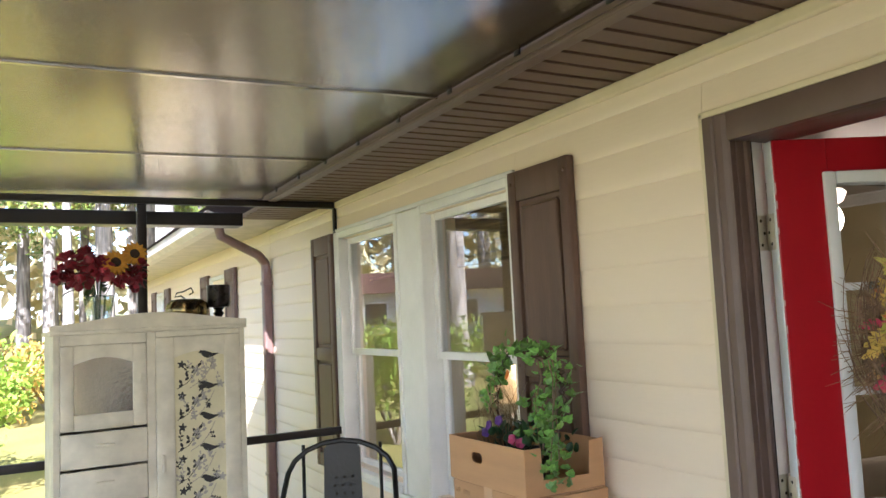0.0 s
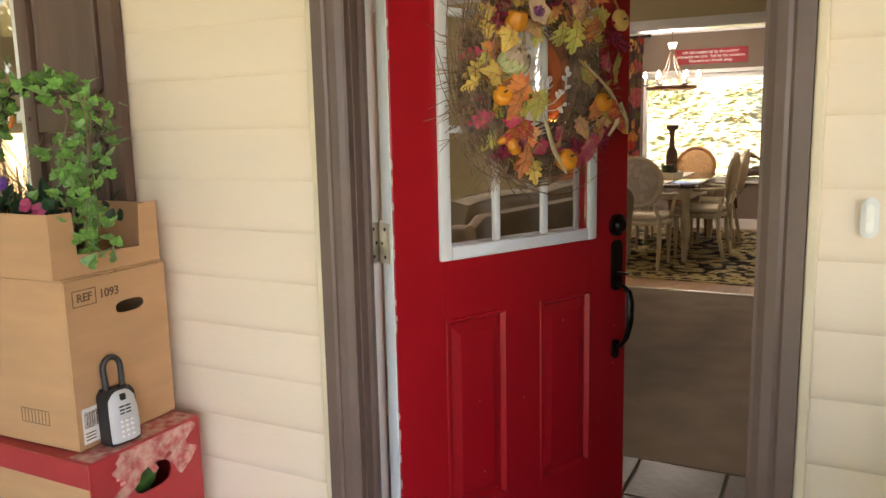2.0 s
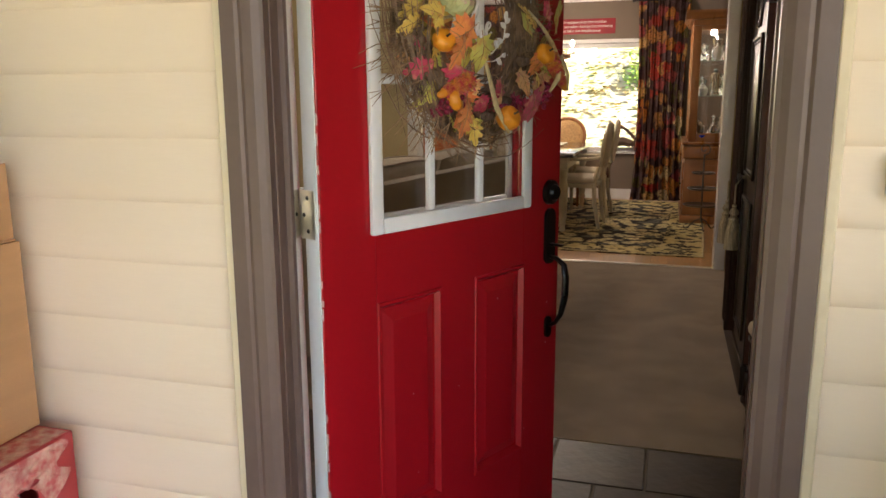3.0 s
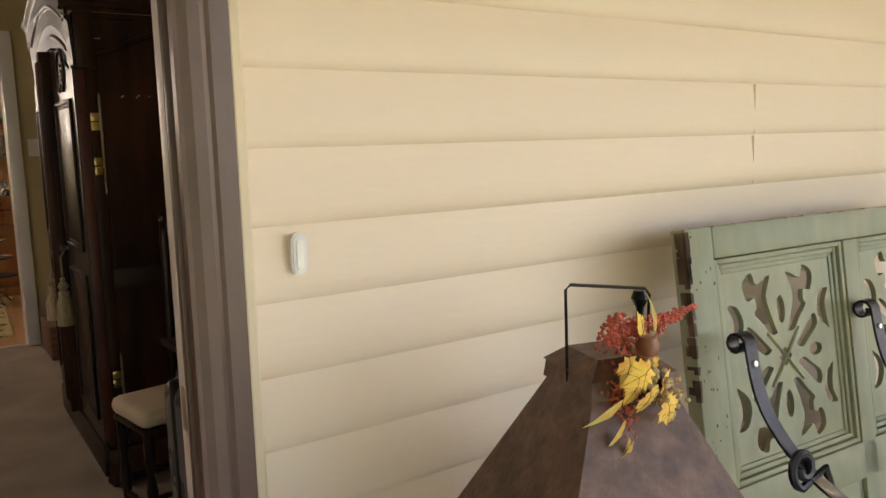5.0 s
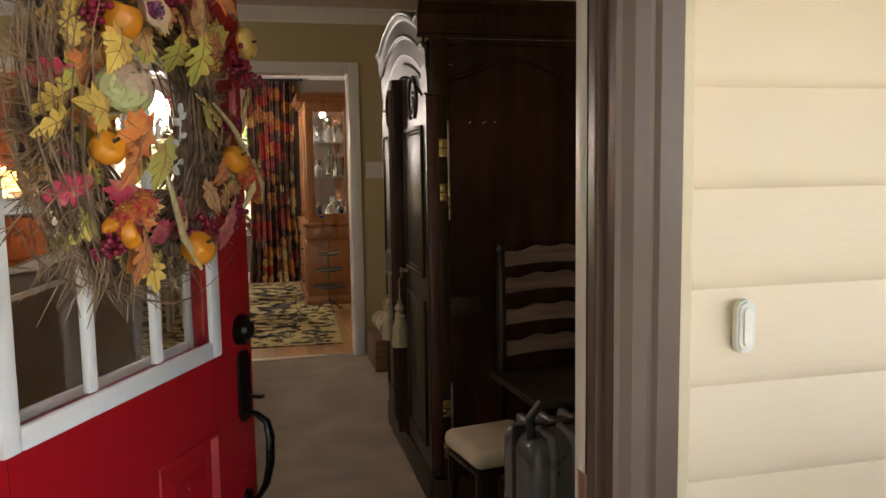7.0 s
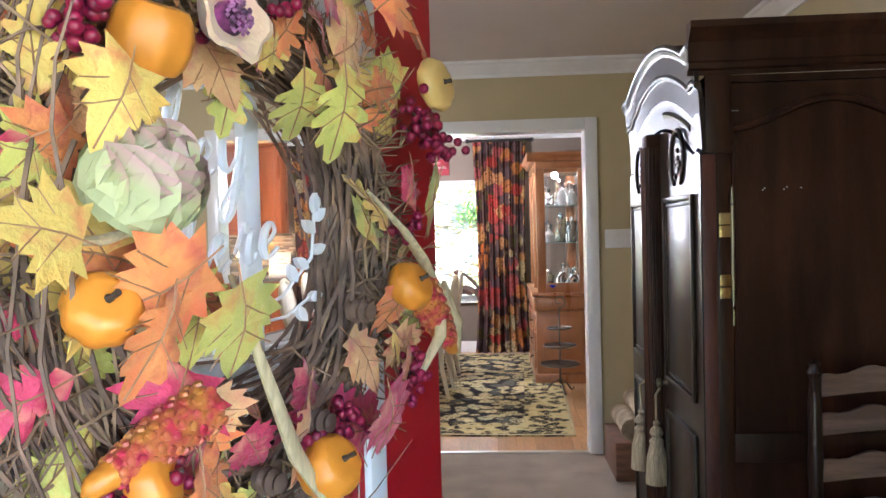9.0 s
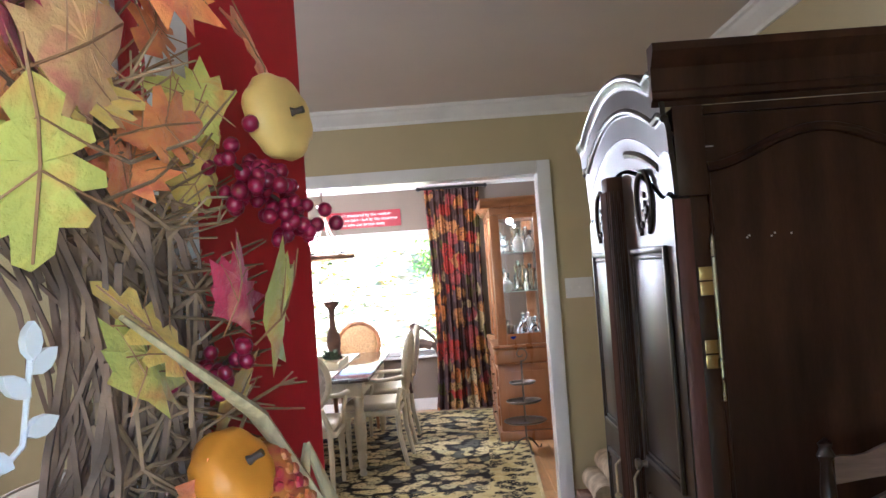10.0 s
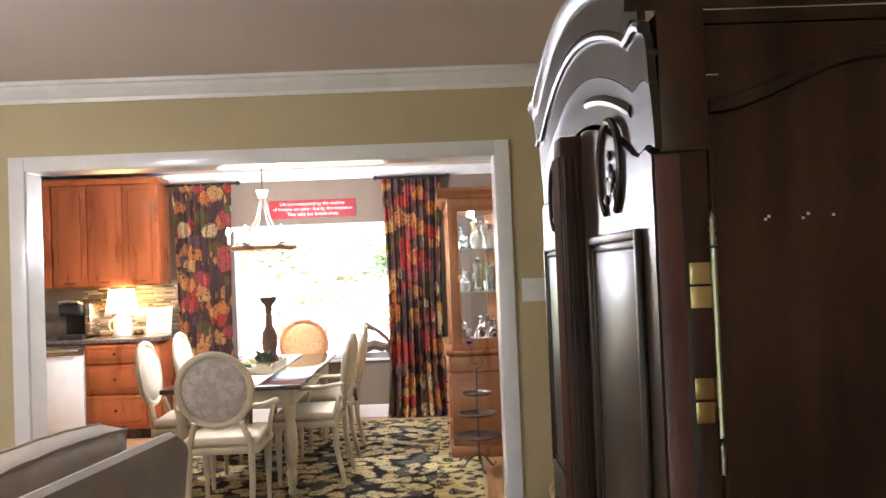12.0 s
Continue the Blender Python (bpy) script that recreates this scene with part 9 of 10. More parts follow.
for i in range(6):
    aa = radians(60 * i + 12)
    part("strut", tube(bmesh.new(), [(0.01 * math.cos(aa), 0.01 * math.sin(aa), 0.42), (0.06 * math.cos(aa), 0.06 * math.sin(aa), 0.22), (0.16 * math.cos(aa), 0.16 * math.sin(aa), 0.07), (0.24 * math.cos(aa), 0.24 * math.sin(aa), 0.01)], 0.006, 6), IRONW, chn)
    x, y = 0.27 * math.cos(aa), 0.27 * math.sin(aa)
    part("drip_pan", lathe(bmesh.new(), [(0, 0), (0.035, 0.004), (0.038, 0.012), (0, 0.008)], 14, m=pose(x, y, 0.02)), DARKMETAL, chn)
    part("candle", lathe(bmesh.new(), [(0.012, 0.028), (0.012, 0.1), (0, 0.1)], 10, m=pose(x, y, 0)), PAPER, chn)
    part("bulb", lathe(bmesh.new(), [(0, 0.1), (0.012, 0.11), (0.017, 0.128), (0.009, 0.15), (0, 0.17)], 12, m=pose(x, y, 0)), glow("chandelier_bulb", (1.0, 0.8, 0.55), 70) if i == 0 else bpy.data.materials["chandelier_bulb"], chn, "bright candle bulb")
lamp_light("chandelier_light", (-0.56, 7.0, 1.95), 13, 0.2, (1.0, 0.86, 0.66))

# china cabinet
cc = thing("china_cabinet", pose(0.885, 6.87, 0), "warm wood china cabinet with glass sides and shelves", "china cabinet")
cd, cw = 0.46, 1.25     # depth to the wall along x, width along y
part("base", boxed(-0.02, cd, -0.02, cw, 0.0, 0.09, bevel=0.012), OAK, cc)
part("lower_body", boxed(0.0, cd, 0.0, cw, 0.0905, 0.66, bevel=0.008), OAK, cc)
part("waist", boxed(-0.025, cd, -0.03, cw + 0.02, 0.661, 0.80, bevel=0.03, seg=4), OAK, cc, "bulging waist drawer moulding")
part("counter", boxed(-0.035, cd, -0.035, cw + 0.02, 0.801, 0.83, bevel=0.01), OAK, cc)
for z0, z1 in ((0.13, 0.28), (0.30, 0.45), (0.47, 0.62)):
    for y0 in (0.06, 0.64):
        dd = part("drawer", boxed(-0.016, -0.0005, y0, y0 + 0.54, z0, z1, bevel=0.006), OAK, cc)
        part("knob", lathe(bmesh.new(), [(0.005, 0), (0.005, 0.01), (0.012, 0.016), (0, 0.024)], 12, m=pose(-0.016, y0 + 0.27, (z0 + z1) / 2, 0, -90)), DARKMETAL, dd, m=pose(0, 0, 0))
part("side_panel", boxed(0.06, cd - 0.05, -0.008, -0.0005, 0.15, 0.60, bevel=0.004), OAK, cc)
for x0, x1, y0, y1 in ((0.02, 0.10, 0.0, 0.06), (0.02, 0.08, cw - 0.06, cw), (cd - 0.06, cd, 0.0, 0.06), (cd - 0.06, cd, cw - 0.06, cw), (0.02, 0.06, cw / 2 - 0.04, cw / 2 + 0.04)):
    part("upright", boxed(x0, x1, y0, y1, 0.831, 1.96, bevel=0.006), OAK, cc)
part("upper_rail", boxed(0.02, cd, 0.0, cw, 1.961, 2.02, bevel=0.006), OAK, cc)
part("side_rail", boxed(0.1005, cd - 0.0605, 0.002, 0.03, 0.8312, 0.92, bevel=0.004), OAK, cc)
part("side_rail", boxed(0.1005, cd - 0.0605, 0.002, 0.03, 1.92, 1.9605, bevel=0.004), OAK, cc)
bm = sweep_x(bmesh.new(), [(0.0, 0.0), (-0.015, 0.01), (-0.02, 0.03), (-0.05, 0.06), (-0.055, 0.085), (0.0, 0.085)], -0.055, cd, m=pose(0, 0, 2.0205))
part("cornice", bm, OAK, cc, smooth=False)
bm = sweep_x(bmesh.new(), [(0.0, 0.0), (-0.015, 0.01), (-0.02, 0.03), (-0.05, 0.06), (-0.055, 0.085), (0.0, 0.085)], -0.001, cw, m=Matrix.Translation((0.0, 0, 2.0205)) @ Matrix.Rotation(radians(90), 4, "Z") @ Matrix.Diagonal((1, -1, 1, 1)))
part("cornice", bm, OAK, cc, smooth=False)
part("cabinet_top", boxed(0.0, cd, 0.0, cw, 2.0205, 2.10), OAK, cc)
CGLASS = GLASS
for nm, dims in (("side_glass", (0.10, cd - 0.06, 0.014, 0.018, 0.92, 1.92)), ("door_glass", (0.045, 0.049, 0.06, cw / 2 - 0.04, 0.86, 1.95)), ("door_glass", (0.045, 0.049, cw / 2 + 0.04, cw - 0.06, 0.86, 1.95))):
    g = part(nm, boxed(*dims), CGLASS, cc)
    g.visible_shadow = False
part("mirror_back", boxed(cd - 0.012, cd - 0.006, 0.06, cw - 0.06, 0.84, 1.955), material("mirror", (0.85, 0.85, 0.85), 0.03, metal=1.0, vary=0.0, bump=0.0, rough_vary=0.01), cc, "mirrored cabinet back")
SHG = material("shelf_glass", (0.35, 0.42, 0.38), 0.1, vary=0.02)
for z in (1.28, 1.62):
    part("shelf", boxed(0.06, cd - 0.013, 0.022, cw - 0.022, z, z + 0.008), SHG, cc)
lamp_light("cabinet_light", (1.12, 7.4, 1.93), 0.9, 0.03, (1.0, 0.85, 0.65))
CRYST = glass_material("crystal", (0.92, 0.96, 0.98), 0.02)
CHINA = material("white_china", (0.75, 0.74, 0.7), 0.2, vary=0.04)
COBALT = material("cobalt_glass", (0.01, 0.03, 0.35), 0.1, vary=0.1)
SILV = material("silver", (0.7, 0.68, 0.62), 0.15, metal=1.0, vary=0.1)
prof_bottle = [(0, 0), (0.035, 0), (0.04, 0.02), (0.042, 0.09), (0.03, 0.13), (0.012, 0.15), (0.012, 0.18), (0.018, 0.185), (0.012, 0.2), (0.02, 0.22), (0, 0.235)]
prof_cup = [(0, 0), (0.025, 0), (0.028, 0.006), (0.012, 0.02), (0.012, 0.05), (0.035, 0.075), (0.045, 0.12), (0.041, 0.12), (0.03, 0.08), (0, 0.06)]
prof_jar = [(0, 0), (0.03, 0), (0.045, 0.03), (0.045, 0.08), (0.03, 0.1), (0.032, 0.105), (0.01, 0.125), (0.012, 0.14), (0, 0.145)]
prof_vase = [(0, 0), (0.03, 0), (0.034, 0.01), (0.022, 0.03), (0.04, 0.08), (0.034, 0.14), (0.05, 0.19), (0.046, 0.19), (0.03, 0.14), (0, 0.05)]
spec = [("decanter", prof_bottle, CRYST, "clear crystal decanter in the china cabinet"), ("goblet", prof_cup, CRYST, "clear crystal goblet in the china cabinet"), ("china_jar", prof_jar, CHINA, "white lidded china jar in the cabinet"), ("silver_vase", prof_vase, SILV, "small silver vase in the china cabinet")]
ii = 0
for z in (0.831, 1.289, 1.629):
    for y in (0.10, 0.24, 0.38, 0.55, 0.75, 0.95, 1.12):
        for x in (0.14, 0.26, 0.36):
            nm, pr, mt, lb = spec[(ii * 7 + int(x * 50)) % 4]
            if x == 0.26 and y > 0.5:
                ii += 1
                continue
            tagged(part(nm, lathe(bmesh.new(), [(r * (0.9 + 0.25 * ((ii * 3) % 4) / 3), h * (0.85 + 0.3 * ((ii * 5) % 3) / 2)) for r, h in pr], 14, m=pose(0.885 + x, 6.87 + y, z)), mt), lb, nm.replace("_", " "), "cabinet ware")
            ii += 1
tagged(part("blue_bowl", lathe(bmesh.new(), [(0, 0), (0.03, 0), (0.06, 0.03), (0.07, 0.07), (0.066, 0.07), (0.05, 0.03), (0, 0.01)], 20, m=pose(1.04, 6.935, 0.831)), COBALT), "cobalt blue glass bowl in the cabinet", "bowl")

# three-tier wire stand
ts = thing("tiered_stand", pose(1.06, 6.48, 0.0), "three-tier dark wire serving stand on the floor", "stand")
WIRE = material("pewter_wire", (0.20, 0.17, 0.14), 0.35, metal=0.8, vary=0.2)
part("pole", tube(bmesh.new(), [(0, 0, 0.08), (0, 0, 0.74)], 0.008, 8), WIRE, ts)
part("finial", tube(bmesh.new(), [(u, 0, 0.79 + v) for u, v in spiral(0, 0, 0.06, 0.012, -90, 1.2)], 0.006, 6), WIRE, ts)
for z, r in ((0.24, 0.17), (0.40, 0.14), (0.55, 0.105)):
    bm = lathe(bmesh.new(), [(0, z), (r * 0.9, z), (r, z + 0.012), (r * 0.99, z + 0.014), (r * 0.88, z + 0.003), (0, z + 0.003)], 28)
    part("plate", bm, WIRE, ts, "thin pewter plate")
    part("plate_rim", tube(bmesh.new(), [(r * math.cos(t), r * math.sin(t), z + 0.014) for t in [2 * math.pi * i / 28 for i in range(29)]], 0.005, 6, cap=False), WIRE, ts)
for i in range(3):
    aa = radians(120 * i + 40)
    part("foot", tube(bmesh.new(), [(0, 0, 0.12), (0.06 * math.cos(aa), 0.06 * math.sin(aa), 0.09), (0.13 * math.cos(aa), 0.13 * math.sin(aa), 0.012), (0.16 * math.cos(aa), 0.16 * math.sin(aa), 0.012), (0.165 * math.cos(aa), 0.165 * math.sin(aa), 0.035)], 0.007, 6), WIRE, ts)

# ---- kitchen run along the window wall ----
UY, BY = DIN_W - 0.33, DIN_W - 0.60


def raised_door(parent, name, x0, x1, y, z0, z1, mat, st=0.055):
    d = part(name, boxed(x0, x1, y - 0.02, y - 0.0005, z0, z1, bevel=0.003), mat, parent)
    bm = bmesh.new()
    box(bm, x0 + st, x1 - st, y - 0.026, y - 0.0202, z0 + st, z1 - st, bevel=0.0055, seg=2)
    for q0, q1, w0, w1 in ((x0 + st - 0.012, x1 - st + 0.012, z0 + st - 0.012, z0 + st - 0.004), (x0 + st - 0.012, x1 - st + 0.012, z1 - st + 0.004, z1 - st + 0.012), (x0 + st - 0.012, x0 + st - 0.004, z0 + st - 0.004, z1 - st + 0.004), (x1 - st + 0.004, x1 - st + 0.012, z0 + st - 0.004, z1 - st + 0.004)):
        box(bm, q0, q1, y - 0.025, y - 0.0202, w0, w1, bevel=0.002)
    part("raised_panel", bm, mat, d, m=pose(0, 0, 0))
    return d


for x0, x1, n in ((-2.885, -1.865, 3), (-4.19, -2.89, 3)):
    uc = thing("wall_cabinet", pose(0, 0, 0), "reddish cherry kitchen wall cabinet with raised-panel doors", "cabinet", "kitchen wall cabinets")
    part("body", boxed(x0, x1, UY, DIN_W - 0.002, 1.43, 2.42, bevel=0.003), CHERRY, uc)
    part("cornice", sweep_x(bmesh.new(), [(UY - 0.0, 2.421), (UY - 0.03, 2.421), (UY - 0.055, 2.455), (UY - 0.06, 2.47), (DIN_W - 0.09, 2.47), (DIN_W - 0.09, 2.421)], x0 - 0.0, x1 + (0.03 if x1 > -2 else 0)), CHERRY, uc, smooth=False)
    w = (x1 - x0) / n
    for i in range(n):
        d = raised_door(uc, "door", x0 + w * i + 0.006, x0 + w * (i + 1) - 0.006, UY, 1.445, 2.41, CHERRY)
        part("pull", tube(bmesh.new(), [(x0 + w * (i + 0.5) - 0.05, UY - 0.03, 1.475), (x0 + w * (i + 0.5), UY - 0.045, 1.472), (x0 + w * (i + 0.5) + 0.05, UY - 0.03, 1.475)], 0.005, 6), DARKMETAL, d, m=pose(0, 0, 0))
bc = thing("base_cabinet", pose(0, 0, 0), "reddish cherry three-drawer base cabinet", "cabinet")
part("body", boxed(-2.49, -1.80, BY, DIN_W - 0.002, 0.1, 0.905, bevel=0.003), CHERRY, bc)
part("toe_kick", boxed(-2.49, -1.80, BY + 0.06, DIN_W - 0.01, 0.0, 0.0995), DARKWOOD, bc)
for z0, z1 in ((0.72, 0.89), (0.44, 0.70), (0.14, 0.42)):
    d = raised_door(bc, "drawer", -2.475, -1.93, BY, z0, z1, CHERRY, 0.04)
    part("knob", lathe(bmesh.new(), [(0.006, 0), (0.006, 0.012), (0.015, 0.02), (0, 0.03)], 12, m=pose(-2.2, BY - 0.026, (z0 + z1) / 2, 90)), DARKMETAL, d, m=pose(0, 0, 0))
bc2 = thing("base_cabinet", pose(0, 0, 0), "reddish cherry base cabinet beside the dishwasher", "cabinet")
part("body", boxed(-4.19, -3.12, BY, DIN_W - 0.002, 0.1, 0.905, bevel=0.003), CHERRY, bc2)
for i in range(2):
    raised_door(bc2, "door", -4.18 + 0.53 * i, -3.66 + 0.53 * i, BY, 0.14, 0.89, CHERRY)
dwm = thing("dishwasher", pose(0, 0, 0), "white dishwasher with a metal bar handle", "dishwasher")
part("body", boxed(-3.115, -2.495, BY + 0.01, DIN_W - 0.02, 0.08, 0.90, bevel=0.004), WHITE, dwm)
part("door", boxed(-3.11, -2.50, BY - 0.02, BY + 0.0095, 0.12, 0.80, bevel=0.006), WHITE, dwm)
part("control_panel", boxed(-3.11, -2.50, BY - 0.02, BY + 0.0095, 0.805, 0.90, bevel=0.006), material("stainless", (0.55, 0.54, 0.52), 0.25, metal=1.0, vary=0.05, stretch=(1, 1, 20)), dwm, "brushed steel control strip")
part("kick_plate", boxed(-3.11, -2.50, BY + 0.03, BY + 0.05, 0.0, 0.079), BLK, dwm)
part("handle", tube(bmesh.new(), [(-3.06, BY - 0.02, 0.85), (-3.06, BY - 0.05, 0.85), (-2.55, BY - 0.05, 0.85), (-2.55, BY - 0.02, 0.85)], 0.009, 8), NICKEL, dwm)
GRAN = material("dark_granite", (0.06, 0.045, 0.04), 0.15, vary=0.6, scale=40, bump=0.02, color2=(0.16, 0.12, 0.1))
tagged(part("worktop", boxed(-4.19, -1.765, BY - 0.03, DIN_W - 0.012, 0.906, 0.945, bevel=0.006), GRAN), "dark speckled granite worktop", "worktop")
bs = structure("backsplash", boxed(-4.19, -1.78, DIN_W - 0.01, DIN_W - 0.002, 0.946, 1.429), material("mosaic_grout", (0.25, 0.22, 0.18), 0.8), "mosaic tile backsplash", "backsplash")
strips = [material("mosaic_a", (0.30, 0.22, 0.14), 0.2, vary=0.15, rand=0.5), material("mosaic_b", (0.14, 0.13, 0.12), 0.15, vary=0.15, rand=0.5), material("mosaic_c", (0.46, 0.40, 0.30), 0.2, vary=0.1, rand=0.3)]
mm = [mesh_of(boxed(-0.5, 0.5, -0.006, 0.0, 0.001, 0.019), "tile", s) for s in strips]
z = 0.95
row = 0
while z < 1.42:
    x = -2.75
    while x < -1.80:
        w = min(rnd.choice((0.05, 0.08, 0.11, 0.15)), -1.79 - x)
        if w > 0.02:
            ob = new("tile", mm[rnd.randrange(3)])
            ob.parent = bs
            ob.matrix_local = Matrix.Translation((x + w / 2, DIN_W - 0.0101, z)) @ Matrix.Diagonal((w - 0.003, 1, 1, 1))
        x += w
    z += 0.0225
    row += 1
km = thing("coffee_maker", pose(-2.68, DIN_W - 0.32, 0.9455), "black and silver pod coffee maker on the worktop", "coffee maker")
part("base", boxed(-0.12, 0.12, -0.16, 0.14, 0, 0.04, bevel=0.012), BLK, km)
part("column", boxed(-0.11, 0.11, 0.0, 0.14, 0.0405, 0.30, bevel=0.02), BLK, km)
part("head", boxed(-0.115, 0.115, -0.15, 0.14, 0.22, 0.345, bevel=0.035, seg=4), BLK, km)
part("tank", boxed(0.116, 0.175, -0.1, 0.13, 0.02, 0.33, bevel=0.015), bpy.data.materials["stainless"], km, "silver side tank")
part("lever", tube(bmesh.new(), [(-0.1, -0.1, 0.33), (-0.09, -0.17, 0.355), (0.0, -0.185, 0.365), (0.09, -0.17, 0.355), (0.1, -0.1, 0.33)], 0.012, 8), NICKEL, km)
lp = thing("table_lamp", pose(-2.25, DIN_W - 0.30, 0.9455), "white jug lamp with a bright glowing shade", "lamp")
part("base", lathe(bmesh.new(), [(0, 0), (0.08, 0), (0.085, 0.02), (0.082, 0.17), (0.05, 0.2), (0.02, 0.21), (0, 0.21)], 24), PAPER, lp, "cream jug-shaped base")
part("jug_handle", tube(bmesh.new(), [(-0.08, 0, 0.16), (-0.12, 0, 0.15), (-0.13, 0, 0.1), (-0.11, 0, 0.06), (-0.08, 0, 0.05)], 0.01, 8), PAPER, lp)
bm = lathe(bmesh.new(), [(0.15, 0.23), (0.115, 0.455)], 32)
bmesh.ops.solidify(bm, geom=list(bm.faces), thickness=0.002)
KSH = glow("lit_shade", (1.0, 0.68, 0.18), 0.55)
part("shade", bm, KSH, lp, "glowing cream shade")
part("bulb", lathe(bmesh.new(), [(0, 0.25), (0.02, 0.27), (0.03, 0.32), (0, 0.36)], 12), BULB, lp)
lamp_light("kitchen_lamp_light", (-2.25, DIN_W - 0.30, 0.9455 + 0.5), 1.2, 0.03)
lamp_light("kitchen_lamp_glow", (-2.25, DIN_W - 0.30, 0.9455 + 0.22), 0.6, 0.02)
sp_ = thing("small_sign", pose(-1.96, DIN_W - 0.14, 0.9455, -12), "small cream framed sign leaning on the backsplash", "sign")
part("plate", boxed(-0.125, 0.125, 0, 0.012, 0.0, 0.27, bevel=0.003), LINEN, sp_)
for i, w in enumerate((0.05, 0.08, 0.06)):
    part("scribble", boxed(-w, w, -0.001, 0.0, 0.18 - 0.045 * i, 0.19 - 0.045 * i), FADED, sp_)
tagged(part("glass_ornament", pumpkin_bm(0.05, 0.07, 8, 24, m=pose(-2.06, DIN_W - 0.4, 0.9455)), AMBER), "small amber glass pumpkin on the worktop", "ornament")
rc_ = thing("recessed_light", pose(-1.9, 7.3, DCEIL - 0.001), "round recessed ceiling light, lit", "ceiling light")
part("trim", lathe(bmesh.new(), [(0.06, -0.001), (0.09, -0.004), (0.095, 0.0)], 24), WHITE, rc_)
part("lens", lathe(bmesh.new(), [(0, -0.002), (0.06, -0.001)], 24), glow("ceiling_lens", (1.0, 0.85, 0.6), 3), rc_)
sl_ = new("ceiling_spot", bpy.data.lights.new("ceiling_spot", "SPOT"))
sl_.data.energy, sl_.data.spot_size, sl_.data.spot_blend, sl_.data.color, sl_.data.shadow_soft_size = 16, radians(120), 0.6, WARM, 0.06
sl_.matrix_world = look((-1.9, 7.3, DCEIL - 0.02), (-1.9, 7.35, 0))

# ---- outdoors ----
LAWN = material("lawn", (0.26, 0.26, 0.05), 0.95, vary=0.35, scale=0.8, bump=1.0, bump_scale=40, color2=(0.34, 0.28, 0.08))
WOODLAND = material("leafy_ground", (0.52, 0.42, 0.22), 0.95, vary=0.25, scale=1.5, bump=0.7, bump_scale=20, color2=(0.36, 0.36, 0.14))


def ground_h(x, y):
    h = -0.30
    if y > 10.5:
        h += (min(y, 45) - 10.5) * 0.42
    if x < -9:
        h += (min(-x, 50) - 9) * 0.07
    if y < -8:
        h += (min(-y, 60) - 8) * 0.02
    return h + 0.10 * noise.noise(Vector((x * 0.15, y * 0.15, 0))) * min(1.0, max(0.0, (abs(x) + abs(y) - 14) / 10))


bm = bmesh.new()
ticks = [-900, -300, -120, -70] + [-50 + 2.5 * i for i in range(41)] + [70, 120, 300, 900]
grid = [[bm.verts.new((x, y, ground_h(x, y))) for x in ticks] for y in ticks]
for j in range(len(ticks) - 1):
    for i in range(len(ticks) - 1):
        f = bm.faces.new((grid[j][i], grid[j][i + 1], grid[j + 1][i + 1], grid[j + 1][i]))
        f.material_index = 1 if ticks[j] >= 9.9 else 0
structure("ground", bm, [LAWN, WOODLAND], "sunlit lawn rising into leafy woodland", "ground", smooth=True)

BARK = material("grey_bark", (0.44, 0.38, 0.32), 0.9, vary=0.3, scale=3, bump=0.9, bump_scale=14, stretch=(4, 4, 0.5), rand=0.25)
FOL_Y = material("autumn_leaves", (0.55, 0.36, 0.07), 0.7, vary=0.3, scale=2, rand=0.3, color2=(0.30, 0.24, 0.05))
FOL_G = material("green_leaves", (0.24, 0.34, 0.06), 0.7, vary=0.35, scale=2, rand=0.3, color2=(0.32, 0.34, 0.07))
for m_ in (FOL_Y, FOL_G):
    m_.node_tree.nodes["Principled BSDF"].inputs["Subsurface Weight"].default_value = 0.15
ro = random.Random(17)


def leaf_cloud(bm, c, r, n, size):
    """Many small bent leaves in an uneven clump."""
    for i in range(n):
        v = Vector((ro.gauss(0, 1), ro.gauss(0, 1), ro.gauss(0, 0.8)))
        v = c + v.normalized() * r * (ro.random() ** 0.45)
        s = size * ro.uniform(0.6, 1.3)
        a = Vector((ro.gauss(0, 1), ro.gauss(0, 1), ro.gauss(0, 1))).normalized()
        b = a.orthogonal().normalized()
        q = a.cross(b)
        vs = [bm.verts.new(v + p) for p in (a * s, b * s * 0.5 + q * s * 0.15, -a * s, -b * s * 0.5 + q * s * 0.15)]
        bm.faces.new(vs)


def make_tree(h, r, fol, crown_z, leaves, spread):
    bmT, bmC = bmesh.new(), bmesh.new()
    pts = [(0.04 * h * 0.05 * math.sin(k * 1.3), 0.03 * k * 0.3 * math.cos(k), -0.5 + (h + 0.5) * k / 8) for k in range(9)]
    tube(bmT, pts, [r * (1.25 - 1.1 * k / 8) for k in range(9)], 9)
    for i in range(11):
        z = crown_z + (h - crown_z) * ro.random() * 0.9
        a = ro.uniform(0, 6.28)
        L = spread * ro.uniform(0.5, 1.0) * (1.2 - 0.7 * (z - crown_z) / (h - crown_z + 0.01))
        e = Vector((L * math.cos(a), L * math.sin(a), z + L * ro.uniform(0.2, 0.7)))
        tube(bmT, [(0, 0, z), tuple(e * 0.5 + Vector((0, 0, z * 0.5 - 0.1 * L))), tuple(e)], [r * 0.35, r * 0.22, r * 0.06], 5)
        for k in range(3):
            c = Vector((0, 0, z)).lerp(e, 0.5 + 0.25 * k) + Vector((ro.gauss(0, 0.4), ro.gauss(0, 0.4), ro.gauss(0, 0.3)))
            leaf_cloud(bmC, c, spread * ro.uniform(0.22, 0.4), leaves // 33, 0.11)
    return mesh_of(bmT, "trunk", BARK, True), mesh_of(bmC, "crown", fol)


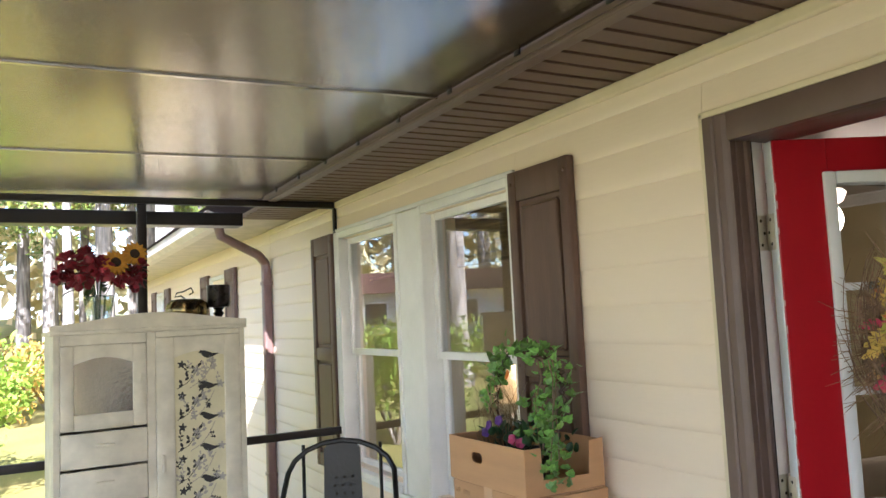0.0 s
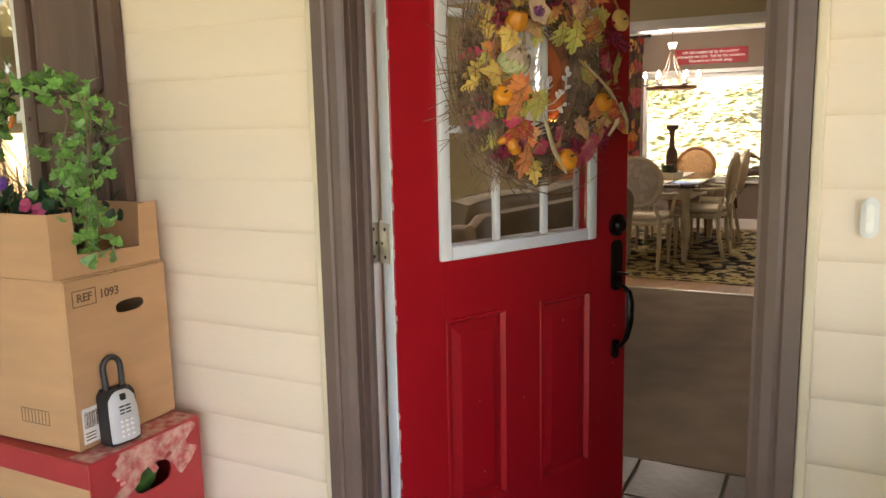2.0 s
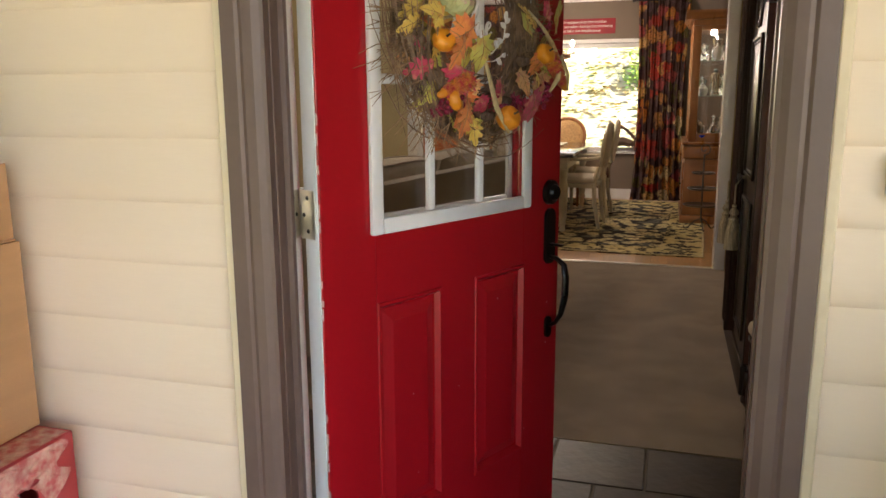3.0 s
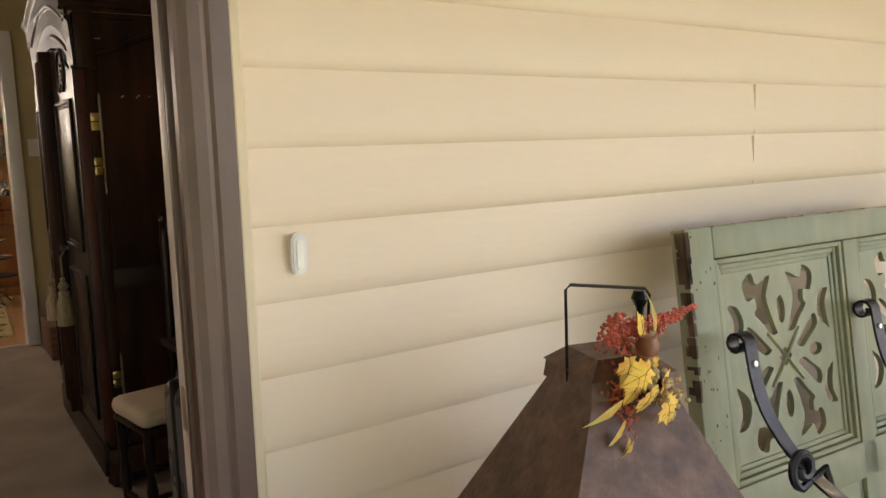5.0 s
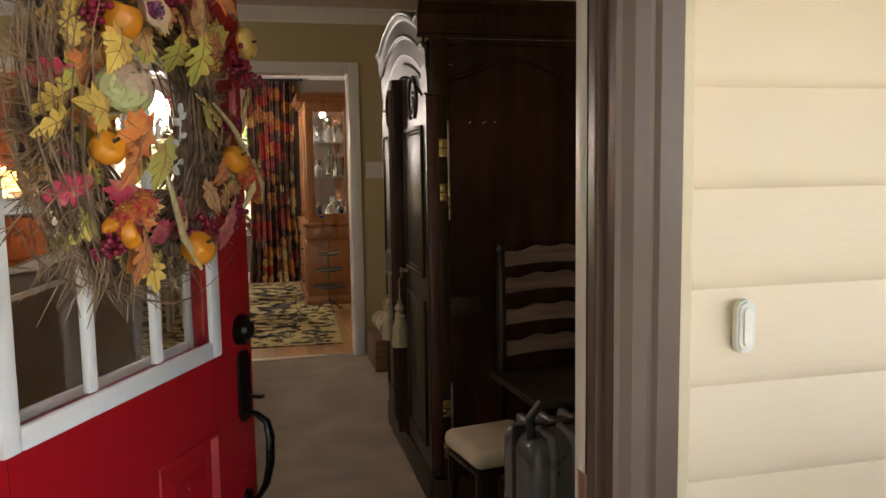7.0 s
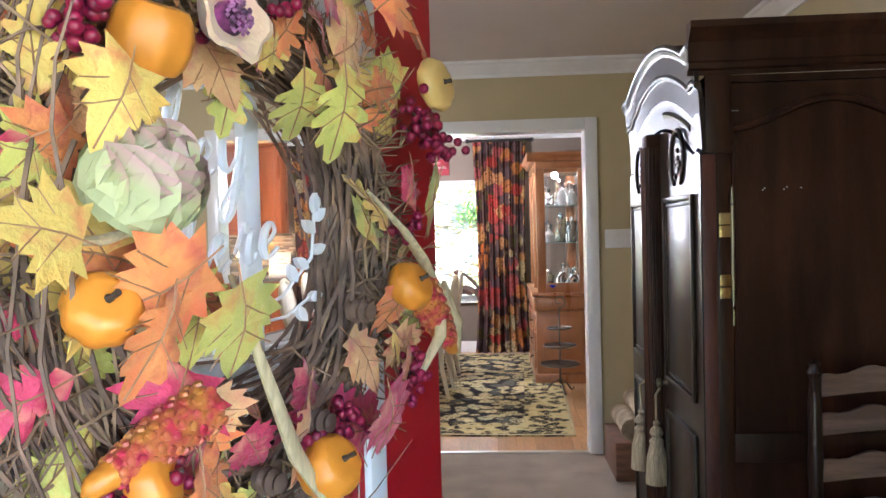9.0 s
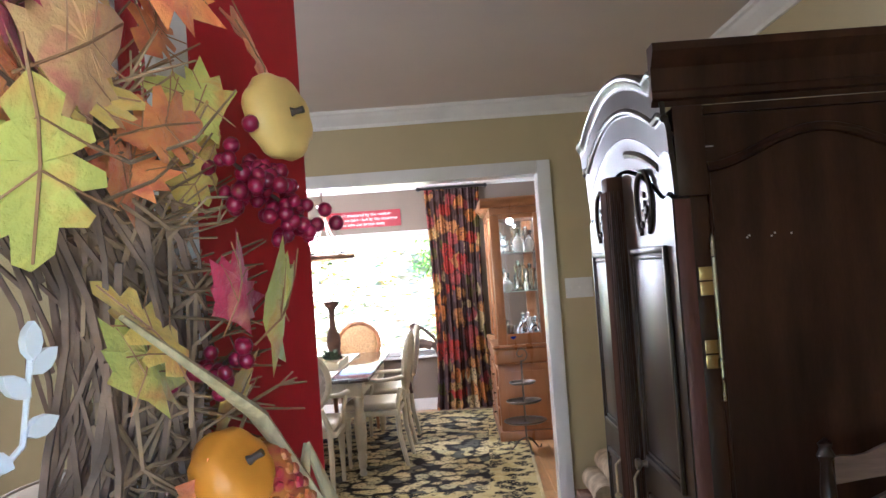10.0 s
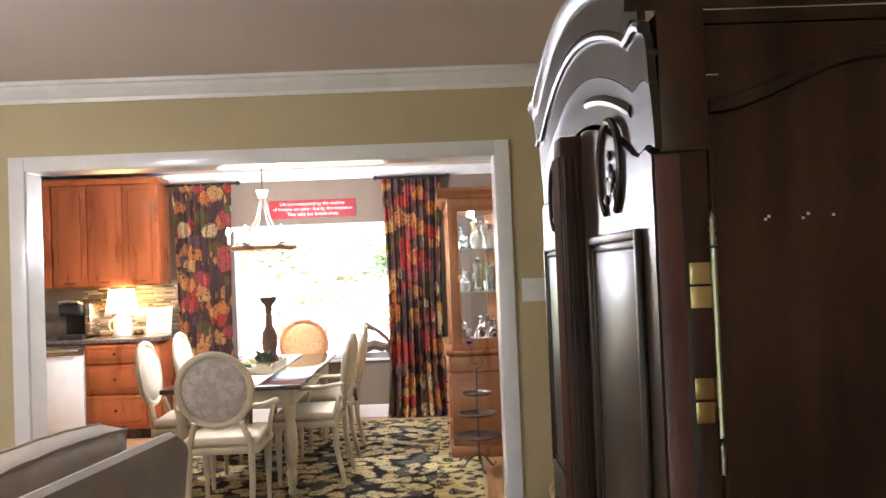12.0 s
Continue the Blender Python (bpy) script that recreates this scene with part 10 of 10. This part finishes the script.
PROTO = [make_tree(13, 0.19, FOL_Y, 5.0, 2600, 2.6), make_tree(15, 0.16, FOL_Y, 7.5, 1800, 2.2), make_tree(9, 0.13, FOL_G, 2.5, 2600, 2.2), make_tree(11, 0.2, FOL_G, 3.5, 2600, 2.6)]


def plant_tree(x, y, kind, s=1.0):
    if (x + 21) ** 2 + (y + 11) ** 2 < 60 or (abs(y + 3 + (x + 9) * -0.45) < 1.6 and -20 < x < -6):
        return
    t = thing("tree", pose(x, y, ground_h(x, y), 0, 0, ro.uniform(0, 360)), ("tall bare-stemmed tree with yellow autumn leaves", "slender grey tree with thin yellow leaves", "green leafy tree at the edge of the lawn", "broad green and gold woodland tree")[kind], "tree", "woodland trees")
    for nm, me in zip(("trunk", "crown"), PROTO[kind]):
        ob = new(nm, me)
        ob.parent = t
        ob.scale = (s, s, s)


for i in range(46):
    x = ro.uniform(-38, -17)
    y = ro.uniform(-16, 6) * (1 + (-x - 17) / 40)
    plant_tree(x, y, ro.choice((0, 1, 1, 0, 3)), ro.uniform(0.8, 1.2))
for i in range(26):
    plant_tree(ro.uniform(-12, 14), ro.uniform(16, 32), ro.choice((0, 1, 2, 3)), ro.uniform(0.7, 1.1))
for x, y, k in ((-9, -13, 2), (-4, -17, 3), (3, -15, 2), (10, -18, 0), (16, -14, 3), (-14, -16, 0), (-1, -22, 0), (7, -24, 1), (18, -6, 2), (20, 2, 3)):
    plant_tree(x, y, k)

for i in range(64):
    x = ro.uniform(-30, -13.5)
    plant_tree(x, ro.uniform(-9, 5), ro.choice((1, 1, 0, 3)), ro.uniform(0.6, 1.1))
for i in range(40):
    a = ro.uniform(195, 262)
    d_ = ro.uniform(13, 30)
    plant_tree(d_ * math.cos(radians(a)), d_ * math.sin(radians(a)) - 2, ro.choice((2, 3, 3, 0)), ro.uniform(0.8, 1.3))


def bush(x, y, r, h, fol, label, n=1500):
    b = thing("bush", pose(x, y, ground_h(x, y)), label, "bush", "bushes")
    bm = bmesh.new()
    for i in range(9):
        a = ro.uniform(0, 6.28)
        tube(bm, [(0, 0, 0), (0.3 * r * math.cos(a), 0.3 * r * math.sin(a), h * 0.5), (0.6 * r * math.cos(a), 0.6 * r * math.sin(a), h * 0.85)], [0.03, 0.02, 0.008], 5)
    part("branches", bm, BARK, b)
    bm = bmesh.new()
    for i in range(14):
        c = Vector((ro.gauss(0, 0.4) * r, ro.gauss(0, 0.4) * r, h * ro.uniform(0.25, 0.85)))
        leaf_cloud(bm, c, r * ro.uniform(0.3, 0.5), n // 14, 0.055)
    part("foliage", bm, fol, b)


LIME = material("lime_leaves", (0.42, 0.60, 0.07), 0.6, vary=0.3, scale=3)
for x, y, r, h in ((-9.0, -2.9, 1.25, 1.8), (-7.6, -7.0, 1.4, 2.0), (-2.4, -7.5, 1.2, 1.7)):
    bush(x, y, r, h, LIME, "lime green shrub on the lawn", 5200)
for i in range(30):
    bush(ro.uniform(-17, -12.5), ro.uniform(-8, 4), ro.uniform(0.7, 1.2), ro.uniform(0.9, 1.7), ro.choice((FOL_G, FOL_Y, FOL_G)), "low mixed undergrowth at the wood's edge", 900)
for i in range(26):
    bush(ro.uniform(-6, 6), ro.uniform(11.5, 20), ro.uniform(0.6, 1.3), ro.uniform(0.6, 1.5), ro.choice((FOL_G, LIME, FOL_Y)), "leafy undergrowth on the bank behind the house", 1100)
# distant wood beyond the lawn, its haze put into the pale leaf colour
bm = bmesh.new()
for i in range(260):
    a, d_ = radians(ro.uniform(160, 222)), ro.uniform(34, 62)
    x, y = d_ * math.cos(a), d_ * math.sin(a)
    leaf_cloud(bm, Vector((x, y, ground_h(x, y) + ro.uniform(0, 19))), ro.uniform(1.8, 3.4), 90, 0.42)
tagged(part("far_woods", bm, material("haze_paled_far_leaves", (0.80, 0.66, 0.36), 0.8, vary=0.2, scale=0.3, color2=(0.66, 0.60, 0.34))), "yellow autumn woods beyond the lawn, haze painted as paler leaves", "woods", kind="stuff")
# fallen leaves on the bank
bm = bmesh.new()
for i in range(5000):
    x, y = ro.uniform(-5, 5), ro.uniform(10, 22)
    s = ro.uniform(0.04, 0.09)
    z = ground_h(x, y) + 0.04
    a = ro.uniform(0, 6.28)
    vs = [bm.verts.new((x + s * math.cos(a + k * 1.57), y + s * math.sin(a + k * 1.57), z + ro.uniform(0, 0.05))) for k in range(4)]
    bm.faces.new(vs)
tagged(part("fallen_leaves", bm, FOL_Y), "fallen yellow leaves strewn over the bank", "leaves", kind="stuff")
# low white shed across the lawn, seen mirrored in the window panes
nh = thing("garden_shed", pose(-21, -11, ground_h(-21, -11), 0, 0, -60), "low white garden shed with a red-brown roof", "shed")
part("wall", boxed(-4, 4, -2, 2, -0.3, 1.8), material("white_clapboard", (0.7, 0.68, 0.64), 0.7, vary=0.06, stretch=(0.3, 0.3, 8)), nh)
bm = bmesh.new()
ro_ = [(-4.3, -2.4, 1.75), (4.3, -2.4, 1.75), (4.3, 2.4, 1.75), (-4.3, 2.4, 1.75), (-4.3, 0, 2.5), (4.3, 0, 2.5)]
vs = [bm.verts.new(c) for c in ro_]
for f in ((0, 1, 5, 4), (2, 3, 4, 5), (0, 4, 3), (1, 2, 5), (3, 2, 1, 0)):
    bm.faces.new([vs[i] for i in f])
part("roof", bm, material("red_brown_roof", (0.16, 0.07, 0.05), 0.9, vary=0.25, scale=4, stretch=(1, 6, 6)), nh, smooth=False)
for x in (-2.6, 0.2, 2.6):
    w_ = part("window", boxed(x - 0.4, x + 0.4, 2.0, 2.04, 0.7, 1.5, bevel=0.01), WHITE, nh)
    part("pane", boxed(x - 0.34, x + 0.34, 2.041, 2.045, 0.76, 1.44), BLK, w_, m=pose(0, 0, 0))
# closing wall at the far end of the porch and of the house
# the porch end is unseen, added so no sun patch reaches the siding
structure("wall_porch_end", boxed(8.41, 8.53, -3.7, 0.0, -0.3, 2.5), SIDING, "added unseen cream clad wall blocking sun at the porch end", "wall")
structure("wall_house_west", boxed(-12.2, -12.0, 0.0, 9.2, -0.3, 2.5), SIDING, "cream clad end wall of the house", "wall")
structure("wall_house_back", wall_panels(bmesh.new(), -12.0, 8.0, -0.3, 2.5, DIN_W + 0.151, DIN_W + 0.27, [DIN_WIN]), SIDING, "cream clad back wall of the house", "wall")
structure("wall_house_east", boxed(7.88, 8.0, 0.14, DIN_W + 0.15, -0.3, 2.5), SIDING, "cream clad end wall of the house", "wall")
